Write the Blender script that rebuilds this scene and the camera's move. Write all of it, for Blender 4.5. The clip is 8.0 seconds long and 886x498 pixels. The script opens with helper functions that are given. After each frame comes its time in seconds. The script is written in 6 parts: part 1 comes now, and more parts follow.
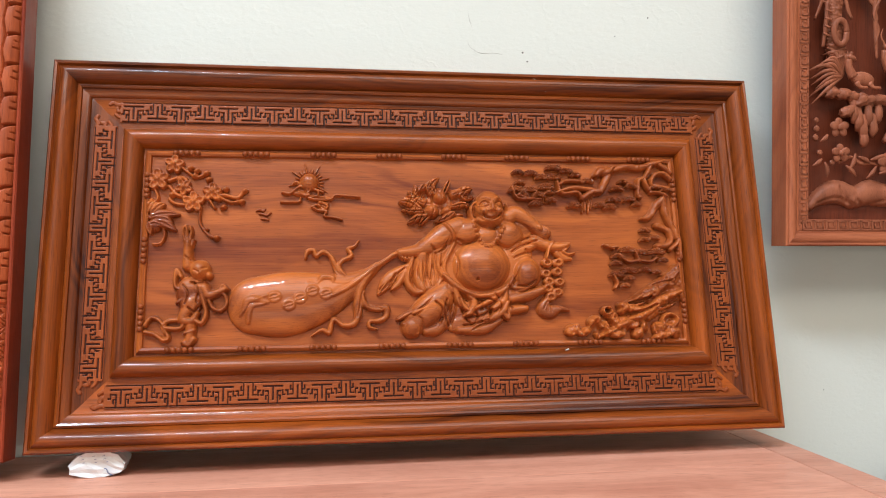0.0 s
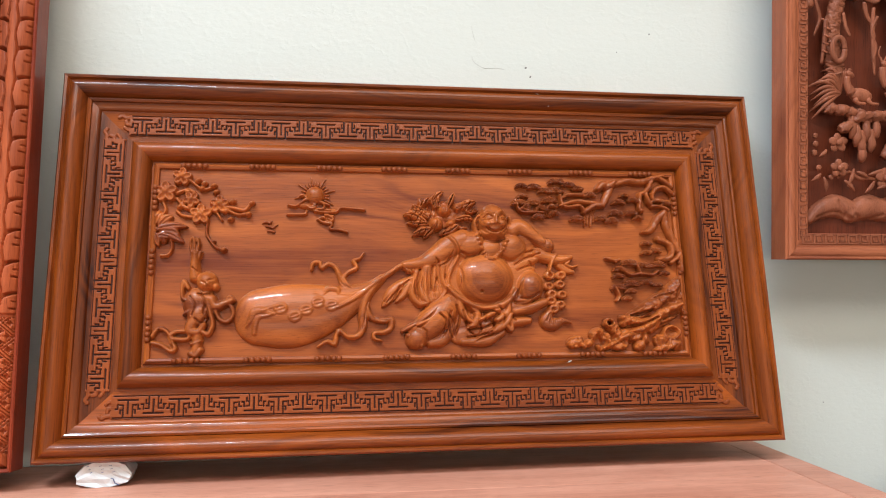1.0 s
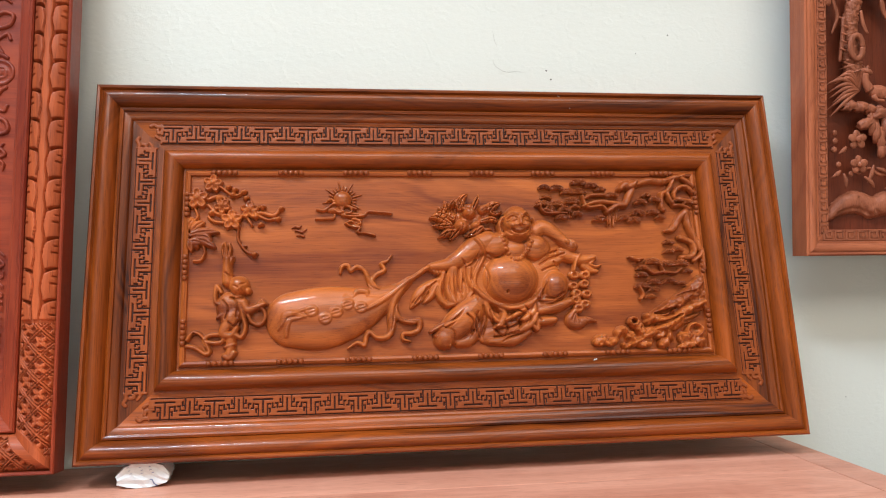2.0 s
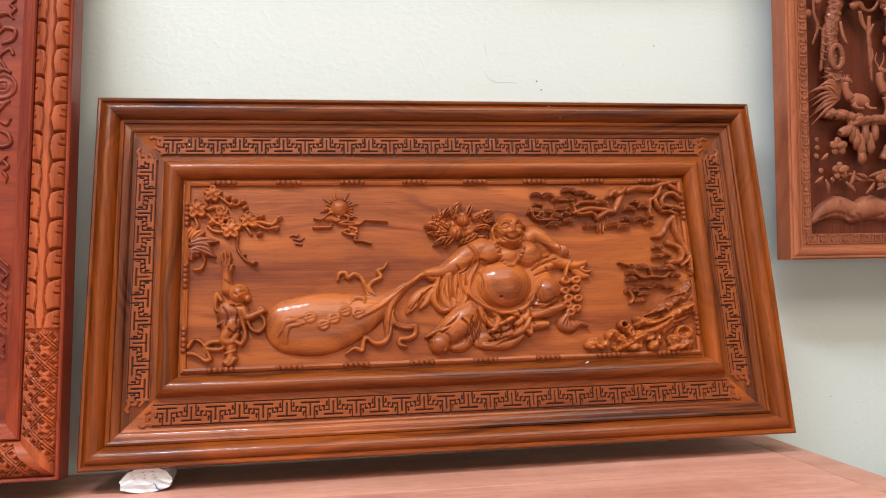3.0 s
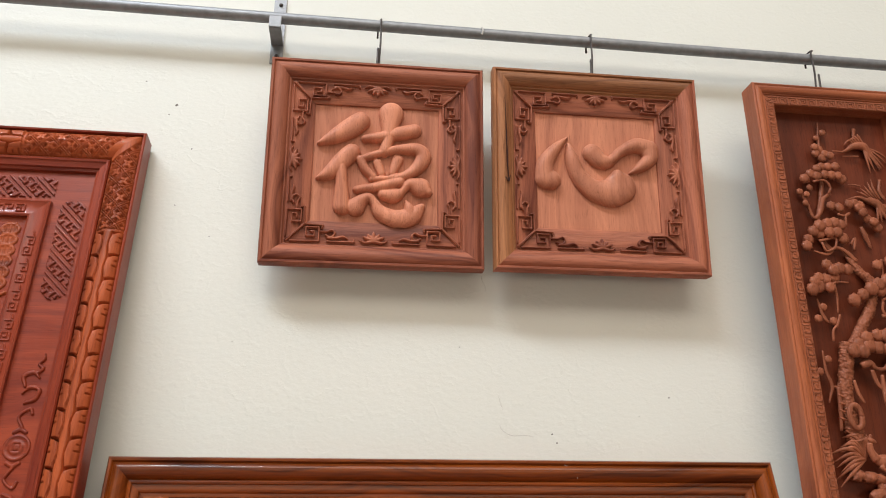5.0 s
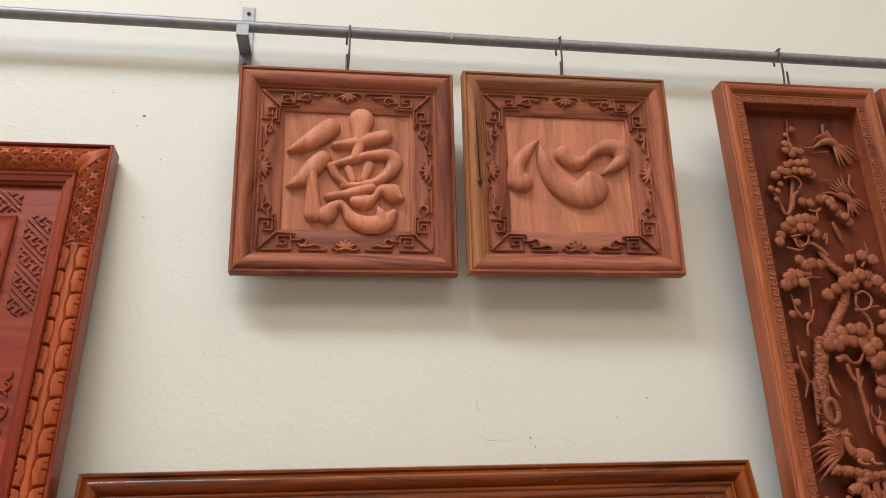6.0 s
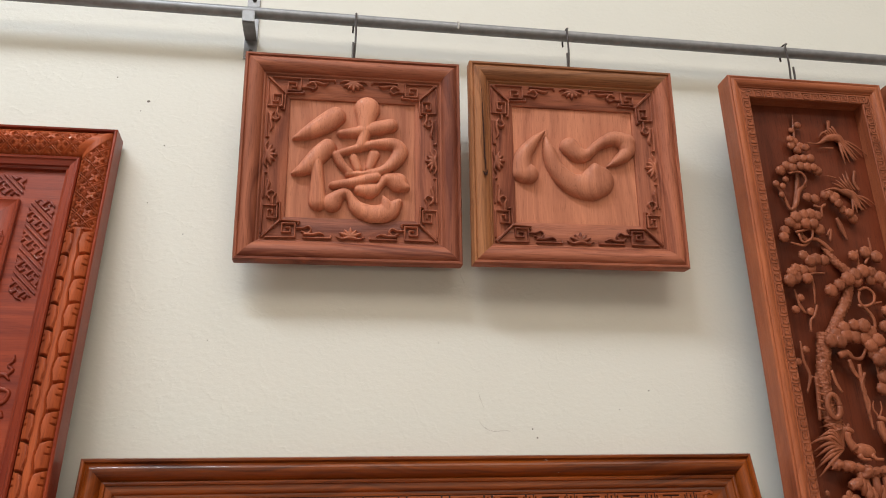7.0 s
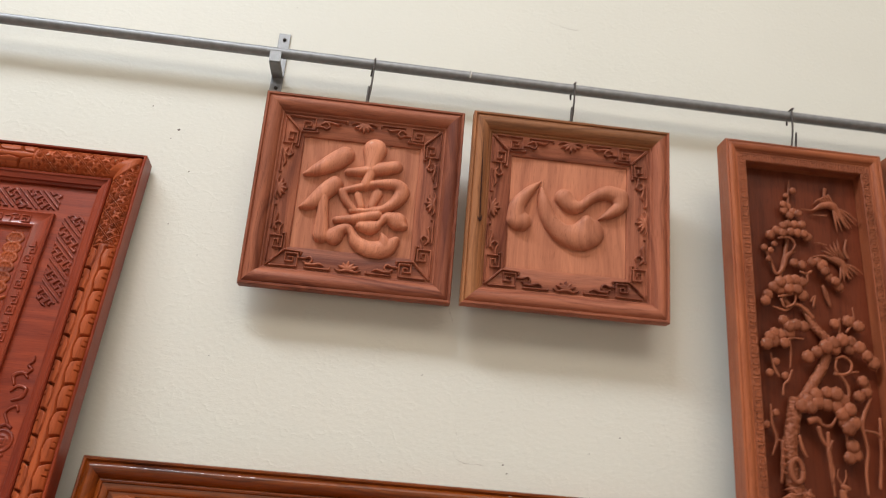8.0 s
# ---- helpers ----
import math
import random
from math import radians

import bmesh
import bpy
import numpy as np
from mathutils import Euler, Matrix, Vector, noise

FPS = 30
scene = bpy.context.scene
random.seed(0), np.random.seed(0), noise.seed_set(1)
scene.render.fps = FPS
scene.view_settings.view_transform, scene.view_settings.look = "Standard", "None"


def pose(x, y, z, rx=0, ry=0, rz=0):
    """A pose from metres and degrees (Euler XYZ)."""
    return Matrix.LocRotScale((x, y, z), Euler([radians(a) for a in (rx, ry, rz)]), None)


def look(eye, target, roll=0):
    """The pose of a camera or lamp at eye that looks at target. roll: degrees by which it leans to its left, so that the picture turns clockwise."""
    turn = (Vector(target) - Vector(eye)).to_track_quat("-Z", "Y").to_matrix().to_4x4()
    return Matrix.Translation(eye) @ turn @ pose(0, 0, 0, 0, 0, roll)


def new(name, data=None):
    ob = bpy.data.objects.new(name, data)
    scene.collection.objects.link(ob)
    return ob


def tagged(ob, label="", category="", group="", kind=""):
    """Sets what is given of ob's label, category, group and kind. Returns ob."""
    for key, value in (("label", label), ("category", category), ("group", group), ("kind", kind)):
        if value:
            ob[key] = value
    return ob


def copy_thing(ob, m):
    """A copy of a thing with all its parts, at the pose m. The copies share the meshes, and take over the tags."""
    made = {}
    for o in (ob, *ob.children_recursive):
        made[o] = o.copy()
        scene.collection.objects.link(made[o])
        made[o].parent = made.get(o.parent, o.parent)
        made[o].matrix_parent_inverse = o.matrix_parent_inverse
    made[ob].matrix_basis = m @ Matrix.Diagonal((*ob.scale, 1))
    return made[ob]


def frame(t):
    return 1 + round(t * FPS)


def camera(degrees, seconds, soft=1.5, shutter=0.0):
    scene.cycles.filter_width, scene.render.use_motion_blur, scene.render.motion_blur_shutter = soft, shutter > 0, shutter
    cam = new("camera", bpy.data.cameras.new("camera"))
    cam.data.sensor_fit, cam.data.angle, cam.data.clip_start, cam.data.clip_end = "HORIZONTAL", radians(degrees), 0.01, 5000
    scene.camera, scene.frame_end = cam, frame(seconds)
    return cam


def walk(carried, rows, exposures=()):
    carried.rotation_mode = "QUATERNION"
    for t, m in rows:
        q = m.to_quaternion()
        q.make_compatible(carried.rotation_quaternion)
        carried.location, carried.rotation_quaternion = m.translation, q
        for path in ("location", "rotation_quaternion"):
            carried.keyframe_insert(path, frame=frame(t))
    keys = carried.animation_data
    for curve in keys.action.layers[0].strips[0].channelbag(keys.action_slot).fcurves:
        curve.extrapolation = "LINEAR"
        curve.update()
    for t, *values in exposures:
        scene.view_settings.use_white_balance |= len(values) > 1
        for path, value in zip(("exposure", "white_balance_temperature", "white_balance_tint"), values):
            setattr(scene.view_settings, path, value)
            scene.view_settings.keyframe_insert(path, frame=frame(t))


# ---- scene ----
cam = camera(60.6, 8.0, 1.0, 0.3)
PATH = [
    (0, (-0.153, -1.45, 1.117), (0.122, 0.531, 1.167), -0.4),
    (0.5, (-0.152, -1.456, 1.123), (0.131, 0.523, 1.186), -0.4),
    (1, (-0.166, -1.464, 1.12), (0.114, 0.515, 1.198), -0.2),
    (1.5, (-0.186, -1.464, 1.116), (0.078, 0.517, 1.191), -0.6),
    (2, (-0.199, -1.484, 1.122), (0.056, 0.498, 1.201), -1.0),
    (3.5, (-0.217, -1.53, 1.121), (0.071, 0.445, 1.256), -1.7),
    (4, (-0.225, -1.55, 1.208), (0.048, 0.411, 1.489), -1.4),
    (4.5, (-0.23, -1.57, 1.284), (-0.006, 0.333, 1.855), 0.1),
    (5, (-0.207, -1.552, 1.318), (0.022, 0.291, 2.059), -0.4),
    (6.5, (-0.179, -1.541, 1.313), (0.096, 0.289, 2.073), -2.8),
    (7, (-0.198, -1.536, 1.311), (0.08, 0.3, 2.054), -1.6),
    (7.5, (-0.189, -1.558, 1.307), (0.026, 0.283, 2.058), -0.0),
    (8, (-0.073, -1.671, 1.336), (0.057, 0.173, 2.1), 4.4),
]
EXPOSURES = [
    (0.0, -0.06, 5800, 13), (2.0, -0.06, 5800, 13), (3.5, -0.06, 5900, 14), (4.0, -0.04, 5950, 14),
    (4.5, -0.14, 6100, 15), (5.0, -0.34, 6250, 17), (6.3, -0.55, 6480, 18), (8.0, -0.55, 6480, 18),
]
walk(cam, [(t, look(eye, target, roll)) for t, eye, target, roll in PATH], EXPOSURES)

# ---- world and lights ----
world = bpy.data.worlds.new("sky")
scene.world = world
world.use_nodes = True
wn = world.node_tree.nodes
sky = wn.new("ShaderNodeTexSky")
sky.sky_type, sky.sun_disc = "NISHITA", False
sky.sun_elevation, sky.sun_rotation = radians(50), radians(160)
world.node_tree.links.new(sky.outputs[0], wn["Background"].inputs[0])
wn["Background"].inputs[1].default_value = 0.08


def area_lamp(name, eye, target, sx, sy, watts, colour, turn=0):
    """A rectangular lamp that looks at target, or straight down, turned about the vertical, where there is none."""
    data = bpy.data.lights.new(name, "AREA")
    data.shape, data.size, data.size_y, data.energy, data.color = "RECTANGLE", sx, sy, watts, colour
    ob = new(name, data)
    ob.matrix_world = look(eye, target) if target else pose(*eye, 0, 0, turn)
    return ob


# cool daylight through a long rooflight strip in front of the wall, then fill lamps added without a known source: a
# wide warm one above the viewer, a high and a low one behind
area_lamp("overhead_light", (-3.4, -3.65, 7.62), None, 4.8, 0.40, 900, (0.87, 0.96, 0.98), -21)
area_lamp("overhead_light", (2.0, -3.6, 7.62), (2.0, -3.6, 0), 4.6, 3.4, 130, (1.0, 0.90, 0.74))
area_lamp("high_fill_light", (0.3, -5.98, 6.3), (0.3, 0.0, 1.6), 6.4, 2.3, 270, (1.0, 0.90, 0.70))
area_lamp("low_fill_light", (0.3, -5.98, 0.95), (0.3, 0.0, 1.3), 7.0, 1.5, 66, (1.0, 0.90, 0.68))

# ---- materials ----
def ramp(nt, source, stops):
    n = nt.nodes.new("ShaderNodeValToRGB")
    while len(n.color_ramp.elements) < len(stops):
        n.color_ramp.elements.new(0.5)
    for e, (p, c) in zip(n.color_ramp.elements, stops):
        e.position, e.color = p, (*c, 1)
    nt.links.new(source, n.inputs[0])
    return n.outputs[0]


def math_node(nt, op, a, b=None, c=None):
    n = nt.nodes.new("ShaderNodeMath")
    n.operation = op
    for k, v in enumerate((a, b, c)):
        if v is None:
            continue
        if isinstance(v, (int, float)):
            n.inputs[k].default_value = v
        else:
            nt.links.new(v, n.inputs[k])
    return n.outputs[0]


def noise_node(nt, vec, scale, detail=3.0, rough=0.55):
    n = nt.nodes.new("ShaderNodeTexNoise")
    n.inputs["Scale"].default_value, n.inputs["Detail"].default_value = scale, detail
    n.inputs["Roughness"].default_value = rough
    if vec is not None:
        nt.links.new(vec, n.inputs["Vector"])
    return n.outputs[0]


def mapped(nt, vec, scale=(1, 1, 1), loc=(0, 0, 0)):
    n = nt.nodes.new("ShaderNodeMapping")
    n.inputs["Scale"].default_value, n.inputs["Location"].default_value = scale, loc
    nt.links.new(vec, n.inputs["Vector"])
    return n.outputs[0]


def mix_colour(nt, mode, fac, a, b):
    n = nt.nodes.new("ShaderNodeMix")
    n.data_type, n.blend_type = "RGBA", mode
    for k, v in ((0, fac), (6, a), (7, b)):
        if isinstance(v, (int, float)):
            n.inputs[k].default_value = v
        elif isinstance(v, tuple):
            n.inputs[k].default_value = (*v, 1)
        else:
            nt.links.new(v, n.inputs[k])
    return n.outputs[2]


def base_material(name):
    m = bpy.data.materials.new(name)
    m.use_nodes = True
    nt = m.node_tree
    return m, nt, nt.nodes["Principled BSDF"], nt.nodes.new("ShaderNodeTexCoord").outputs["Object"]


def wood(name, early, late, rough=0.3, coat=0.4, rings=70.0, centre=(0.06, 0.1), streak=0.35, axis="x", bump=0.12):
    """Sawn timber with its growth rings about a long axis, fibres and pores along it, under a varnish."""
    m, nt, bsdf, vec = base_material(name)
    random_value = nt.nodes.new("ShaderNodeObjectInfo").outputs["Random"]
    sep = nt.nodes.new("ShaderNodeSeparateXYZ")
    nt.links.new(vec, sep.inputs[0])
    ax, ac = (sep.outputs[0], sep.outputs[2]) if axis == "x" else (sep.outputs[2], sep.outputs[0])
    comb = nt.nodes.new("ShaderNodeCombineXYZ")
    shift = math_node(nt, "MULTIPLY", random_value, 7.0)
    nt.links.new(math_node(nt, "ADD", ax, shift), comb.inputs[0])
    nt.links.new(sep.outputs[1], comb.inputs[1])
    nt.links.new(ac, comb.inputs[2])
    p = comb.outputs[0]
    slow = noise_node(nt, mapped(nt, p, (1.7, 4.0, 4.0)), 1.0, 2.0)
    warp = noise_node(nt, mapped(nt, p, (5.0, 22.0, 22.0), (3, 1, 5)), 1.0, 2.0)
    dy = math_node(nt, "SUBTRACT", sep.outputs[1], centre[0])
    off = math_node(nt, "MULTIPLY_ADD", random_value, 0.16, centre[1] - 0.08)
    dz = math_node(nt, "ADD", math_node(nt, "SUBTRACT", ac, off), math_node(nt, "MULTIPLY_ADD", slow, 0.22, -0.11))
    rad = math_node(nt, "SQRT", math_node(nt, "ADD", math_node(nt, "MULTIPLY", dy, dy), math_node(nt, "MULTIPLY", dz, dz)))
    turn = math_node(nt, "ADD", math_node(nt, "MULTIPLY", rad, rings), math_node(nt, "MULTIPLY", warp, 1.3))
    ring_at = nt.nodes.new("ShaderNodeCombineXYZ")
    nt.links.new(turn, ring_at.inputs[0])
    nt.links.new(math_node(nt, "MULTIPLY", ax, 0.8), ring_at.inputs[1])
    ring = ramp(nt, noise_node(nt, ring_at.outputs[0], 0.9, 2.5, 0.6), [(0.36, (0.0,) * 3), (0.50, (0.45,) * 3), (0.64, (1.0,) * 3)])
    fibre = noise_node(nt, mapped(nt, p, (9.0, 420.0, 420.0)), 1.0, 3.0, 0.6)
    broad = noise_node(nt, mapped(nt, p, (1.2, 14.0, 14.0), (9, 4, 2)), 1.0, 3.0)
    amount = math_node(nt, "ADD", math_node(nt, "MULTIPLY", ring, streak), math_node(nt, "MULTIPLY_ADD", broad, 1.6, -0.62))
    amount = math_node(nt, "ADD", amount, math_node(nt, "MULTIPLY_ADD", fibre, 0.6, -0.30))
    col = ramp(nt, amount, [(0.0, early), (0.85, late)])
    pores = noise_node(nt, mapped(nt, p, (28.0, 900.0, 900.0), (2, 7, 3)), 1.0, 1.0)
    dark = ramp(nt, pores, [(0.60, (1, 1, 1)), (0.72, (0.62, 0.58, 0.55))])
    col = mix_colour(nt, "MULTIPLY", 1.0, col, dark)
    tint = math_node(nt, "MULTIPLY_ADD", random_value, 0.22, 0.89)
    hsv = nt.nodes.new("ShaderNodeHueSaturation")
    nt.links.new(tint, hsv.inputs["Value"])
    nt.links.new(col, hsv.inputs["Color"])
    nt.links.new(hsv.outputs[0], bsdf.inputs["Base Color"])
    smudge = noise_node(nt, mapped(nt, p, (14, 14, 14)), 1.0, 4.0)
    nt.links.new(math_node(nt, "MULTIPLY_ADD", smudge, 0.30, rough - 0.13), bsdf.inputs["Roughness"])
    bsdf.inputs["Coat Weight"].default_value = coat
    bsdf.inputs["Coat Roughness"].default_value = 0.06
    bsdf.inputs["Specular IOR Level"].default_value = 0.2
    b = nt.nodes.new("ShaderNodeBump")
    b.inputs["Strength"].default_value, b.inputs["Distance"].default_value = bump, 0.002
    nt.links.new(math_node(nt, "ADD", fibre, math_node(nt, "MULTIPLY", smudge, 0.8)), b.inputs["Height"])
    nt.links.new(b.outputs[0], bsdf.inputs["Normal"])
    return m


def plaster(name, colour):
    m, nt, bsdf, vec = base_material(name)
    big = noise_node(nt, vec, 1.6, 4.0)
    col = ramp(nt, big, [(0.3, tuple(c * 0.96 for c in colour)), (0.7, colour)])
    specks = nt.nodes.new("ShaderNodeTexVoronoi")
    specks.inputs["Scale"].default_value = 9.0
    nt.links.new(vec, specks.inputs["Vector"])
    dirt = ramp(nt, specks.outputs["Distance"], [(0.016, (0.35, 0.3, 0.25)), (0.03, (1, 1, 1))])
    few = noise_node(nt, mapped(nt, vec, (3, 3, 3), (5, 5, 5)), 1.0, 1.0)
    dirt = mix_colour(nt, "MIX", ramp(nt, few, [(0.52, (1, 1, 1)), (0.6, (0, 0, 0))]), dirt, (1, 1, 1))
    nt.links.new(mix_colour(nt, "MULTIPLY", 1.0, col, dirt), bsdf.inputs["Base Color"])
    bsdf.inputs["Roughness"].default_value = 0.55
    relief = noise_node(nt, mapped(nt, vec, (1, 1, 1.5)), 75.0, 5.0, 0.6)
    lumps = noise_node(nt, vec, 9.0, 3.0)
    ridge = ramp(nt, lumps, [(0.50, (0, 0, 0)), (0.53, (1, 1, 1)), (0.56, (0.1, 0.1, 0.1))])
    b = nt.nodes.new("ShaderNodeBump")
    b.inputs["Strength"].default_value, b.inputs["Distance"].default_value = 0.30, 0.002
    nt.links.new(math_node(nt, "ADD", relief, math_node(nt, "MULTIPLY", math_node(nt, "MULTIPLY", ridge, relief), 0.5)), b.inputs["Height"])
    nt.links.new(b.outputs[0], bsdf.inputs["Normal"])
    return m


def plain(name, colour, rough=0.5, metal=0.0, scale=30.0, spread=0.25):
    m, nt, bsdf, vec = base_material(name)
    n = noise_node(nt, vec, scale, 4.0)
    nt.links.new(ramp(nt, n, [(0.3, tuple(c * (1 - spread) for c in colour)), (0.7, colour)]), bsdf.inputs["Base Color"])
    nt.links.new(math_node(nt, "MULTIPLY_ADD", n, 0.2, rough - 0.1), bsdf.inputs["Roughness"])
    bsdf.inputs["Metallic"].default_value = metal
    b = nt.nodes.new("ShaderNodeBump")
    b.inputs["Strength"].default_value, b.inputs["Distance"].default_value = 0.15, 0.002
    nt.links.new(n, b.inputs["Height"])
    nt.links.new(b.outputs[0], bsdf.inputs["Normal"])
    return m


M_WALL = plaster("limewashed_plaster", (0.675, 0.680, 0.615))
# for the unseen walls and ceiling, darkened to cut bounced and mirrored light
M_DIM = plaster("dark_unseen_plaster", (0.27, 0.24, 0.20))
M_FLOOR = plain("cement_floor", (0.24, 0.21, 0.18), 0.5, 0, 6.0)
M_GOLD = wood("golden_varnished_wood", (0.3088, 0.0660, 0.0054), (0.0279, 0.0036, 0.0012), 0.36, 0.40, 60, (0.05, 0.30), 0.40, "x")
M_FIELD = wood("reddish_varnished_wood", (0.4663, 0.1179, 0.0206), (0.1588, 0.0271, 0.0054), 0.36, 0.38, 55, (0.09, 0.36), 0.50, "x")
M_RELIEF = wood("carved_varnished_wood", (0.4842, 0.1277, 0.0215), (0.1511, 0.0276, 0.0057), 0.40, 0.30, 140, (0.14, 0.27), 0.45, "x")
M_FRET = wood("brown_varnished_wood", (0.2808, 0.0644, 0.0122), (0.1560, 0.0313, 0.0065), 0.42, 0.12, 85, (0.05, 0.2), 0.3, "x")
M_ROSE = wood("rosy_oiled_wood", (0.4343, 0.1447, 0.0768), (0.1489, 0.0395, 0.0222), 0.5, 0.06, 60, (0.05, 0.2), 0.55, "x", 0.35)
M_ROSE_Z = wood("rosy_oiled_wood_upright", (0.6269, 0.2482, 0.1394), (0.3704, 0.1290, 0.0726), 0.52, 0.03, 75, (0.05, 0.05), 0.45, "z", 0.35)
M_TAN = wood("tan_oiled_wood", (0.4177, 0.1742, 0.0730), (0.1433, 0.0536, 0.0222), 0.5, 0.05, 60, (0.05, 0.2), 0.5, "x", 0.35)
M_RED = wood("red_lacquered_wood", (0.2819, 0.0469, 0.0170), (0.1314, 0.0161, 0.0080), 0.36, 0.22, 80, (0.05, 0.2), 0.4, "x")
M_REDCARVE = wood("carved_red_wood", (0.4375, 0.0936, 0.0258), (0.1570, 0.0284, 0.0097), 0.45, 0.08, 80, (0.05, 0.2), 0.45, "x")
M_DEEP = wood("dark_stained_wood", (0.0690, 0.0198, 0.0096), (0.0360, 0.0096, 0.0048), 0.36, 0.2, 60, (0.06, 0.2), 0.3, "z")
# stain and groove shade in one colour for fret grounds; also the rail split
M_DARK = wood("dark_shaded_groove_wood", (0.0450, 0.0104, 0.0048), (0.0225, 0.0059, 0.0030), 0.55, 0.0, 60, (0.06, 0.2), 0.3, "x")
M_GROUND = wood("reddish_ground_board", (0.1658, 0.0367, 0.0154), (0.0840, 0.0173, 0.0072), 0.34, 0.25, 60, (0.06, 0.2), 0.3, "z")
M_CARVE = wood("raw_carved_wood", (0.3480, 0.1100, 0.0520), (0.1690, 0.0480, 0.0220), 0.45, 0.05, 90, (0.05, 0.2), 0.35, "z", 0.5)
M_FRAME_V = wood("terracotta_frame_wood", (0.4223, 0.1260, 0.0506), (0.1894, 0.0465, 0.0211), 0.42, 0.12, 60, (0.05, 0.2), 0.4, "x", 0.35)
M_TABLE = wood("pale_pinkish_planks", (0.6720, 0.3300, 0.2220), (0.4455, 0.1823, 0.1148), 0.45, 0.08, 40, (0.12, -0.3), 0.45, "x", 0.2)
M_STEEL = plain("galvanised_steel", (0.27, 0.28, 0.29), 0.5, 0.55, 60.0)
M_IRON = plain("dark_iron_wire", (0.07, 0.06, 0.055), 0.5, 0.7, 90.0)
M_PAPER = plain("crumpled_paper", (0.72, 0.74, 0.74), 0.8, 0, 120.0, 0.08)
M_INK = plain("blue_ink", (0.12, 0.16, 0.30), 0.8)
M_GUM = plain("pale_dust_blot", (0.62, 0.60, 0.57), 0.7)

# ---- building helpers ----
def mesh_object(name, verts, faces, material, parent=None, smooth=False, label=""):
    me = bpy.data.meshes.new(name)
    me.from_pydata(verts, [], faces)
    me.materials.append(material)
    if smooth:
        me.shade_smooth()
    ob = new(name, me)
    if parent is not None:
        ob.parent = parent
    return tagged(ob, label)


def part(name, bm, material, parent=None, label="", smooth=False):
    me = bpy.data.meshes.new(name)
    bm.to_mesh(me)
    bm.free()
    me.materials.append(material)
    if smooth:
        me.shade_smooth()
    ob = new(name, me)
    if parent is not None:
        ob.parent = parent
    return tagged(ob, label)


def box(bm, x0, y0, z0, x1, y1, z1, bevel=0.0):
    r = bmesh.ops.create_cube(bm, size=1.0)
    for v in r["verts"]:
        v.co = Vector(((x0, x1)[v.co.x > 0], (y0, y1)[v.co.y > 0], (z0, z1)[v.co.z > 0]))
    if bevel:
        es = list({e for v in r["verts"] for e in v.link_edges})
        bmesh.ops.bevel(bm, geom=es, offset=bevel, segments=2, profile=0.6, affect="EDGES")


def curve_points(pts, step=0.0015, closed=False):
    """Points along a smooth curve through pts (tuples of any size), about one step apart in the first two axes."""
    p = [np.array(q, float) for q in pts]
    if len(p) == 2:
        n = max(2, int(np.linalg.norm((p[1] - p[0])[:2]) / step))
        return [p[0] + (p[1] - p[0]) * k / n for k in range(n + 1)]
    ext = [p[-1], *p, p[0], p[1]] if closed else [2 * p[0] - p[1], *p, 2 * p[-1] - p[-2]]
    out = []
    for a, b, c, d in zip(ext, ext[1:], ext[2:], ext[3:]):
        n = max(2, int(np.linalg.norm((c - b)[:2]) / step))
        for k in range(n):
            t = k / n
            out.append(0.5 * (2 * b + (c - a) * t + (2 * a - 5 * b + 4 * c - d) * t * t + (3 * b - a - 3 * c + d) * t ** 3))
    out.append(ext[-2])
    return out


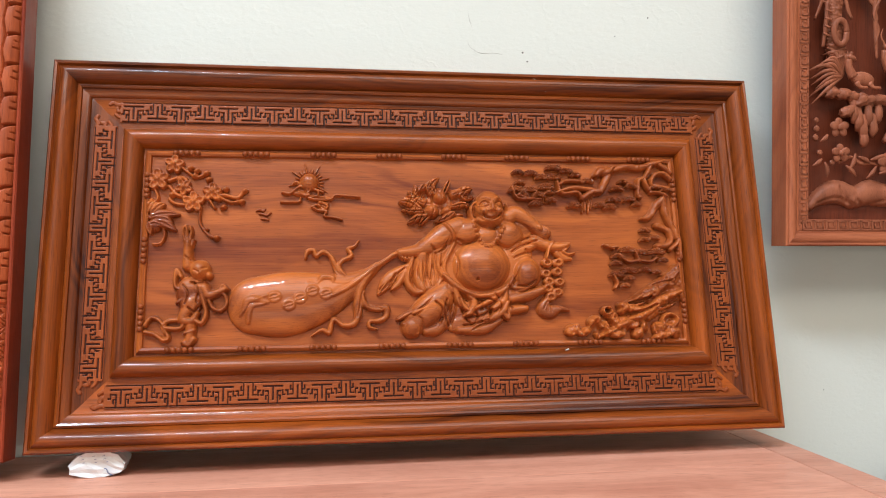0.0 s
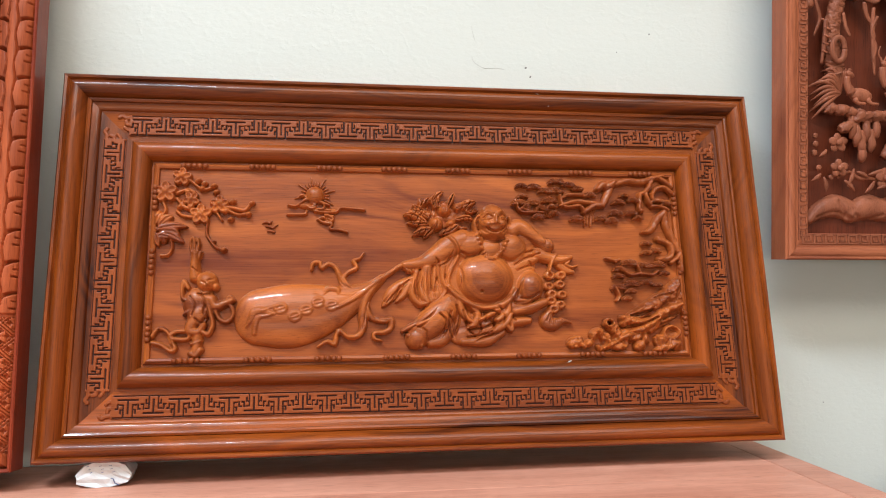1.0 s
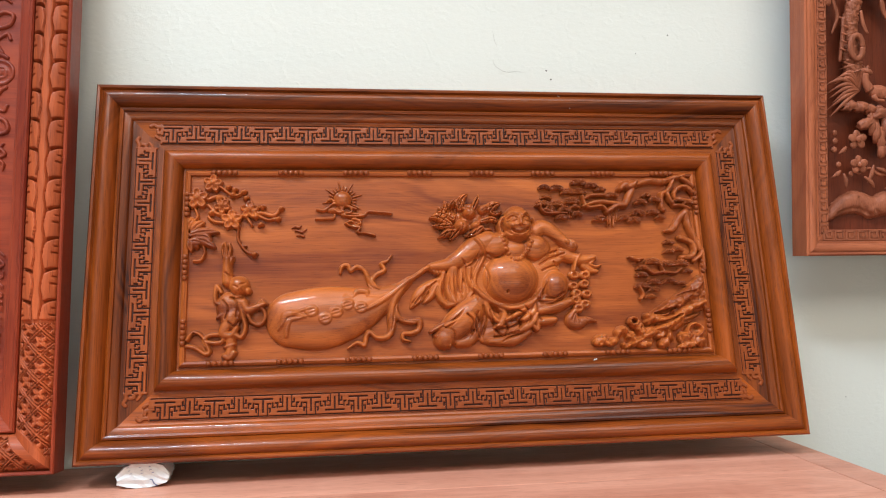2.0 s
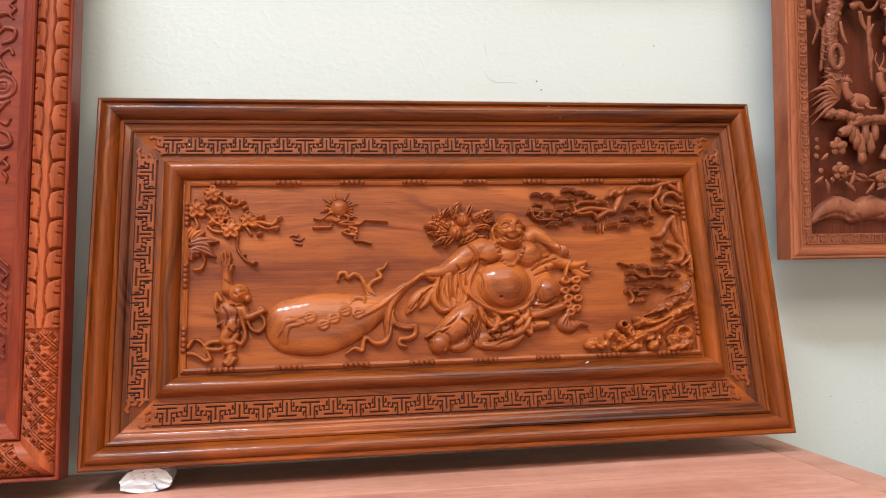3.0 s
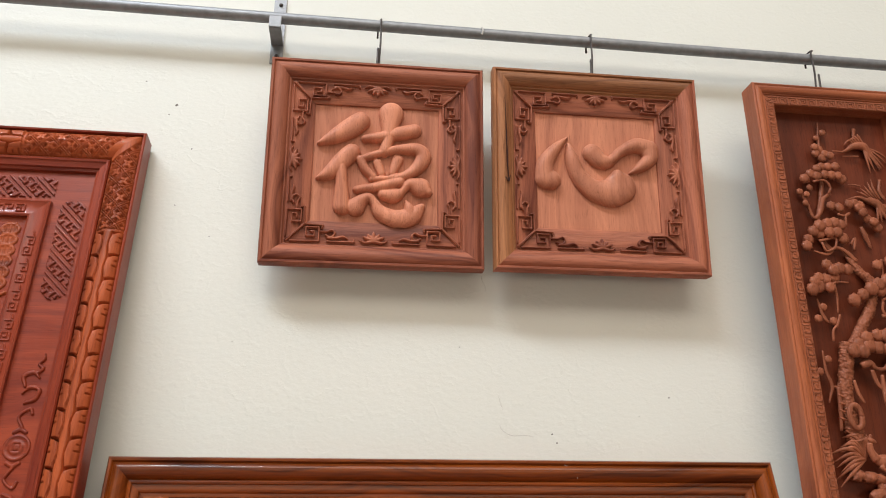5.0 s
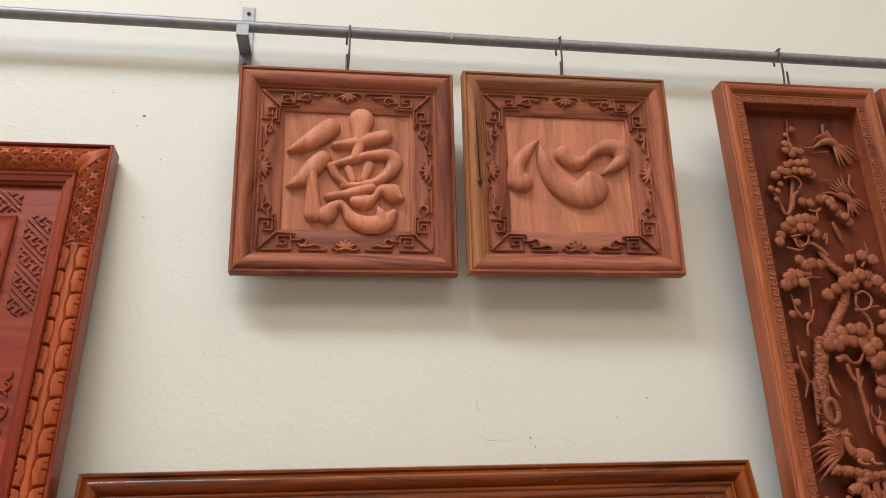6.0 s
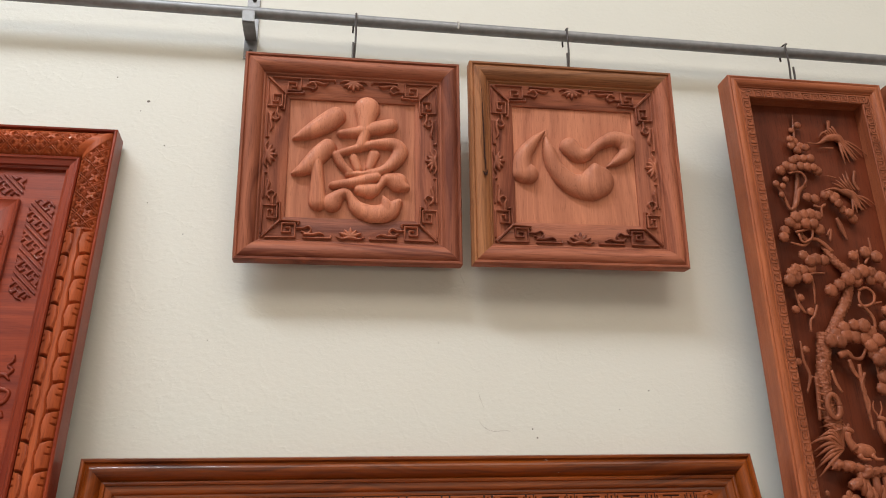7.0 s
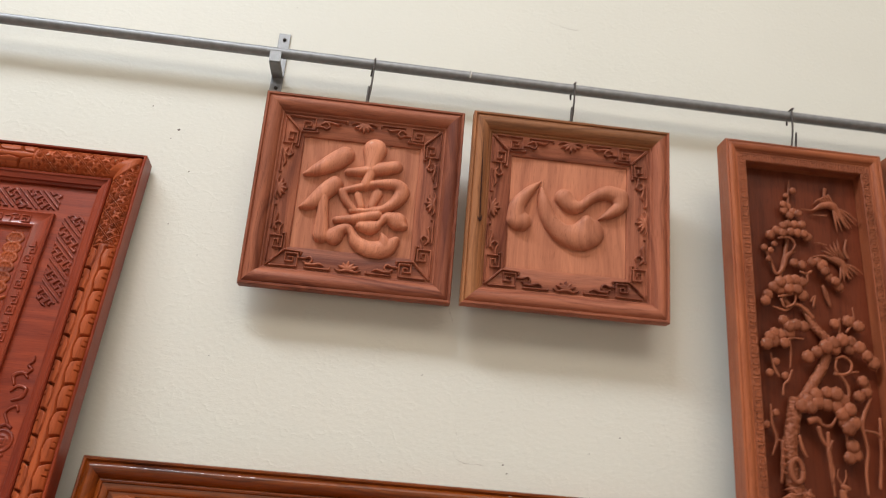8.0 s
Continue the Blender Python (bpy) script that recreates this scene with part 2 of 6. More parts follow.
class Relief:
    """Low carving as heights over a flat ground: u to the right, v up, heights towards the viewer."""

    def __init__(self, u0, v0, u1, v1, res=0.0012):
        self.u, self.v, self.res = np.arange(u0, u1, res), np.arange(v0, v1, res), res
        self.h = np.zeros((len(self.v), len(self.u)))

    def window(self, u, v, r):
        i0, i1 = np.searchsorted(self.u, (u - r, u + r))
        j0, j1 = np.searchsorted(self.v, (v - r, v + r))
        return slice(j0, j1), slice(i0, i1)

    def put(self, t, mode):
        if mode == "max":
            self.h = np.maximum(self.h, t)
        elif mode == "add":
            self.h = self.h + t
        elif mode == "on":
            self.h = np.where(self.h > 0.0005, self.h + t, self.h)
        elif mode == "through":
            self.h = np.where(t > 0, 0.0, self.h)
        else:
            self.h = np.where(self.h > 0.0005, np.maximum(self.h - t, 0.0006), self.h)
        return self

    def ell(self, c, ru, rv, h, turn=0.0, base=0.0, mode="max", power=0.5):
        t = np.zeros_like(self.h)
        w = self.window(c[0], c[1], max(ru, rv) * 1.05)
        du, dv = self.u[None, w[1]] - c[0], self.v[w[0], None] - c[1]
        ca, sa = math.cos(radians(turn)), math.sin(radians(turn))
        q = 1 - ((du * ca + dv * sa) / ru) ** 2 - ((dv * ca - du * sa) / rv) ** 2
        t[w] = np.where(q > 0, base + h * np.maximum(q, 0) ** power, 0)
        return self.put(t, mode)

    def line(self, pts, w, h, base=0.0, mode="max", power=0.5, closed=False):
        """A rounded ridge or groove along a curve; w and h: one value, or one for each point."""
        n = len(pts)
        ws = [w] * n if isinstance(w, (int, float)) else w
        hs = [h] * n if isinstance(h, (int, float)) else h
        t = np.zeros_like(self.h)
        for u, v, r, k in curve_points([(*p[:2], a, b) for p, a, b in zip(pts, ws, hs)], self.res * 1.3, closed):
            r = max(r, self.res * 0.8)
            s = self.window(u, v, r)
            q = 1 - ((self.u[None, s[1]] - u) ** 2 + (self.v[s[0], None] - v) ** 2) / r ** 2
            t[s] = np.maximum(t[s], np.where(q > 0, base + k * np.maximum(q, 0) ** power, 0))
        return self.put(t, mode)

    def flower(self, c, r, h, petals=5, turn=0.0, base=0.0):
        for k in range(petals):
            a = 2 * math.pi * k / petals + turn
            p = (c[0] + 0.58 * r * math.cos(a), c[1] + 0.58 * r * math.sin(a))
            self.ell(p, r * 0.46, r * 0.40, h, math.degrees(a), base, power=0.35)
            self.ell(p, r * 0.32, r * 0.26, h * 0.55, math.degrees(a), 0, "cut", 0.8)
        self.ell(c, r * 0.27, r * 0.27, h * 0.55, 0, base + h * 0.5)
        return self

    def fan(self, c, r, h, needles=8):
        """A clump of pine needles: a flat scallop of ridges that spread from its root."""
        root = (c[0], c[1] - 0.30 * r)
        w = self.window(c[0], c[1], r * 1.3)
        du, dv = self.u[None, w[1]] - root[0], (self.v[w[0], None] - root[1]) / 0.66
        rho, ang = np.hypot(du, dv) / r, np.arctan2(dv, du)
        lobe = 1.0 - 0.07 * np.abs(np.sin(ang * 6.5)) ** 3
        inside = (rho < lobe) & (ang > -0.12) & (ang < math.pi) | (rho < lobe) & (ang < -3.0)
        ridge = np.abs(np.cos(ang * needles)) ** 0.6
        t = np.zeros_like(self.h)
        t[w] = np.where(inside, 0.003 + h * (0.45 + 0.55 * np.sin(np.clip(rho, 0, 1) * 2.2)) * np.where(rho > 0.22, 0.30 + 0.70 * ridge, 0.9), 0)
        return self.put(t, "max")

    def rough(self, amount, cell, seed=1):
        """Uneven tool-worked lumps over all that stands."""
        rng = np.random.RandomState(seed)
        nu, nv = int(np.ptp(self.u) / cell) + 3, int(np.ptp(self.v) / cell) + 3
        g = rng.uniform(-1, 1, (nv, nu))
        x, y = (self.u - self.u[0]) / cell, (self.v - self.v[0]) / cell
        i, j = x.astype(int), y.astype(int)
        fx, fy = (x - i)[None, :], (y - j)[:, None]
        fx, fy = fx * fx * (3 - 2 * fx), fy * fy * (3 - 2 * fy)
        t = (g[j][:, i] * (1 - fx) + g[j][:, i + 1] * fx) * (1 - fy) + (g[j + 1][:, i] * (1 - fx) + g[j + 1][:, i + 1] * fx) * fy
        self.h = np.where(self.h > 0.001, np.maximum(self.h + amount * t, 0.001), self.h)
        return self

    def mesh(self, name, ground, material, parent, label="", grit=0.00004, soften=1, lift=1.0):
        h = self.h * lift
        for _ in range(soften):
            p = np.pad(h, 1, mode="edge")
            s = (p[1:-1, :-2] + p[1:-1, 2:] + p[:-2, 1:-1] + p[2:, 1:-1] + 4 * h) / 8
            h = np.where(h > 0.0003, s, h)
        rng = np.random.RandomState(5)
        h = np.where(h > 0.0005, h + grit * rng.randn(*h.shape), -0.0008)
        keep = h > 0.0004
        near = keep.copy()
        near[1:] |= keep[:-1]; near[:-1] |= keep[1:]; near[:, 1:] |= keep[:, :-1]; near[:, :-1] |= keep[:, 1:]
        quad = near[:-1, :-1] & near[1:, :-1] & near[:-1, 1:] & near[1:, 1:]
        quad &= keep[:-1, :-1] | keep[1:, :-1] | keep[:-1, 1:] | keep[1:, 1:]
        index = np.arange(h.size).reshape(h.shape)
        j, i = np.nonzero(quad)
        f = np.stack([index[j, i], index[j, i + 1], index[j + 1, i + 1], index[j + 1, i]], 1)
        used, f = np.unique(f, return_inverse=True)
        uu, vv = np.meshgrid(self.u, self.v)
        co = np.stack([uu.ravel()[used], -(ground + h.ravel()[used]), vv.ravel()[used]], 1)
        return mesh_object(name, co.tolist(), f.reshape(-1, 4).tolist(), material, parent, True, label)


def rail_mesh(name, profile, length, mitre, material, parent, place, label=""):
    """One side of a frame: a moulding of (inset, height) pairs along x, cut at 45 degrees, its outer edge on z = 0."""
    rows = 24
    verts, faces = [], []
    for inset, height in profile:
        cut = inset if mitre else 0.0
        for k in range(rows + 1):
            x = -length / 2 + cut + (length - 2 * cut) * k / rows
            verts.append((x, -height, inset))
    for a in range(len(profile) - 1):
        for k in range(rows):
            i = a * (rows + 1) + k
            faces.append((i, i + 1, i + rows + 2, i + rows + 1))
    ob = mesh_object(name, verts, faces, material, parent, True, label)
    ob.data.set_sharp_from_angle(angle=radians(38))
    ob.matrix_local = place
    return ob


def frame_rails(profile, w, h, material, parent, u0=0.0, v0=0.0, inset=0.0, name="frame_rail", mats=None):
    """Four mitred sides round a w x h panel whose lower left corner is at (u0, v0)."""
    w, h = w - 2 * inset, h - 2 * inset
    u0, v0 = u0 + inset, v0 + inset
    cx, cz = u0 + w / 2, v0 + h / 2
    ms = mats or [material] * 4
    rail_mesh(name, profile, w, True, ms[0], parent, pose(cx, 0, v0))
    rail_mesh(name, profile, w, True, ms[1], parent, pose(cx, 0, v0 + h, 0, 180, 0))
    rail_mesh(name, profile, h, True, ms[2], parent, pose(u0, 0, cz, 0, 90, 0))
    rail_mesh(name, profile, h, True, ms[3], parent, pose(u0 + w, 0, cz, 0, -90, 0))


def bulge(i0, i1, h0, h1, top, n=8):
    """Profile points of a rounded moulding from inset i0 to i1."""
    return [(i0 + (i1 - i0) * k / n, h0 + (h1 - h0) * k / n + top * math.sin(math.pi * k / n) ** 0.7) for k in range(n + 1)]


def tube(bm, pts, radii, sides=8, step=0.006, lumps=0.0, bark=0.0):
    """A tapered round branch through 3D points."""
    n = len(pts)
    rs = [radii] * n if isinstance(radii, (int, float)) else radii
    path = curve_points([(p[0], p[2], p[1], r) for p, r in zip(pts, rs)], step)
    rings = []
    for k, q in enumerate(path):
        a, b = path[max(k - 1, 0)], path[min(k + 1, len(path) - 1)]
        t = Vector((b[0] - a[0], b[2] - a[2], b[1] - a[1])).normalized()
        s = t.cross(Vector((0.02, 1, 0.01))).normalized()
        w = s.cross(t)
        c = Vector((q[0], q[2], q[1]))
        ring = []
        for j in range(sides):
            ang = 2 * math.pi * j / sides
            r = q[3] * (1 + lumps * noise.noise(c * 90 + Vector((j * 1.7, 0, 0))))
            if bark:
                d = noise.voronoi((c + (s * math.cos(ang) + w * math.sin(ang)) * q[3]) * 150)[0]
                r *= 1 + bark * (0.6 - 1.6 * math.exp(-(((d[1] - d[0]) / 0.16) ** 2)))
            ring.append(bm.verts.new(c + (s * math.cos(ang) + w * math.sin(ang)) * r))
        rings.append(ring)
    for r0, r1 in zip(rings, rings[1:]):
        for j in range(sides):
            bm.faces.new((r0[j], r0[(j + 1) % sides], r1[(j + 1) % sides], r1[j]))
    bm.faces.new(rings[0][::-1]), bm.faces.new(rings[-1])


def blob(bm, c, rx, ry, rz, turn=0.0, sub=2, lumps=0.0):
    r = bmesh.ops.create_icosphere(bm, subdivisions=sub, radius=1.0)
    rot = Matrix.Rotation(radians(turn), 3, "Y")
    for v in r["verts"]:
        k = 1 + lumps * noise.noise(v.co * 2.1 + Vector(c) * 40)
        v.co = rot @ Vector((v.co.x * rx * k, v.co.y * ry * k, v.co.z * rz * k)) + Vector(c)


def empty(name, m, label, category, group="", kind=""):
    ob = new(name)
    ob.matrix_world = m
    return tagged(ob, label, category, group, kind)


# ---- setting ----
def slab(name, x0, y0, z0, x1, y1, z1, material, label, category):
    bm = bmesh.new()
    box(bm, x0, y0, z0, x1, y1, z1)
    return tagged(part(name, bm, material), label, category, "", "structure")


slab("floor", -9, -6.2, -0.15, 5, 0.25, 0, M_FLOOR, "grey cement showroom floor", "floor")
slab("wall_north", -9, 0, 0, 5, 0.2, 7.7, M_WALL, "pale green-cream painted plaster wall with rough patches", "wall")
WALL = bpy.data.objects["wall_north"]
M_CRACK = plain("grey_hairline", (0.50, 0.48, 0.43), 0.8)
M_MARK = plain("grey_dirt_mark", (0.16, 0.14, 0.12), 0.8)
for x, z, a, b in ((0.210, 1.541, 0.0022, 0.002), (0.219, 1.523, 0.002, 0.002), (-0.626, 2.271, 0.004, 0.0035), (-0.640, 2.245, 0.0015, 0.0018), (-0.58, 2.16, 0.0018, 0.002), (-0.70, 2.33, 0.002, 0.002), (-0.60, 2.02, 0.0015, 0.0015),
                   (0.47, 1.62, 0.0016, 0.0016), (0.40, 1.58, 0.0012, 0.0012), (-0.45, 1.72, 0.0012, 0.0012), (0.02, 1.72, 0.0013, 0.0013), (-0.52, 1.95, 0.0013, 0.0013), (0.84, 0.86, 0.0013, 0.0013)):
    bm = bmesh.new()
    blob(bm, (x, 0, z), a, 0.0008, b, 20, 1, 0.4)
    part("dirt_speck", bm, M_MARK, WALL)
for pts in (((0.070, 1.882), (0.073, 1.868), (0.078, 1.858), (0.079, 1.846)), ((0.10, 1.560), (0.105, 1.548), (0.125, 1.537), (0.15, 1.538), (0.17, 1.535)), ((0.10, 1.62), (0.104, 1.60), (0.11, 1.585)), ((0.28, 2.74), (0.36, 2.72), (0.38, 2.735)), ((0.34, 2.68), (0.37, 2.65))):
    bm = bmesh.new()
    tube(bm, [(x, 0.0, z) for x, z in pts], [0.0001] + [0.0005] * (len(pts) - 2) + [0.0001], 5, 0.004, 1.0)
    part("hairline_crack", bm, M_CRACK, WALL)

# unseen walls that close the room, kept dark so they bounce little light
slab("wall_west", -9.2, -6.2, 0, -9, 0.2, 7.7, M_DIM, "unseen dull grey-brown side wall, dark to hold back bounced light", "wall")
slab("wall_east", 5, -6.2, 0, 5.2, 0.2, 7.7, M_DIM, "unseen dull grey-brown side wall, dark to hold back bounced light", "wall")
# the unseen wall behind the viewer, with a high and a low opening added for the fill lamps
bm = bmesh.new()
for x0, z0, x1, z1 in ((-9, 0, -3.0, 7.7), (3.6, 0, 5, 7.7), (-3.0, 7.45, 3.6, 7.7), (-3.0, 1.75, 3.6, 5.1), (-3.0, 0, 3.6, 0.1)):
    box(bm, x0, -6.2, z0, x1, -6, z1)
tagged(part("wall_south", bm, M_DIM), "unseen dull grey-brown wall with two openings added for fill lamps", "wall", "", "structure")
# unseen ceiling with two openings: the rooflight strip, and one added for the wide fill lamp
HOLES = ((-6.0, -4.8, -0.8, -2.5), (-0.3, -5.35, 4.35, -1.85))
bm = bmesh.new()
xs, ys = sorted({-9, 5} | {q for h in HOLES for q in (h[0], h[2])}), sorted({-6.2, 0.2} | {q for h in HOLES for q in (h[1], h[3])})
for x0, x1 in zip(xs, xs[1:]):
    for y0, y1 in zip(ys, ys[1:]):
        cx, cy = (x0 + x1) / 2, (y0 + y1) / 2
        if not any(h[0] < cx < h[2] and h[1] < cy < h[3] for h in HOLES):
            box(bm, x0, y0, 7.7, x1, y1, 7.85)
tagged(part("ceiling", bm, M_DIM), "unseen dull plaster ceiling with a rooflight and an opening for a fill lamp", "ceiling", "", "structure")


# ---- wooden table under the panels ----
def build_table():
    t = empty("table", pose(0.673, -0.03, 0), "long table of pale pinkish planks with a breadboard end", "table")
    t0, t1 = 0.748, 0.788
    bm = bmesh.new()
    box(bm, -0.0632, -0.66, t0, 0.0, 0.02, t1 + 0.0004, 0.0008)
    part("breadboard_end", bm, M_TABLE, t)
    for a, b in ((-0.24, 0.018), (-0.4425, -0.2405), (-0.66, -0.443)):
        bm = bmesh.new()
        box(bm, -2.3, a, t0, -0.0635, b, t1, 0.0008)
        part("plank", bm, M_TABLE, t)
    for x in (-0.05, -2.25):
        for y in (-0.62, -0.05):
            bm = bmesh.new()
            box(bm, x - 0.04, y - 0.035, 0, x + 0.04, y + 0.035, t0, 0.004)
            part("leg", bm, M_TABLE, t)
    bm = bmesh.new()
    box(bm, -2.2, -0.625, 0.65, -0.09, -0.60, t0, 0.002)
    part("apron", bm, M_TABLE, t)


build_table()


def build_paper(x, y, turn, w, h):
    t = empty("paper_wad", pose(x, y, 0.7885, 0, 0, turn), "thick folded wad of white printed paper under the panel's corner", "paper")
    rng = random.Random(4)
    bm = bmesh.new()
    box(bm, -w, -0.026, 0, w, 0.028, h)
    bmesh.ops.subdivide_edges(bm, edges=bm.edges[:], cuts=5, use_grid_fill=True)
    for v in bm.verts:
        e = abs(v.co.x) / w
        half = h / 2
        v.co.z = max(0, (v.co.z - half) * (1.05 - 0.72 * e ** 3) + half * (1 - 0.30 * e ** 3) + rng.uniform(-0.0012, 0.0012))
        v.co.z = min(v.co.z, h)
        v.co.x += rng.uniform(-0.0018, 0.0018) + 0.010 * (v.co.z / h - 0.5) * (1 if v.co.x > 0 else -0.5)
        v.co.y += rng.uniform(-0.002, 0.002)
    pad = part("folded_paper", bm, M_PAPER, t)
    bm = bmesh.new()
    tube(bm, [(0.012, -0.0285, 0.014), (0.016, -0.029, 0.013), (0.018, -0.029, 0.007), (0.024, -0.0285, 0.003)], 0.0008, 5, 0.003)
    part("ink_mark", bm, M_INK, pad, "dark pen squiggle")
    for k in range(9):
        bm = bmesh.new()
        u, v = -0.022 + (k % 3) * 0.017 + rng.uniform(-0.003, 0.003), 0.034 - (k // 3) * 0.005
        tube(bm, [(u, -0.0285, v), (u + 0.004, -0.0290, v + 0.0008)], 0.0004, 4, 0.003)
        part("print_mark", bm, M_INK, pad)


build_paper(-0.535, -0.148, 3, 0.041, 0.0395)


def build_low_cabinet():
    t = empty("low_cabinet", pose(1.30, -0.25, 0), "dark brown wooden low cabinet with rounded top", "cabinet")
    bm = bmesh.new()
    box(bm, -0.36, -0.2, 0.66, 0.36, 0.2, 0.70, 0.016)
    part("top", bm, M_DEEP, t)
    bm = bmesh.new()
    box(bm, -0.33, -0.17, 0, 0.33, 0.17, 0.66, 0.006)
    part("body", bm, M_DEEP, t)


build_low_cabinet()


# ---- hanging rail ----
def build_rail():
    t = empty("hanging_rail", pose(0, -0.06, 2.484), "galvanised steel pipe hanging rail on wall brackets", "rail")
    bm = bmesh.new()
    tube(bm, [(-2.6, 0, 0.018), (0, 0, 0.0), (2.6, 0, -0.018)], 0.0135, 16, 0.5)
    part("pipe", bm, M_STEEL, t, smooth=True)
    for x in (-0.413, 1.9):
        bm = bmesh.new()
        box(bm, x - 0.015, 0.0555, -0.085, x + 0.015, 0.0595, 0.105, 0.001)
        box(bm, x - 0.014, -0.012, -0.034, x + 0.014, 0.056, -0.027, 0.001)
        box(bm, x - 0.014, -0.017, -0.034, x + 0.014, -0.0135, -0.004, 0.001)
        br = part("bracket", bm, M_STEEL, t, "flat galvanised steel bracket")
        for z in (0.085, -0.065):
            bm = bmesh.new()
            blob(bm, (x + 0.001, 0.054, z), 0.005, 0.004, 0.005)
            part("screw", bm, M_IRON, br)
    bm = bmesh.new()
    tube(bm, [(0.076, -0.0135, 0.004), (0.077, -0.016, -0.002), (0.075, -0.0135, -0.012)], 0.0022, 6, 0.004)
    blob(bm, (0.076, -0.0145, 0.006), 0.003, 0.003, 0.004, 0, 1)
    part("weld_drip", bm, M_GUM, t, "pale drip of paint on the pipe")


build_rail()


def build_hook(x, drop, tilt, reach, double=False):
    t = empty("wire_hook", pose(x, -0.06, 2.484), "dark iron wire hook over the steel rail", "hook", "hooks on the rail")
    bm = bmesh.new()
    tube(bm, [(-0.004, 0.016, -0.022), (-0.003, 0.0165, 0.0), (0, 0.010, 0.0135), (0.002, 0.0, 0.0165), (0.003, -0.0105, 0.013),
              (0.003 + tilt * 0.2, -0.0165, 0.0), (0.003 + tilt * 0.5, -0.0165 - 0.4 * (reach - 0.0165), -drop * 0.45), (tilt, -reach, -drop)], 0.0024, 7, 0.003)
    part("wire", bm, M_IRON, t, smooth=True)
    bm = bmesh.new()
    # the wound-back end lies along the lower half of the wire
    side = 0.010 if double else -0.002
    tube(bm, [(side + 0.6 * tilt, -0.0165 - 0.55 * (reach - 0.0165) - 0.003, -drop * 0.55), (side + 0.8 * tilt, -0.0165 - 0.8 * (reach - 0.0165) - 0.003, -drop * 0.75), (side + tilt, -reach - 0.003, -drop)], 0.0028, 6, 0.004)
    part("twisted_end", bm, M_IRON, t, smooth=True)


build_hook(-0.170, 0.155, -0.002, 0.036)
build_hook(0.345, 0.150, -0.020, 0.050)
build_hook(0.925, 0.150, -0.046, 0.058, True)

# ---- large landscape panel with the laughing figure ----
PW, PH = 1.279, 0.6645
panel = empty("carved_panel", pose(-0.001, -0.187, 0.829, -10.32, 0.12), "large golden-brown varnished carved wooden relief panel leaning on the wall", "carved panel")
FIELD = -0.030

prof = [(0.0, -0.05), (0.0, -0.004), (0.003, 0.0), (0.007, -0.0005), (0.009, -0.004)]
prof += bulge(0.010, 0.037, -0.005, -0.012, 0.011)
prof += [(0.0385, -0.015), (0.0395, -0.0125), (0.043, -0.011), (0.046, -0.0125), (0.047, -0.0165), (0.052, -0.0175), (0.057, -0.0185),
         (0.060, -0.021), (0.061, -0.0245), (0.066, -0.026), (0.118, -0.026)]
frame_rails(prof, PW, PH, M_GOLD, panel, -PW / 2, 0)
prof = [(0.0, -0.027), (0.0005, -0.022)] + bulge(0.001, 0.034, -0.021, -0.026, 0.016, 10) + [(0.035, -0.030), (0.040, -0.0315)]
frame_rails(prof, PW, PH, M_GOLD, panel, -PW / 2, 0, 0.1165, "inner_moulding")
prof = [(0.0, -0.0312), (0.0005, -0.0265), (0.002, -0.0245), (0.006, -0.0225), (0.010, -0.0245), (0.0115, -0.031)]
frame_rails(prof, PW, PH, M_FIELD, panel, -PW / 2, 0, 0.1545, "bead_moulding")
bm = bmesh.new()
box(bm, -PW / 2 + 0.15, 0.030, 0.15, PW / 2 - 0.15, 0.05, PH - 0.15)
part("field_board", bm, M_FIELD, panel)
bm = bmesh.new()
box(bm, -PW / 2 + 0.002, 0.036, 0.002, PW / 2 - 0.002, 0.055, PH - 0.002)
part("backing_board", bm, M_DEEP, panel)


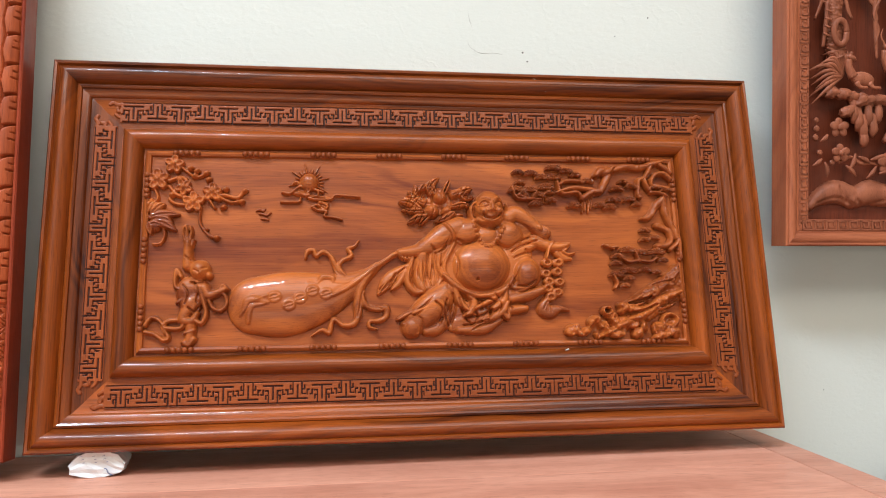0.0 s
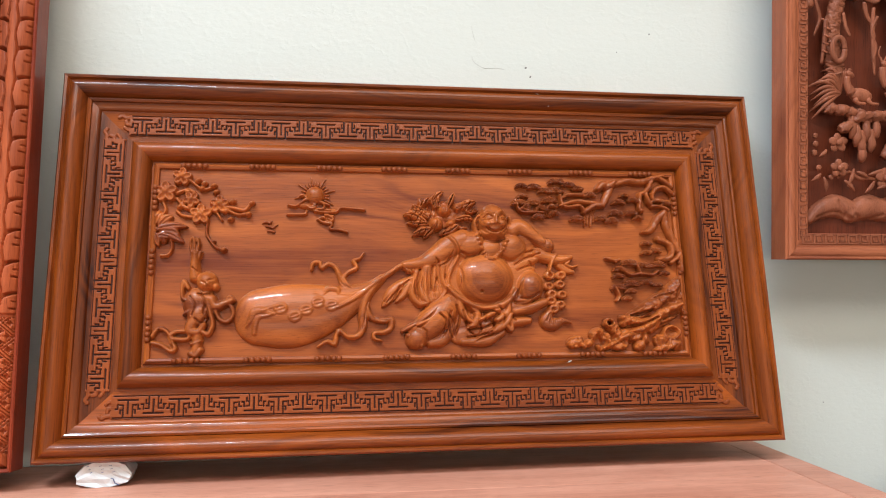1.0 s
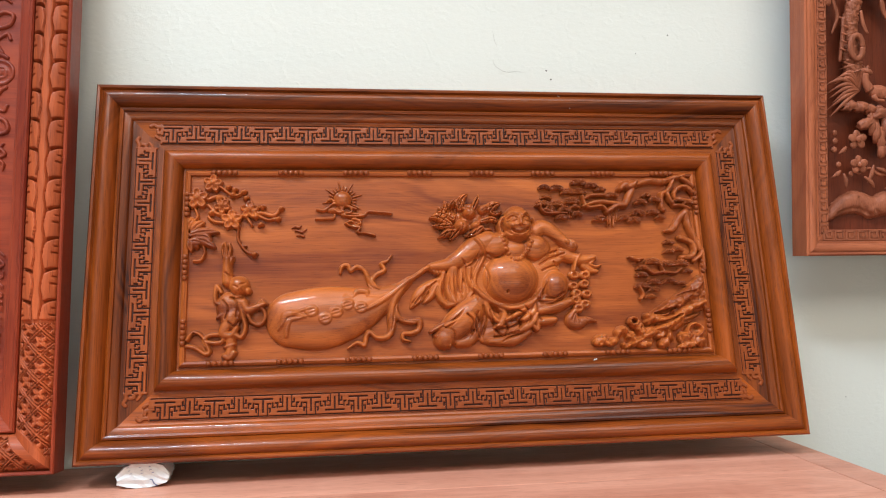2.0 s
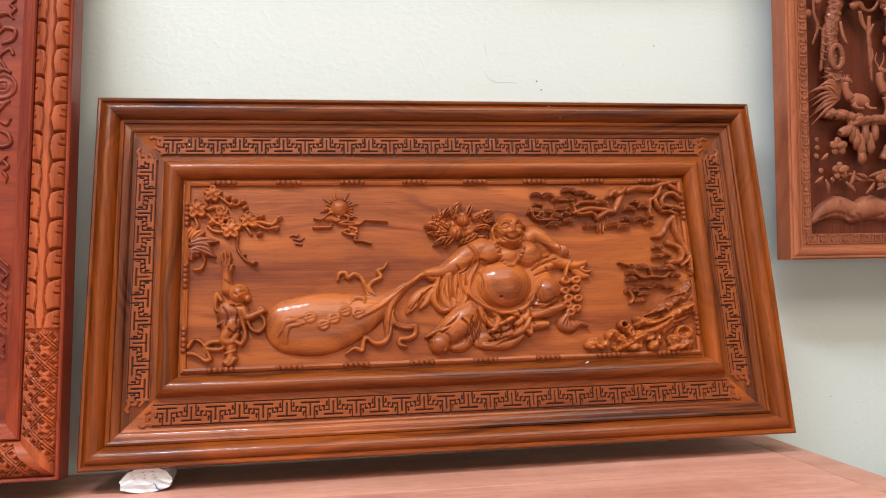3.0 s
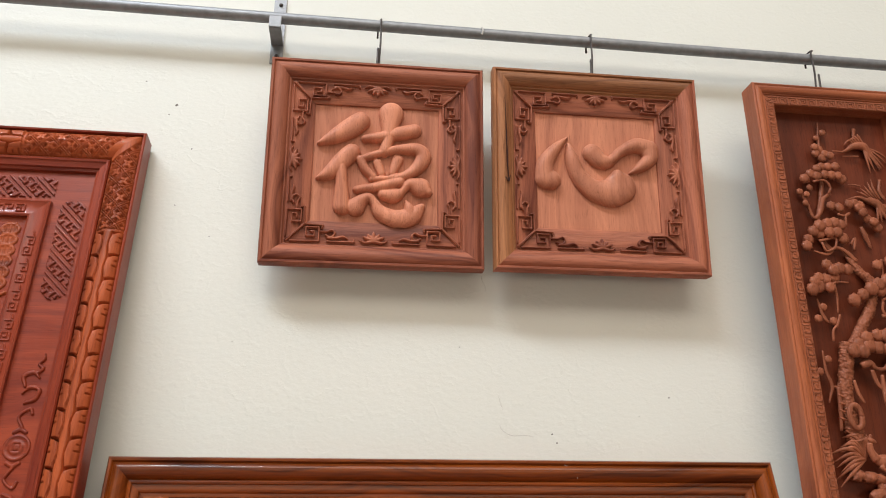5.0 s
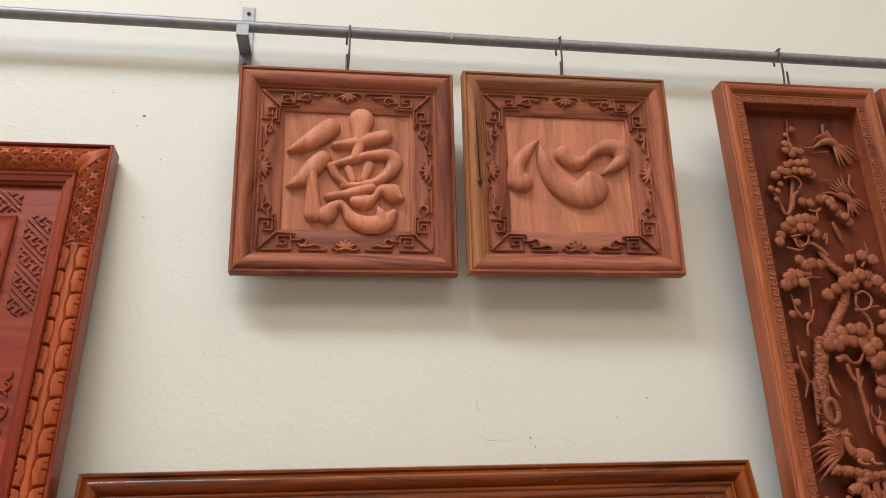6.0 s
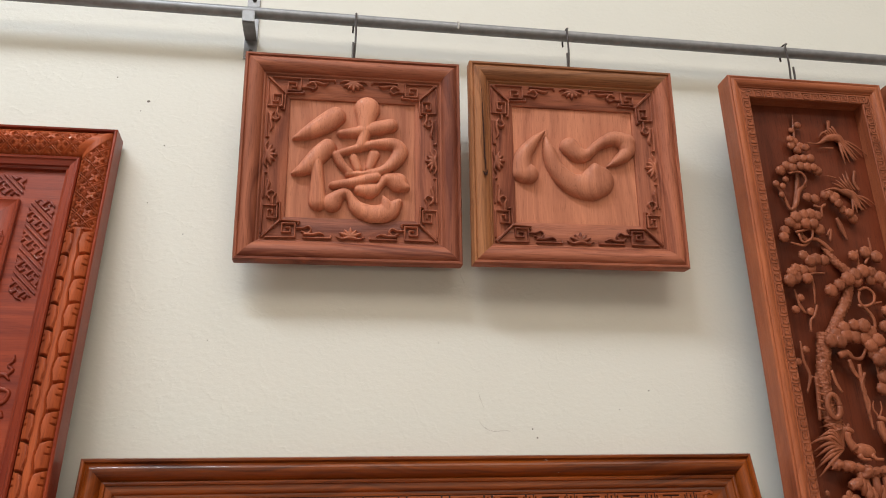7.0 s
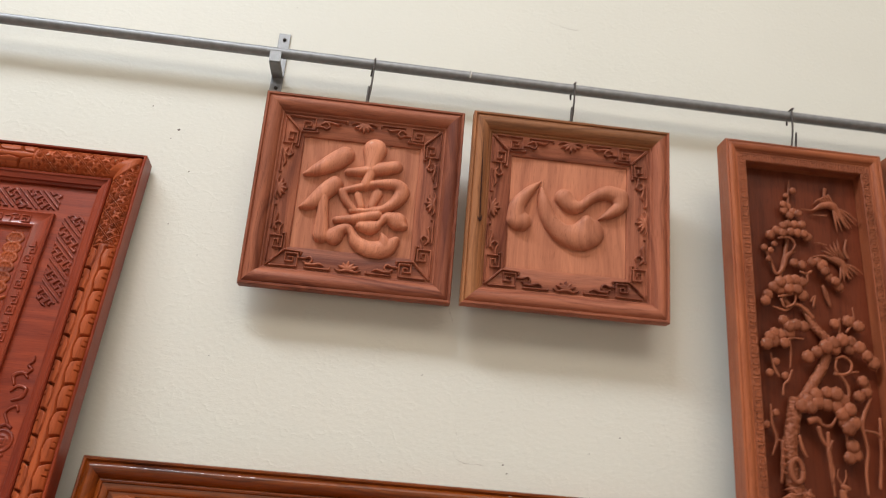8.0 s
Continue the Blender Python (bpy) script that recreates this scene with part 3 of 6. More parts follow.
def fret_strip(name, length, period, height, parent, place, material, ground):
    """A sunk key-pattern band along x between two border lines, with a ragged scroll at each end."""
    r = Relief(-length / 2 - 0.026, -0.003, length / 2 + 0.026, height + 0.003, 0.0009)
    U = np.abs(r.u)[None, :]
    r.h += np.where(U < length / 2 + 0.004 + 0.0 * r.v[:, None], 0.0034, 0)
    r.h = np.where((r.v[:, None] < -0.001) | (r.v[:, None] > height + 0.001), 0.0, r.h)
    for s in (-1, 1):
        e = s * length / 2
        r.line([(e, height * 0.1), (e + s * 0.010, height * 0.12), (e + s * 0.017, height * 0.02), (e + s * 0.022, height * 0.10)], 0.0035, 0.0034, power=0.2)
        r.line([(e, height * 0.42), (e + s * 0.008, height * 0.45), (e + s * 0.010, height * 0.30)], 0.0035, 0.0034, power=0.2)
        r.line([(e, height * 0.72), (e + s * 0.006, height * 0.74), (e + s * 0.012, height * 0.62)], 0.003, 0.0034, power=0.2)
    g, d = 0.00125, 0.01
    n = round(length / period)
    a, b = length / n / 8.0, height / 6.0
    # a hairpin under a long bar, flanked by hooked crosses; every second unit is turned over
    motif = [
        [(0.9, 4.75), (7.1, 4.75)], [(4, 4.75), (4, 1.2)], [(2.5, 0), (2.5, 3.5), (1.5, 3.5)], [(5.5, 0), (5.5, 3.5), (6.5, 3.5)],
        [(2.5, 2.2), (1.7, 2.2), (1.7, 1.25)], [(5.5, 2.2), (6.3, 2.2), (6.3, 1.25)], [(0.15, 2.4), (0.85, 2.4), (0.85, 3.6)], [(7.85, 2.4), (7.15, 2.4), (7.15, 3.6)],
    ]
    for k in range(n):
        for line in motif:
            pts = [(-length / 2 + (k * 8 + x + 0.5) * a, (6 - y if k % 2 else y) * b) for x, y in line]
            for q0, q1 in zip(pts, pts[1:]):
                r.line([q0, q1], g, d, 0, "through", 0.15)
    for v in (0.0012, height - 0.0012):
        r.line([(-length / 2, v), (length / 2, v)], 0.0010, d, 0, "through", 0.15)
    # dark strip behind the cuts, with the grooves' shade put into its colour
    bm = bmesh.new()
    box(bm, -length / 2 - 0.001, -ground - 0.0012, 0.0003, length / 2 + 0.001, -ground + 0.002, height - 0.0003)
    ob = part("fret_ground", bm, M_DARK, parent, "dark sunk ground, groove stain and shade in one colour")
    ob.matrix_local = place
    ob = r.mesh(name, ground, material, parent, "", 0.00003, 0)
    ob.matrix_local = place
    return ob


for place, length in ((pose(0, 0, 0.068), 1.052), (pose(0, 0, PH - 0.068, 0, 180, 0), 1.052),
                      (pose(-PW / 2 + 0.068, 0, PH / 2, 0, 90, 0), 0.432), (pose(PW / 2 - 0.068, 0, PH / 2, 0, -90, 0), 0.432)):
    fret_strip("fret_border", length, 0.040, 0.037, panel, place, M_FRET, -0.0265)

# groups of turned beads along the bead moulding
bm = bmesh.new()
blob(bm, (0, 0, 0), 0.0052, 0.005, 0.0052, 0, 2)
BEAD = bpy.data.meshes.new("bead")
bm.to_mesh(BEAD)
bm.free()
BEAD.materials.append(M_FRET)
BEAD.shade_smooth()


def bead_group(x, z, upright):
    for k in range(5):
        d = (k - 2) * 0.0095
        ob = new("bead", BEAD)
        ob.parent = panel
        ob.location = (x, 0.0225, z + d) if upright else (x + d, 0.0225, z)


for k in range(8):
    for z in (0.1605, PH - 0.1605):
        bead_group(-0.415 + k * 0.1185, z, False)
for k in range(3):
    for x in (-PW / 2 + 0.1605, PW / 2 - 0.1605):
        bead_group(x, 0.215 + k * 0.115, True)


def carve_sack():
    r = Relief(-0.37, 0.15, 0.09, 0.36)
    r.line([(-0.2900, 0.2339), (-0.2474, 0.2352), (-0.2044, 0.2425), (-0.1609, 0.2548), (-0.1267, 0.2713), (-0.1019, 0.2862), (-0.0838, 0.3012)], [0.050, 0.056, 0.049, 0.034, 0.020, 0.012, 0.008], [0.019, 0.020, 0.019, 0.016, 0.013, 0.010, 0.010])
    r.line([(-0.0838, 0.3012), (-0.0667, 0.3123), (-0.0515, 0.3224), (-0.0293, 0.3264)], [0.006, 0.005, 0.005, 0.006], 0.011, 0.002)
    r.ell((-0.0848, 0.3012), 0.010, 0.007, 0.014, 35)
    for c in ((-0.2590, 0.2461), (-0.2350, 0.2321), (-0.2160, 0.2436), (-0.1958, 0.2562), (-0.1726, 0.2510)):
        r.ell(c, 0.012, 0.0105, 0.0030, 10, 0, "on", 0.3)
        r.ell(c, 0.007, 0.0055, 0.0022, 10, 0, "cut", 0.3)
        r.line([(c[0] - 0.008, c[1] - 0.003), (c[0] + 0.008, c[1] + 0.002)], 0.0014, 0.002, 0, "on")
    r.line([(-0.3160, 0.2149), (-0.3078, 0.2293), (-0.3043, 0.2399), (-0.2902, 0.2426), (-0.2702, 0.2365)], [0.002, 0.005, 0.006, 0.006, 0.003], 0.003, 0, "on")
    r.line([(-0.3027, 0.2041), (-0.3011, 0.2195), (-0.2947, 0.2310), (-0.2759, 0.2337)], [0.004, 0.005, 0.004, 0.002], 0.003, 0, "on")
    r.line([(-0.2902, 0.2417), (-0.2780, 0.2474), (-0.2685, 0.2502)], 0.003, 0.002, 0, "on")
    r.line([(-0.1610, 0.2479), (-0.1365, 0.2615), (-0.1118, 0.2792), (-0.0919, 0.2952)], [0.003, 0.004, 0.004, 0.004], 0.004, 0, "on")
    r.line([(-0.1590, 0.2717), (-0.1365, 0.2714), (-0.1118, 0.2812), (-0.0899, 0.2972)], [0.003, 0.004, 0.004, 0.004], 0.004, 0.011)
    w = 0.0045
    r.line([(-0.2086, 0.3161), (-0.2048, 0.3282), (-0.1941, 0.3291), (-0.1901, 0.3200), (-0.1784, 0.3270), (-0.1657, 0.3199), (-0.1569, 0.3017), (-0.1491, 0.2856), (-0.1266, 0.2804)], [0.003, w, w, w, w, w, 0.006, 0.006, w], 0.008, 0.002)
    r.line([(-0.1161, 0.3472), (-0.1232, 0.3370), (-0.1341, 0.3319), (-0.1292, 0.3197), (-0.1441, 0.3117), (-0.1510, 0.2996), (-0.1393, 0.2835)], [0.002, 0.003, w, w, w, w, w], 0.008, 0.002)
    r.line([(-0.2113, 0.2662), (-0.2017, 0.2731), (-0.1881, 0.2700), (-0.1784, 0.2808), (-0.1628, 0.2797), (-0.1609, 0.2727)], [0.002, 0.003, 0.003, 0.005, 0.005, 0.003], 0.004, 0.012)
    r.line([(-0.0939, 0.2912), (-0.1070, 0.2742), (-0.1150, 0.2562), (-0.1182, 0.2315), (-0.1184, 0.2117), (-0.1272, 0.1991), (-0.1437, 0.1975), (-0.1572, 0.2075), (-0.1640, 0.2007), (-0.1669, 0.1852), (-0.1803, 0.1894), (-0.1966, 0.1800)], [0.006, 0.008, 0.008, 0.009, 0.007, 0.006, 0.005, 0.005, 0.005, 0.005, 0.004, 0.002], 0.010, 0.003)
    r.line([(-0.1110, 0.2662), (-0.1102, 0.2462), (-0.1025, 0.2302), (-0.0830, 0.2250), (-0.0682, 0.2268), (-0.0704, 0.2110), (-0.0833, 0.2043), (-0.0980, 0.2035), (-0.0981, 0.1937), (-0.0855, 0.1896)], [0.005, 0.006, 0.006, 0.006, 0.006, 0.006, 0.005, 0.004, 0.004, 0.002], 0.009, 0.003)
    for line in ([(-0.1021, 0.2711), (-0.1111, 0.2512), (-0.1153, 0.2265), (-0.1184, 0.2117)], [(-0.1082, 0.2512), (-0.0976, 0.2302), (-0.0771, 0.2249)], [(-0.1628, 0.3037), (-0.1530, 0.2896), (-0.1393, 0.2825)]):
        r.line(line, 0.0014, 0.003, 0, "cut")
    r.mesh("sack", FIELD, M_RELIEF, panel, "smooth carved sack with ribbons and coins", lift=1.12)


carve_sack()


def carve_figure():
    """The seated laughing figure as one plain carved shape."""
    r = Relief(-0.13, 0.15, 0.42, 0.50, 0.0011)
    # lap and robe masses
    r.ell((0.1001, 0.2405), 0.075, 0.045, 0.010)
    r.line([(0.0460, 0.3573), (0.0397, 0.3209), (0.0482, 0.2696), (0.0620, 0.2289)], [0.030, 0.034, 0.034, 0.030], 0.010)
    r.line([(0.1720, 0.3730), (0.1698, 0.3308), (0.1566, 0.2788)], [0.030, 0.030, 0.030], 0.010)
    # skirt lobes
    r.ell((0.0947, 0.2083), 0.040, 0.026, 0.012, 8)
    r.ell((0.0578, 0.1989), 0.022, 0.016, 0.010, 30)
    r.line([(0.0573, 0.1860), (0.0806, 0.1865), (0.1060, 0.1881), (0.1322, 0.2017)], [0.007, 0.010, 0.010, 0.006], 0.012, 0.002)
    r.ell((0.1280, 0.2229), 0.030, 0.017, 0.012, 30)
    # legs
    r.ell((0.1852, 0.2848), 0.027, 0.031, 0.026, -12)
    r.line([(0.1822, 0.2683), (0.1551, 0.2480), (0.1288, 0.2381)], [0.022, 0.017, 0.010], 0.016)
    r.line([(0.1547, 0.2398), (0.1809, 0.2457), (0.2108, 0.2556)], [0.010, 0.012, 0.009], 0.018)
    r.line([(0.0396, 0.2575), (0.0187, 0.2345), (-0.0039, 0.2139), (-0.0243, 0.1954)], [0.020, 0.028, 0.026, 0.016], [0.018, 0.024, 0.022, 0.018])
    r.ell((-0.0234, 0.1934), 0.022, 0.020, 0.020, 30)
    r.line([(0.0316, 0.2293), (0.0360, 0.2093), (0.0203, 0.1896), (0.0002, 0.1841)], [0.012, 0.012, 0.012, 0.008], 0.012)
    for c in ((-0.0401, 0.1976), (-0.0363, 0.1906), (-0.0305, 0.1846), (-0.0237, 0.1806), (-0.0157, 0.1804)):
        r.ell(c, 0.0046, 0.0062, 0.016)
    r.line([(-0.0469, 0.2046), (-0.0388, 0.2105), (-0.0239, 0.2132), (-0.0082, 0.2040), (-0.0056, 0.1901)], 0.0018, 0.004, 0, "cut")
    r.line([(-0.0488, 0.2057), (-0.0338, 0.2143), (-0.0187, 0.2221)], [0.004, 0.006, 0.004], 0.014)
    # far foot
    r.line([(0.1516, 0.2195), (0.1671, 0.2213), (0.1796, 0.2222)], [0.010, 0.010, 0.008], 0.018)
    # belly and chest
    r.ell((0.1016, 0.2999), 0.055, 0.048, 0.030, 0, 0.002, power=0.55)
    r.ell((0.0783, 0.3625), 0.034, 0.026, 0.024, 14)
    r.ell((0.1512, 0.3582), 0.034, 0.028, 0.022, -14)
    r.ell((0.1133, 0.3540), 0.032, 0.026, 0.022)
    r.line([(0.0571, 0.3479), (0.0774, 0.3395), (0.0985, 0.3478)], 0.0022, 0.004, 0, "cut")
    r.line([(0.1335, 0.3393), (0.1521, 0.3330), (0.1693, 0.3413)], 0.0022, 0.003, 0, "cut")
    r.ell((0.0923, 0.2733), 0.0026, 0.0026, 0.006, 0, 0, "cut")
    # head
    r.ell((0.1197, 0.4038), 0.0285, 0.0365, 0.030, 0, 0.003, power=0.5)
    r.ell((0.1199, 0.3857), 0.0265, 0.0185, 0.028, 0, 0.003)
    r.line([(0.0929, 0.4154), (0.0861, 0.4026), (0.0876, 0.3878), (0.0915, 0.3814)], [0.004, 0.006, 0.006, 0.007], 0.019)
    r.line([(0.1508, 0.4136), (0.1544, 0.4007), (0.1516, 0.3879)], [0.004, 0.005, 0.006], 0.017)
    r.line([(0.0906, 0.4101), (0.0881, 0.3995), (0.0908, 0.3889)], 0.0014, 0.004, 0, "cut")
    for c in ((0.1036, 0.3952), (0.1383, 0.3964)):
        r.ell(c, 0.0095, 0.0085, 0.0060, 0, 0, "on", 1.0)
    r.line([(0.1222, 0.4134), (0.1218, 0.4038), (0.1216, 0.3985)], [0.002, 0.0035, 0.005], [0.002, 0.005, 0.0065], 0, "on", 0.8)
    for c in ((0.1152, 0.3963), (0.1278, 0.3964)):
        r.ell(c, 0.003, 0.0026, 0.003, 0, 0, "on")
    r.line([(0.1000, 0.4091), (0.1075, 0.4144), (0.1157, 0.4091)], 0.0016, 0.0050, 0, "cut")
    r.line([(0.1284, 0.4103), (0.1371, 0.4157), (0.1443, 0.4103)], 0.0016, 0.0050, 0, "cut")
    r.line([(0.0998, 0.4048), (0.1070, 0.4027), (0.1156, 0.4059)], 0.0013, 0.0030, 0, "cut")
    r.line([(0.1283, 0.4070), (0.1366, 0.4039), (0.1441, 0.4060)], 0.0013, 0.0030, 0, "cut")
    r.line([(0.0971, 0.4165), (0.1068, 0.4219), (0.1171, 0.4166)], 0.0024, 0.0026, 0, "on")
    r.line([(0.1277, 0.4178), (0.1375, 0.4232), (0.1467, 0.4168)], 0.0024, 0.0026, 0, "on")
    r.line([(0.1044, 0.3910), (0.1115, 0.3847), (0.1208, 0.3825), (0.1304, 0.3857), (0.1381, 0.3921)], [0.0014, 0.0022, 0.0026, 0.0022, 0.0014], 0.0065, 0, "cut")
    r.line([(0.1113, 0.3794), (0.1206, 0.3772), (0.1302, 0.3804)], 0.0026, 0.0026, 0, "on")
    r.line([(0.0963, 0.3974), (0.1000, 0.3857), (0.1061, 0.3804)], 0.0013, 0.0028, 0, "cut")
    r.line([(0.1458, 0.3986), (0.1410, 0.3868), (0.1355, 0.3815)], 0.0013, 0.0028, 0, "cut")
    r.line([(0.0955, 0.3772), (0.1066, 0.3688), (0.1222, 0.3656), (0.1393, 0.3720)], 0.0026, 0.0045, 0, "cut")
    # sack arm with its wide sleeve
    r.line([(0.0641, 0.3709), (0.0410, 0.3604), (0.0148, 0.3417), (-0.0089, 0.3294)], [0.022, 0.023, 0.019, 0.014], [0.022, 0.022, 0.019, 0.015])
    r.line([(-0.0059, 0.3304), (-0.0242, 0.3264), (-0.0434, 0.3244)], [0.013, 0.012, 0.009], 0.016)
    for k, c in enumerate(((-0.0445, 0.3193), (-0.0396, 0.3152), (-0.0336, 0.3131), (-0.0275, 0.3131))):
        r.ell(c, 0.0032, 0.006, 0.014, 25)
    r.line([(0.0278, 0.3313), (0.0209, 0.3056), (0.0181, 0.2801), (0.0074, 0.2619)], [0.022, 0.020, 0.018, 0.010], 0.013)
    r.line([(-0.0031, 0.3191), (-0.0059, 0.2925), (-0.0104, 0.2722), (-0.0027, 0.2580)], [0.014, 0.014, 0.012, 0.008], 0.014)
    r.line([(-0.0215, 0.3110), (-0.0281, 0.2886), (-0.0305, 0.2704), (-0.0189, 0.2551), (-0.0049, 0.2540)], [0.008, 0.007, 0.007, 0.007, 0.004], 0.013)
    r.line([(-0.0298, 0.3008), (-0.0482, 0.2888), (-0.0643, 0.2768), (-0.0725, 0.2648), (-0.0826, 0.2509)], [0.006, 0.011, 0.012, 0.010, 0.003], 0.011)
    r.line([(-0.0341, 0.2907), (-0.0465, 0.2705), (-0.0587, 0.2586)], [0.006, 0.007, 0.003], 0.011)
    for line in ([(-0.0164, 0.3161), (-0.0220, 0.2906), (-0.0176, 0.2652)], [(0.0061, 0.3211), (0.0032, 0.2904), (0.0095, 0.2649)], [(0.0193, 0.3231), (0.0205, 0.2954), (0.0281, 0.2779)], [(-0.0360, 0.2968), (-0.0523, 0.2827), (-0.0766, 0.2568)], [(-0.0522, 0.2868), (-0.0625, 0.2657)], [(0.0136, 0.3005), (0.0098, 0.2751)]):
        r.line(line, 0.0018, 0.005, 0, "cut")
    # robe edges and sash
    r.line([(0.0374, 0.3751), (0.0482, 0.3604), (0.0538, 0.3437), (0.0460, 0.3261), (0.0373, 0.3086), (0.0346, 0.2901), (0.0443, 0.2758)], 0.0036, 0.005, 0, "on")
    r.line([(0.0248, 0.3004), (0.0302, 0.2800), (0.0227, 0.2648)], 0.0035, 0.006, 0.008)
    r.line([(0.0323, 0.2820), (0.0481, 0.2676), (0.0700, 0.2531), (0.0982, 0.2446), (0.1293, 0.2504), (0.1486, 0.2635), (0.1577, 0.2788)], [0.004, 0.006, 0.005, 0.005, 0.006, 0.005, 0.003], 0.009, 0.014)
    r.line([(0.0482, 0.2696), (0.0536, 0.2492), (0.0630, 0.2309), (0.0768, 0.2186)], [0.005, 0.007, 0.006, 0.003], 0.007, 0.012)
    r.line([(0.0739, 0.2490), (0.0855, 0.2336), (0.0787, 0.2166), (0.0684, 0.2107)], [0.004, 0.007, 0.006, 0.003], 0.007, 0.012)
    r.line([(0.1507, 0.2634), (0.1291, 0.2463), (0.1080, 0.2333), (0.0892, 0.2235)], [0.004, 0.005, 0.005, 0.003], 0.008, 0.013)
    r.line([(0.1198, 0.2230), (0.1390, 0.2360), (0.1439, 0.2533)], [0.005, 0.007, 0.004], 0.008, 0.012)
    r.line([(0.1046, 0.2021), (0.1212, 0.2079), (0.1382, 0.2197), (0.1460, 0.2328)], [0.003, 0.007, 0.007, 0.004], 0.008, 0.012)
    r.line([(0.1378, 0.2127), (0.1467, 0.2055), (0.1466, 0.2227)], [0.004, 0.005, 0.003], 0.008, 0.010)
    r.line([(0.0358, 0.2646), (0.0372, 0.2444), (0.0273, 0.2516)], [0.004, 0.006, 0.004], 0.007, 0.012)
    for line in ([(0.0677, 0.1937), (0.0860, 0.1964), (0.1087, 0.2021)], [(0.0723, 0.2087), (0.0968, 0.2103), (0.1177, 0.2200)], [(0.0475, 0.2493), (0.0527, 0.2240), (0.0457, 0.1991)], [(0.0370, 0.2393), (0.0323, 0.2173), (0.0395, 0.1942)], [(0.0594, 0.2411), (0.0646, 0.2188)],
                 [(0.0929, 0.2386), (0.1063, 0.2405), (0.1204, 0.2362)], [(0.1553, 0.2531), (0.1761, 0.2519), (0.1974, 0.2599)], [(0.1662, 0.2633), (0.1818, 0.2621), (0.1980, 0.2712)], [(0.0167, 0.2346), (0.0284, 0.2214), (0.0237, 0.2015)]):
        r.line(line, 0.0020, 0.0055, 0, "cut")
    for line in ([(-0.0094, 0.3109), (-0.0121, 0.2854), (-0.0066, 0.2651)], [(-0.0022, 0.3160), (-0.0029, 0.2904), (0.0014, 0.2620)], [(0.0133, 0.3262), (0.0146, 0.3005), (0.0198, 0.2699)], [(0.0317, 0.3261), (0.0288, 0.3004)], [(-0.0248, 0.3008), (-0.0253, 0.2805), (-0.0147, 0.2601)], [(0.0522, 0.2391), (0.0422, 0.2142), (0.0454, 0.1892)],
                 [(0.0289, 0.2394), (0.0384, 0.2212), (0.0336, 0.1973)], [(0.0213, 0.1896), (0.0299, 0.2074)], [(0.0774, 0.1826), (0.0961, 0.1932), (0.1218, 0.1998)], [(0.0630, 0.2289), (0.0702, 0.2067), (0.0877, 0.1884)], [(0.0851, 0.2236), (0.0916, 0.2084), (0.0839, 0.1935)], [(0.1057, 0.2283), (0.1154, 0.2160), (0.1085, 0.1980)],
                 [(0.1288, 0.2381), (0.1344, 0.2259), (0.1275, 0.2118)], [(0.1171, 0.2525), (0.1290, 0.2422)], [(0.1491, 0.2328), (0.1538, 0.2226)], [(0.0579, 0.2573), (0.0695, 0.2409), (0.0836, 0.2367)], [(0.0981, 0.2406), (0.0994, 0.2233)], [(0.1426, 0.2687), (0.1555, 0.2562), (0.1815, 0.2559)], [(0.1713, 0.2994), (0.1639, 0.2788), (0.1560, 0.2665)],
                 [(-0.0037, 0.2219), (-0.0159, 0.2141), (-0.0279, 0.2103)], [(0.0120, 0.2447), (-0.0015, 0.2298), (-0.0187, 0.2201)], [(0.0459, 0.3521), (0.0349, 0.3313), (0.0193, 0.3210)], [(0.0096, 0.3397), (0.0175, 0.3293)], [(0.0524, 0.3312), (0.0595, 0.3002), (0.0545, 0.2746)], [(-0.0704, 0.2708), (-0.0805, 0.2588)], [(-0.0441, 0.2928), (-0.0524, 0.2746)]):
        r.line(line, [0.0008, 0.0022, 0.0008][: len(line)], [0.001, 0.0065, 0.001][: len(line)], 0, "cut", 0.8)
    # raised arm and trailing sleeve
    r.line([(0.1549, 0.3890), (0.1701, 0.3965), (0.1937, 0.3816), (0.2170, 0.3603)], [0.016, 0.017, 0.014, 0.012], 0.019)
    r.ell((0.2202, 0.3603), 0.015, 0.015, 0.020)
    for c in ((0.2110, 0.3677), (0.2199, 0.3731), (0.2270, 0.3677), (0.2307, 0.3581)):
        r.ell(c, 0.0042, 0.0065, 0.0035, 20, 0, "on")
    r.line([(0.1662, 0.4029), (0.1808, 0.3976), (0.1951, 0.3880)], [0.005, 0.006, 0.004], 0.018)
    r.line([(0.2024, 0.3465), (0.2232, 0.3390), (0.2442, 0.3347), (0.2648, 0.3389)], [0.012, 0.012, 0.010, 0.006], 0.015)
    r.line([(0.2639, 0.3411), (0.2611, 0.3305), (0.2544, 0.3262), (0.2658, 0.3209), (0.2778, 0.3240)], [0.004, 0.004, 0.004, 0.004, 0.002], 0.012)
    r.line([(0.2436, 0.3242), (0.2568, 0.3146), (0.2695, 0.3124)], [0.008, 0.007, 0.004], 0.010)
    r.line([(0.1587, 0.3183), (0.1803, 0.3308), (0.2018, 0.3370)], [0.008, 0.010, 0.006], 0.010)
    for line in ([(0.1590, 0.3256), (0.1807, 0.3381), (0.2055, 0.3454)], [(0.1637, 0.3151), (0.1852, 0.3234), (0.2086, 0.3254)], [(0.1759, 0.3466), (0.1921, 0.3518), (0.2028, 0.3539)], [(0.1856, 0.3307), (0.1956, 0.3202)]):
        r.line(line, 0.0018, 0.0045, 0, "cut")
    r.line([(0.2362, 0.3432), (0.2280, 0.3306), (0.2227, 0.3138)], 0.0032, 0.005, 0.011)
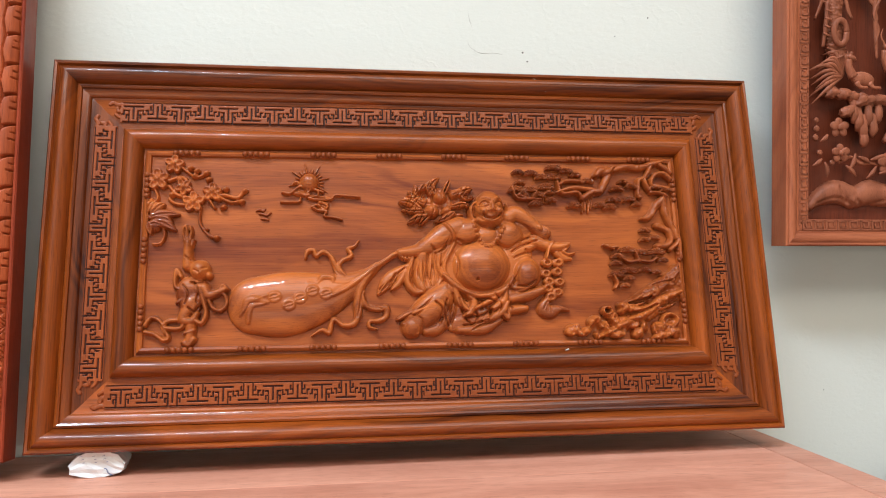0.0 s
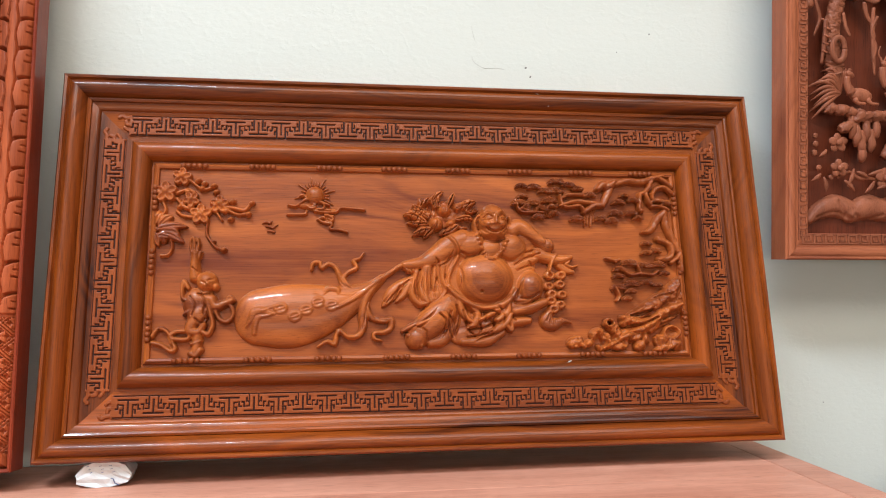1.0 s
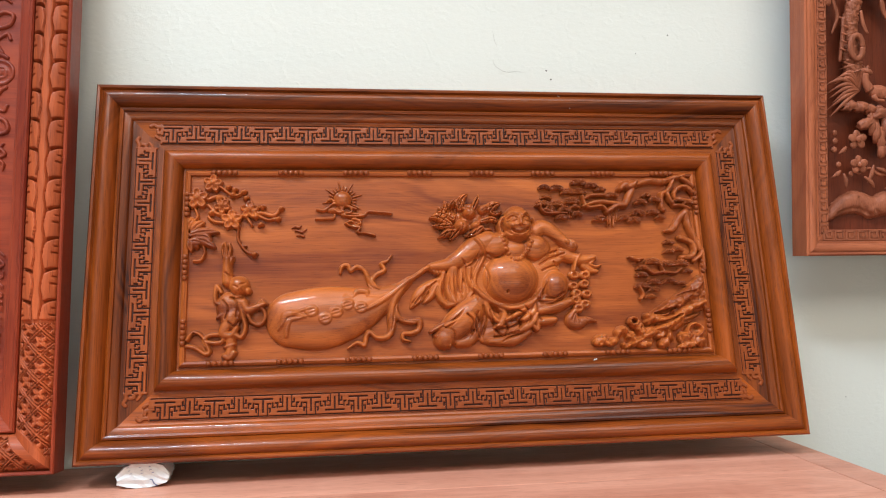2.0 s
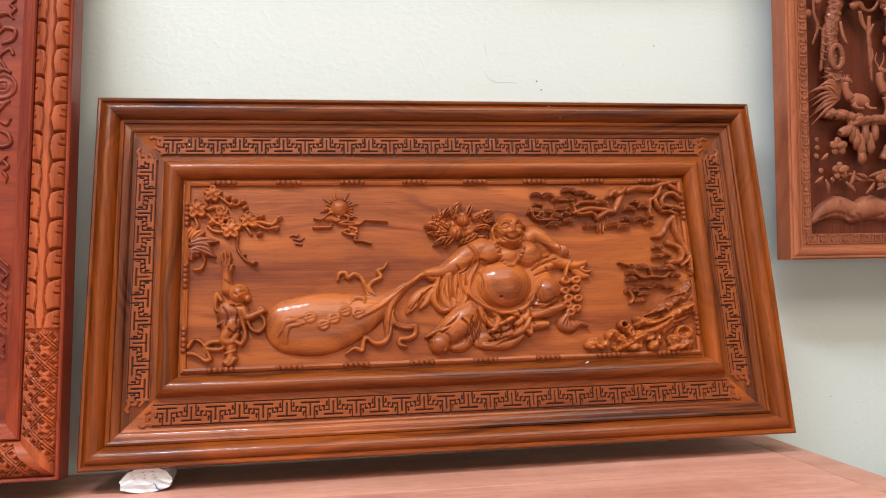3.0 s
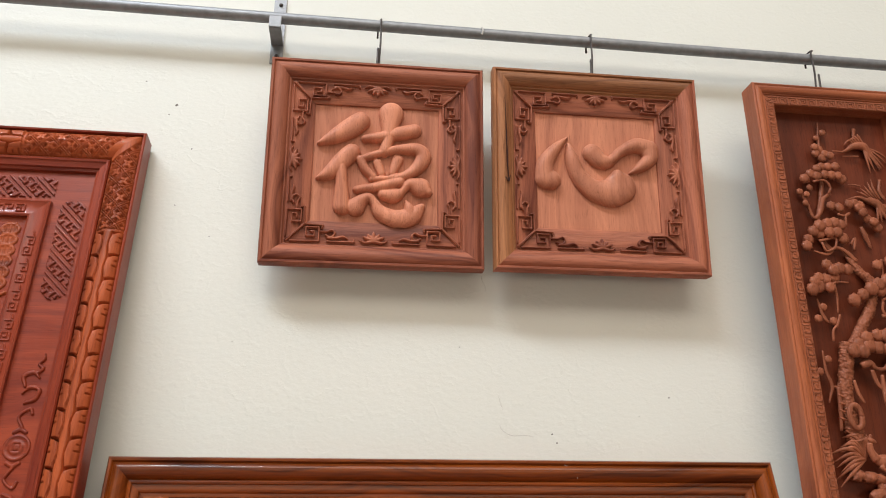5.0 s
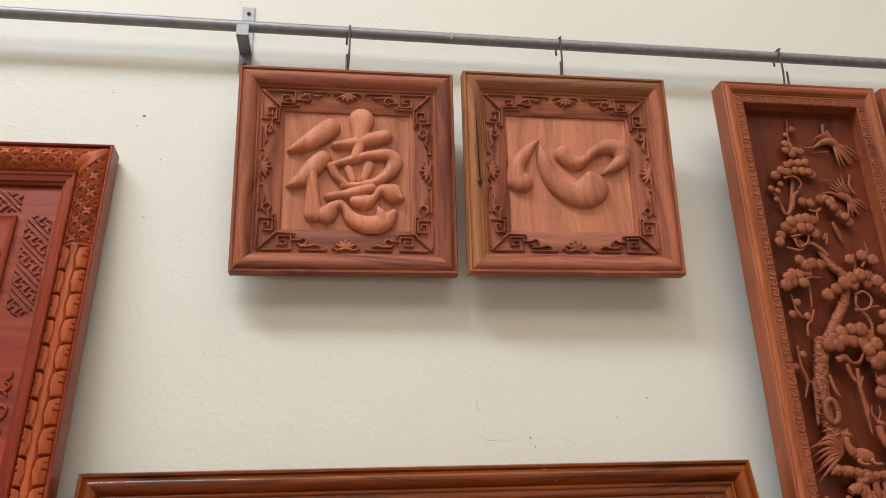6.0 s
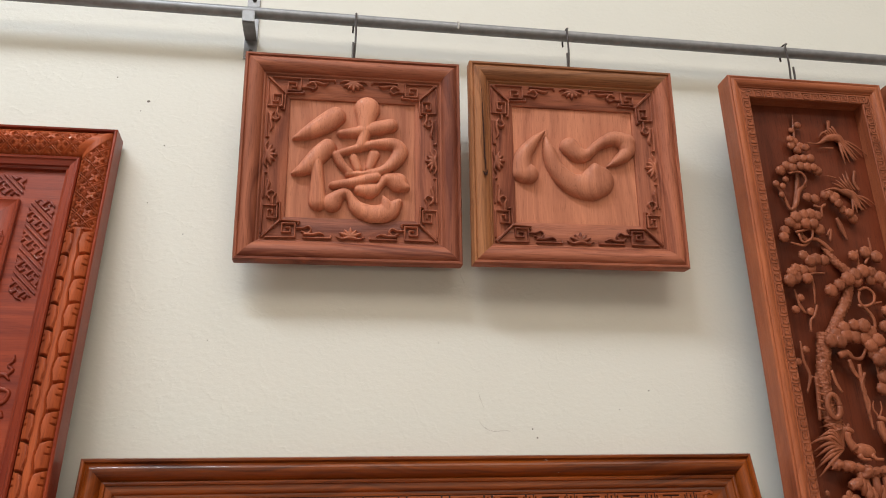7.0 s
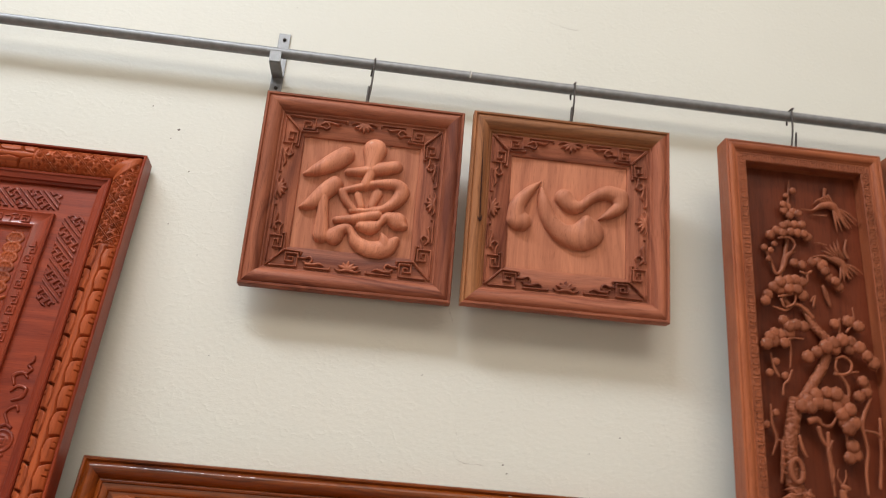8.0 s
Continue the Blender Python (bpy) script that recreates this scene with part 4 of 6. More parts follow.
    # string of coins and tassel
    for c in ((0.2243, 0.3054), (0.2445, 0.3052), (0.2210, 0.2855), (0.2423, 0.2885), (0.2264, 0.2709), (0.2454, 0.2697), (0.2236, 0.2585), (0.2410, 0.2511), (0.2279, 0.2430)):
        r.ell(c, 0.0115, 0.0085, 0.010, 0, 0.002, power=0.25)
        r.ell(c, 0.0042, 0.0036, 0.006, 0, 0, "cut", 0.2)
    r.line([(0.2201, 0.2369), (0.2129, 0.2217), (0.2262, 0.2164), (0.2422, 0.2213), (0.2589, 0.2179)], [0.008, 0.013, 0.013, 0.007, 0.003], 0.012)
    for line in ([(0.2200, 0.2349), (0.2119, 0.2217)], [(0.2220, 0.2328), (0.2189, 0.2165)], [(0.2251, 0.2328), (0.2272, 0.2164)], [(0.2273, 0.2348), (0.2422, 0.2213)]):
        r.line(line, 0.0013, 0.004, 0, "cut")
    # necklace
    for q in curve_points([(0.0872, 0.3772), (0.0928, 0.3625), (0.0984, 0.3457), (0.1083, 0.3342), (0.1198, 0.3352), (0.1317, 0.3456), (0.1422, 0.3677)], 0.0081):
        r.ell((q[0], q[1]), 0.0040, 0.0040, 0.0045, 0, 0, "on", 0.5)
    r.mesh("seated_figure", FIELD, M_RELIEF, panel, "plain carved wooden figure of a laughing seated man", lift=1.12, soften=1)


carve_figure()


def carve_peaches():
    r = Relief(-0.09, 0.34, 0.17, 0.50, 0.001)
    for a, m, b, c in (((0.0056, 0.4512), (-0.0041, 0.4383), (0.0016, 0.4192), 0.008), ((-0.0152, 0.4489), (-0.0104, 0.4340), (-0.0026, 0.4150), 0.008), ((-0.0436, 0.4169), (-0.0272, 0.4170), (-0.0070, 0.4044), 0.008), ((-0.0281, 0.3792), (-0.0115, 0.3876), (0.0069, 0.3897), 0.008),
                       ((0.0298, 0.4621), (0.0170, 0.4513), (0.0206, 0.4342), 0.008), ((0.0495, 0.4602), (0.0439, 0.4472), (0.0371, 0.4322), 0.006), ((0.0898, 0.4433), (0.0749, 0.4389), (0.0537, 0.4302), 0.009), ((0.0863, 0.4069), (0.0719, 0.4132), (0.0530, 0.4089), 0.006),
                       ((0.0211, 0.3814), (0.0377, 0.3856), (0.0525, 0.3962), 0.008), ((-0.0342, 0.4254), (-0.0189, 0.4234), (-0.0006, 0.4129), 0.006), ((-0.0378, 0.4022), (-0.0215, 0.4002), (-0.0030, 0.4002), 0.006), ((-0.0078, 0.3750), (0.0006, 0.3834), (0.0091, 0.3918), 0.006),
                       ((0.0694, 0.4313), (0.0765, 0.4239), (0.0902, 0.4261), 0.005), ((0.0151, 0.4577), (0.0085, 0.4448), (0.0123, 0.4320), 0.005), ((-0.0268, 0.4360), (-0.0167, 0.4297), (-0.0045, 0.4235), 0.005)):
        r.line([a, m, b], [0.0015, c, c * 0.7], 0.014, 0.002, power=0.3)
        r.line([a, m, b], 0.0013, 0.006, 0, "cut")
        for t in (0.35, 0.65):
            q = (a[0] + (b[0] - a[0]) * t, a[1] + (b[1] - a[1]) * t)
            r.line([q, (q[0] + 0.4 * c, q[1] + 0.9 * c)], 0.001, 0.005, 0, "cut")
            r.line([q, (q[0] - 0.6 * c, q[1] - 0.8 * c)], 0.001, 0.005, 0, "cut")
    r.line([(-0.0139, 0.4149), (0.0067, 0.4172), (0.0431, 0.4237), (0.0693, 0.4281)], [0.018, 0.028, 0.022, 0.010], 0.005)
    r.ell((-0.0002, 0.4309), 0.010, 0.009, 0.012, 0, 0, "cut")
    r.ell((0.0307, 0.4258), 0.0135, 0.0125, 0.022)
    r.ell((0.0144, 0.4003), 0.0145, 0.014, 0.023)
    r.ell((0.0602, 0.4356), 0.016, 0.0075, 0.017, 10)
    r.ell((0.0424, 0.4025), 0.010, 0.008, 0.015, 10)
    r.line([(0.0148, 0.4119), (0.0175, 0.4003), (0.0121, 0.3897)], 0.0012, 0.003, 0, "cut")
    r.line([(0.0310, 0.4364), (0.0327, 0.4237)], 0.0012, 0.003, 0, "cut")
    r.line([(0.0371, 0.3982), (0.0525, 0.3941), (0.0712, 0.3941)], [0.005, 0.006, 0.003], 0.010)
    r.rough(0.0015, 0.006)
    r.mesh("peach_spray", FIELD, M_FIELD, panel, "carved peaches among curling leaves", lift=1.12, soften=0)


carve_peaches()


def carve_child():
    r = Relief(-0.475, 0.155, -0.27, 0.40)
    w = 0.0045
    r.line([(-0.4052, 0.3034), (-0.4068, 0.3231), (-0.4065, 0.3429)], [0.011, 0.009, 0.008], 0.016)
    for line in ([(-0.4122, 0.3449), (-0.4156, 0.3608), (-0.4150, 0.3708)], [(-0.4076, 0.3468), (-0.4091, 0.3648), (-0.4113, 0.3728)], [(-0.4028, 0.3448), (-0.4015, 0.3608), (-0.4037, 0.3708)], [(-0.3997, 0.3369), (-0.3973, 0.3468)]):
        r.line(line, 0.0034, 0.012)
    r.ell((-0.4074, 0.3429), 0.008, 0.010, 0.015)
    r.ell((-0.4046, 0.2596), 0.020, 0.026, 0.014, -10)
    r.ell((-0.3992, 0.2373), 0.019, 0.021, 0.016)
    r.ell((-0.3871, 0.2642), 0.016, 0.018, 0.014)
    r.ell((-0.3853, 0.2954), 0.0185, 0.0185, 0.023, -20)
    r.line([(-0.3927, 0.2935), (-0.3861, 0.2895)], 0.0018, 0.003, 0, "cut")
    r.line([(-0.3797, 0.2954), (-0.3742, 0.2973)], 0.0018, 0.003, 0, "cut")
    r.ell((-0.3823, 0.2876), 0.003, 0.004, 0.003, 0, 0, "on")
    r.ell((-0.3701, 0.2855), 0.007, 0.008, 0.016)
    r.line([(-0.3778, 0.2641), (-0.3701, 0.2524), (-0.3562, 0.2561), (-0.3423, 0.2618)], [0.011, 0.010, 0.008, 0.006], 0.015)
    r.line([(-0.3517, 0.2638), (-0.3462, 0.2686), (-0.3386, 0.2617)], 0.004, 0.012)
    r.line([(-0.3930, 0.2449), (-0.4044, 0.2278), (-0.4103, 0.2117), (-0.3964, 0.2086), (-0.3876, 0.2199)], [0.013, 0.012, 0.010, 0.008, 0.006], 0.015)
    r.line([(-0.3980, 0.2019), (-0.3984, 0.1858), (-0.4007, 0.1736)], [0.010, 0.009, 0.008], 0.012)
    r.line([(-0.4067, 0.1879), (-0.3913, 0.1923)], 0.004, 0.013)
    r.line([(-0.4080, 0.1728), (-0.3996, 0.1689), (-0.3917, 0.1781)], 0.006, 0.012)
    r.line([(-0.4156, 0.2839), (-0.4234, 0.2957), (-0.4257, 0.2821), (-0.4242, 0.2666), (-0.4129, 0.2606)], w, 0.009, 0.002)
    r.line([(-0.4213, 0.2386), (-0.4114, 0.2452), (-0.4014, 0.2470)], [0.003, 0.006, 0.006], 0.012)
    r.line([(-0.3698, 0.2446), (-0.3620, 0.2301), (-0.3489, 0.2260), (-0.3398, 0.2365), (-0.3420, 0.2501), (-0.3516, 0.2580)], w, 0.009, 0.002)
    r.line([(-0.3843, 0.2622), (-0.3771, 0.2399), (-0.3728, 0.2197), (-0.3797, 0.2045), (-0.3919, 0.2104)], w, 0.008, 0.006)
    r.line([(-0.4708, 0.2023), (-0.4649, 0.2116), (-0.4559, 0.2143), (-0.4466, 0.2075), (-0.4396, 0.1923), (-0.4328, 0.1808), (-0.4408, 0.1772), (-0.4548, 0.1869), (-0.4703, 0.1910)], w, 0.009, 0.002)
    r.line([(-0.4418, 0.2027), (-0.4330, 0.2092), (-0.4166, 0.2108), (-0.4039, 0.2144)], w, 0.009, 0.002)
    r.line([(-0.4398, 0.1979), (-0.4252, 0.1958), (-0.4125, 0.1975), (-0.4092, 0.2069)], w, 0.009, 0.002)
    for line in ([(-0.4123, 0.2693), (-0.4026, 0.2547), (-0.4066, 0.2374)], [(-0.3939, 0.2740), (-0.3870, 0.2594), (-0.3882, 0.2401)], [(-0.4017, 0.2306), (-0.3923, 0.2238), (-0.3861, 0.2304)], [(-0.3986, 0.2741), (-0.3892, 0.2720), (-0.3781, 0.2739)], [(-0.4604, 0.2125), (-0.4473, 0.2038), (-0.4375, 0.1847)], [(-0.4094, 0.3182), (-0.3998, 0.3112)]):
        r.line(line, 0.0016, 0.005, 0, "cut")
    r.mesh("child_figure", FIELD, M_RELIEF, panel, "plain carved wooden figure of a child with ribbons", lift=1.12)


carve_child()


def carve_blossoms():
    r = Relief(-0.475, 0.33, -0.29, 0.52)
    for line, w in (([(-0.4226, 0.4785), (-0.4049, 0.4642), (-0.3934, 0.4612), (-0.3783, 0.4686)], 0.003), ([(-0.4421, 0.4434), (-0.4274, 0.4282), (-0.4083, 0.4232)], 0.004), ([(-0.4413, 0.4210), (-0.4315, 0.4130), (-0.4126, 0.4110), (-0.3988, 0.4213)], 0.0035), ([(-0.3921, 0.4213), (-0.3798, 0.4234), (-0.3513, 0.4287), (-0.3271, 0.4237), (-0.3158, 0.4361)], 0.004),
                    ([(-0.3769, 0.4234), (-0.3700, 0.4133), (-0.3650, 0.4052)], 0.003), ([(-0.3511, 0.4215), (-0.3365, 0.4155), (-0.3174, 0.4186)], 0.003), ([(-0.3887, 0.4030), (-0.3899, 0.3828), (-0.3829, 0.3678), (-0.3712, 0.3548), (-0.3588, 0.3527)], 0.003), ([(-0.3829, 0.3678), (-0.3753, 0.3668)], 0.0025),
                    ([(-0.4711, 0.4178), (-0.4665, 0.3977), (-0.4673, 0.3728)], 0.005), ([(-0.4536, 0.3777), (-0.4462, 0.3578), (-0.4521, 0.3430), (-0.4641, 0.3411)], 0.003), ([(-0.4685, 0.4432), (-0.4601, 0.4229), (-0.4689, 0.4108)], 0.003), ([(-0.4425, 0.4536), (-0.4257, 0.4599), (-0.4142, 0.4559)], 0.004)):
        r.line(line, w, 0.008, 0.001)
    for c, s in (((-0.4351, 0.4835), 0.017), ((-0.4615, 0.4555), 0.020), ((-0.4175, 0.4415), 0.015), ((-0.4005, 0.4152), 0.019), ((-0.3696, 0.4337), 0.017)):
        r.flower(c, s, 0.012, 5, c[0] * 40, 0.003)
    for c in ((-0.4073, 0.4766), (-0.3966, 0.4715), (-0.3802, 0.4676), (-0.3139, 0.4361), (-0.3192, 0.4166), (-0.3467, 0.4390), (-0.3497, 0.4062), (-0.3597, 0.3517), (-0.3760, 0.4562), (-0.4237, 0.4558), (-0.3578, 0.4215), (-0.4001, 0.4622), (-0.4368, 0.4282)):
        r.ell(c, 0.0065, 0.0050, 0.011, 25, 0.002)
    for a, b in (((-0.4717, 0.3877), (-0.4233, 0.3928)), ((-0.4683, 0.3947), (-0.4484, 0.4109)), ((-0.4630, 0.3807), (-0.4279, 0.3648)), ((-0.4758, 0.3977), (-0.4690, 0.4128)), ((-0.4729, 0.3728), (-0.4534, 0.3728)), ((-0.4749, 0.3777), (-0.4685, 0.3579)), ((-0.4585, 0.3847), (-0.4349, 0.3778))):
        m = ((a[0] + b[0]) / 2, (a[1] + b[1]) / 2 + 0.003)
        r.line([a, m, b], [0.004, 0.009, 0.002], 0.012, 0.002, power=0.35)
        r.line([a, m, b], 0.0014, 0.004, 0, "cut")
    r.ell((-0.4597, 0.3688), 0.006, 0.007, 0.010)
    r.mesh("blossom_branch", FIELD, M_FIELD, panel, "carved plum blossom branch", lift=1.12)


carve_blossoms()


def carve_sun():
    r = Relief(-0.26, 0.33, -0.07, 0.51, 0.001)
    c = (-0.2033, 0.4536)
    r.ell(c, 0.0165, 0.0165, 0.014, 0, 0.002)
    for k in range(17):
        a = radians(-28 + k * 14.5)
        l = 0.036 if k % 3 == 0 else 0.026
        r.line([(c[0] + 0.019 * math.cos(a), c[1] + 0.019 * math.sin(a)), (c[0] + l * math.cos(a), c[1] + l * math.sin(a))], [0.0016, 0.0010], 0.004, 0.001)
    w = 0.0026
    for line in ([(-0.2495, 0.4345), (-0.2377, 0.4325), (-0.2279, 0.4388), (-0.2201, 0.4451), (-0.2102, 0.4421), (-0.2052, 0.4327), (-0.2180, 0.4327)], [(-0.2052, 0.4327), (-0.1983, 0.4411), (-0.1883, 0.4370), (-0.1883, 0.4287), (-0.2002, 0.4265)], [(-0.2513, 0.4169), (-0.2346, 0.4170), (-0.2199, 0.4181), (-0.2180, 0.4243)], [(-0.2042, 0.4244), (-0.1853, 0.4214), (-0.1655, 0.4226), (-0.1565, 0.4299), (-0.1385, 0.4290), (-0.1144, 0.4270)],
                 [(-0.2300, 0.4513), (-0.2241, 0.4535), (-0.2201, 0.4493)], [(-0.1982, 0.4079), (-0.1883, 0.4120), (-0.1784, 0.4038), (-0.1705, 0.4090), (-0.1804, 0.4162)], [(-0.1942, 0.4058), (-0.1843, 0.4017), (-0.1725, 0.3997), (-0.1764, 0.3914), (-0.1606, 0.3894), (-0.1457, 0.3853)], [(-0.2200, 0.4347), (-0.2101, 0.4285), (-0.2022, 0.4307)], [(-0.1903, 0.4401), (-0.1784, 0.4350)], [(-0.1853, 0.4162), (-0.1705, 0.4142)]):
        r.line(line, w, 0.007, 0.002)
    r.ell((-0.2200, 0.4347), 0.013, 0.007, 0.008)
    r.ell((-0.1853, 0.4245), 0.022, 0.006, 0.005)
    r.ell((-0.1804, 0.4059), 0.012, 0.008, 0.006)
    for line in ([(-0.2259, 0.4368), (-0.2181, 0.4389), (-0.2101, 0.4348)], [(-0.1983, 0.4328), (-0.1903, 0.4328)], [(-0.1903, 0.4058), (-0.1804, 0.4079), (-0.1744, 0.4038)], [(-0.1953, 0.4245), (-0.1754, 0.4246)]):
        r.line(line, 0.0014, 0.004, 0, "cut")
    r.mesh("sun_and_clouds", FIELD, M_FIELD, panel, "carved rayed sun over curling clouds", lift=1.12)
    r = Relief(-0.33, 0.36, -0.24, 0.46, 0.001)
    for line in ([(-0.2948, 0.4003), (-0.2881, 0.4034), (-0.2822, 0.4014), (-0.2784, 0.4055)], [(-0.2899, 0.3952), (-0.2821, 0.3952), (-0.2763, 0.3932), (-0.2686, 0.3983)], [(-0.2868, 0.3860), (-0.2801, 0.3871), (-0.2742, 0.3851)]):
        r.line(line, [0.001, 0.0026, 0.0026, 0.001][: len(line)], 0.005, 0.0005)
    r.mesh("small_birds", FIELD, M_FIELD, panel)


carve_sun()


def carve_pine():
    r = Relief(0.10, 0.21, 0.485, 0.52, 0.001)
    for line, w in (([(0.2508, 0.4379), (0.2786, 0.4469), (0.3113, 0.4449), (0.3352, 0.4407)], [0.003, 0.005, 0.005, 0.006]), ([(0.2573, 0.4544), (0.2686, 0.4600), (0.2959, 0.4602)], 0.004), ([(0.2521, 0.4576), (0.2564, 0.4402), (0.2648, 0.4359)], 0.004), ([(0.2670, 0.4359), (0.2889, 0.4382), (0.2991, 0.4273)], 0.004),
                    ([(0.2991, 0.4273), (0.3163, 0.4384), (0.3354, 0.4429), (0.3456, 0.4607), (0.3520, 0.4719)], [0.006, 0.006, 0.007, 0.008, 0.007]), ([(0.3641, 0.4831), (0.3870, 0.4901), (0.4149, 0.4882), (0.4382, 0.4952), (0.4591, 0.5000)], [0.006, 0.007, 0.007, 0.006, 0.004]),
                    ([(0.4380, 0.4930), (0.4246, 0.4703), (0.4105, 0.4635)], 0.005), ([(0.4552, 0.4954), (0.4690, 0.4843), (0.4763, 0.4776)], 0.005), ([(0.4353, 0.4637), (0.4454, 0.4750), (0.4615, 0.4775), (0.4741, 0.4663)], 0.005), ([(0.4353, 0.4637), (0.4366, 0.4526), (0.4510, 0.4505), (0.4678, 0.4484)], 0.004),
                    ([(0.4105, 0.4635), (0.4079, 0.4335), (0.4121, 0.4302)], 0.005), ([(0.4218, 0.4636), (0.4262, 0.4503), (0.4312, 0.4436)], 0.005), ([(0.4331, 0.4392), (0.4500, 0.4393), (0.4640, 0.4327)], 0.004), ([(0.1653, 0.4482), (0.1748, 0.4266), (0.2015, 0.4246)], 0.003), ([(0.1751, 0.4320), (0.1962, 0.4267), (0.2176, 0.4247)], 0.003),
                    ([(0.4544, 0.4260), (0.4421, 0.4149), (0.4291, 0.3950), (0.4197, 0.3895), (0.4096, 0.3884)], [0.007, 0.008, 0.007, 0.005, 0.003]), ([(0.4566, 0.4260), (0.4587, 0.4006), (0.4696, 0.3732), (0.4764, 0.3513)], [0.008, 0.007, 0.007, 0.005]),
                    ([(0.4384, 0.3753), (0.4578, 0.3677), (0.4652, 0.3514), (0.4573, 0.3384), (0.4370, 0.3363)], 0.006), ([(0.4620, 0.3297), (0.4753, 0.3405), (0.4809, 0.3513)], 0.005), ([(0.3339, 0.3377), (0.3466, 0.3333), (0.3598, 0.3344)], 0.003), ([(0.3619, 0.3194), (0.3772, 0.3065), (0.3992, 0.3085), (0.4210, 0.3063), (0.4327, 0.3137)], 0.0035),
                    ([(0.3480, 0.2824), (0.3543, 0.2665), (0.3493, 0.2582)], 0.0035), ([(0.3901, 0.3300), (0.3975, 0.3139), (0.3990, 0.3064)], 0.003), ([(0.3415, 0.3376), (0.3518, 0.3301)], 0.0025), ([(0.4718, 0.3732), (0.4803, 0.3459), (0.4805, 0.3134)], 0.005)):
        r.line(line, w, 0.010, 0.003)
    r.line([(0.3265, 0.4716), (0.3383, 0.4806), (0.3492, 0.4785), (0.3611, 0.4876)], [0.006, 0.010, 0.010, 0.005], 0.016)
    for c, s in (((0.1775, 0.4778), 12), ((0.2022, 0.4758), 15), ((0.2234, 0.4684), 15), ((0.2463, 0.4873), 17), ((0.2451, 0.4686), 16), ((0.2700, 0.4810), 14), ((0.2881, 0.4734), 12), ((0.3103, 0.4615), 14), ((0.1797, 0.4570), 12), ((0.1726, 0.4450), 16),
                 ((0.1993, 0.4441), 15), ((0.2299, 0.4498), 17), ((0.2149, 0.4344), 14), ((0.2392, 0.4248), 12), ((0.2086, 0.4181), 14), ((0.2346, 0.4378), 11), ((0.2819, 0.4152), 15), ((0.3311, 0.4155), 14), ((0.3595, 0.4266), 15), ((0.3895, 0.4267), 14),
                 ((0.3507, 0.4123), 14), ((0.4031, 0.4169), 11), ((0.3668, 0.4476), 14), ((0.3950, 0.4522), 13), ((0.4432, 0.4515), 12), ((0.4619, 0.4461), 12), ((0.3790, 0.4610), 10), ((0.1860, 0.4353), 11)):
        r.fan(c, s * 0.00098, 0.011)
    for c, s in (((0.3791, 0.3300), 18), ((0.4062, 0.3256), 15), ((0.4339, 0.3266), 17), ((0.3585, 0.3183), 14), ((0.3552, 0.3045), 13), ((0.3536, 0.2844), 15), ((0.3780, 0.2906), 17), ((0.4088, 0.2925), 14), ((0.3768, 0.2769), 13), ((0.3681, 0.2633), 12), ((0.4304, 0.2881), 11),
                 ((0.4155, 0.3677), 12), ((0.4309, 0.3536), 14), ((0.4139, 0.3493), 12), ((0.4457, 0.3104), 11)):
        r.fan(c, s * 0.00098, 0.011)
    for k in range(6):
        r.line([(0.302 + k * 0.0042 + 0.001, 0.437), (0.300 + k * 0.0036, 0.423), (0.298 + k * 0.003 + 0.002 * (k % 2), 0.400 + 0.004 * (k % 3))], 0.0015, 0.006, 0.001)
        r.line([(0.222 + k * 0.004, 0.432), (0.220 + k * 0.0038, 0.418)], 0.0014, 0.005, 0.001)
    r.rough(0.0010, 0.005)
    r.mesh("pine_tree", FIELD, M_FIELD, panel, "carved twisted pine with fan-shaped needle clumps", lift=1.12, soften=0)


carve_pine()


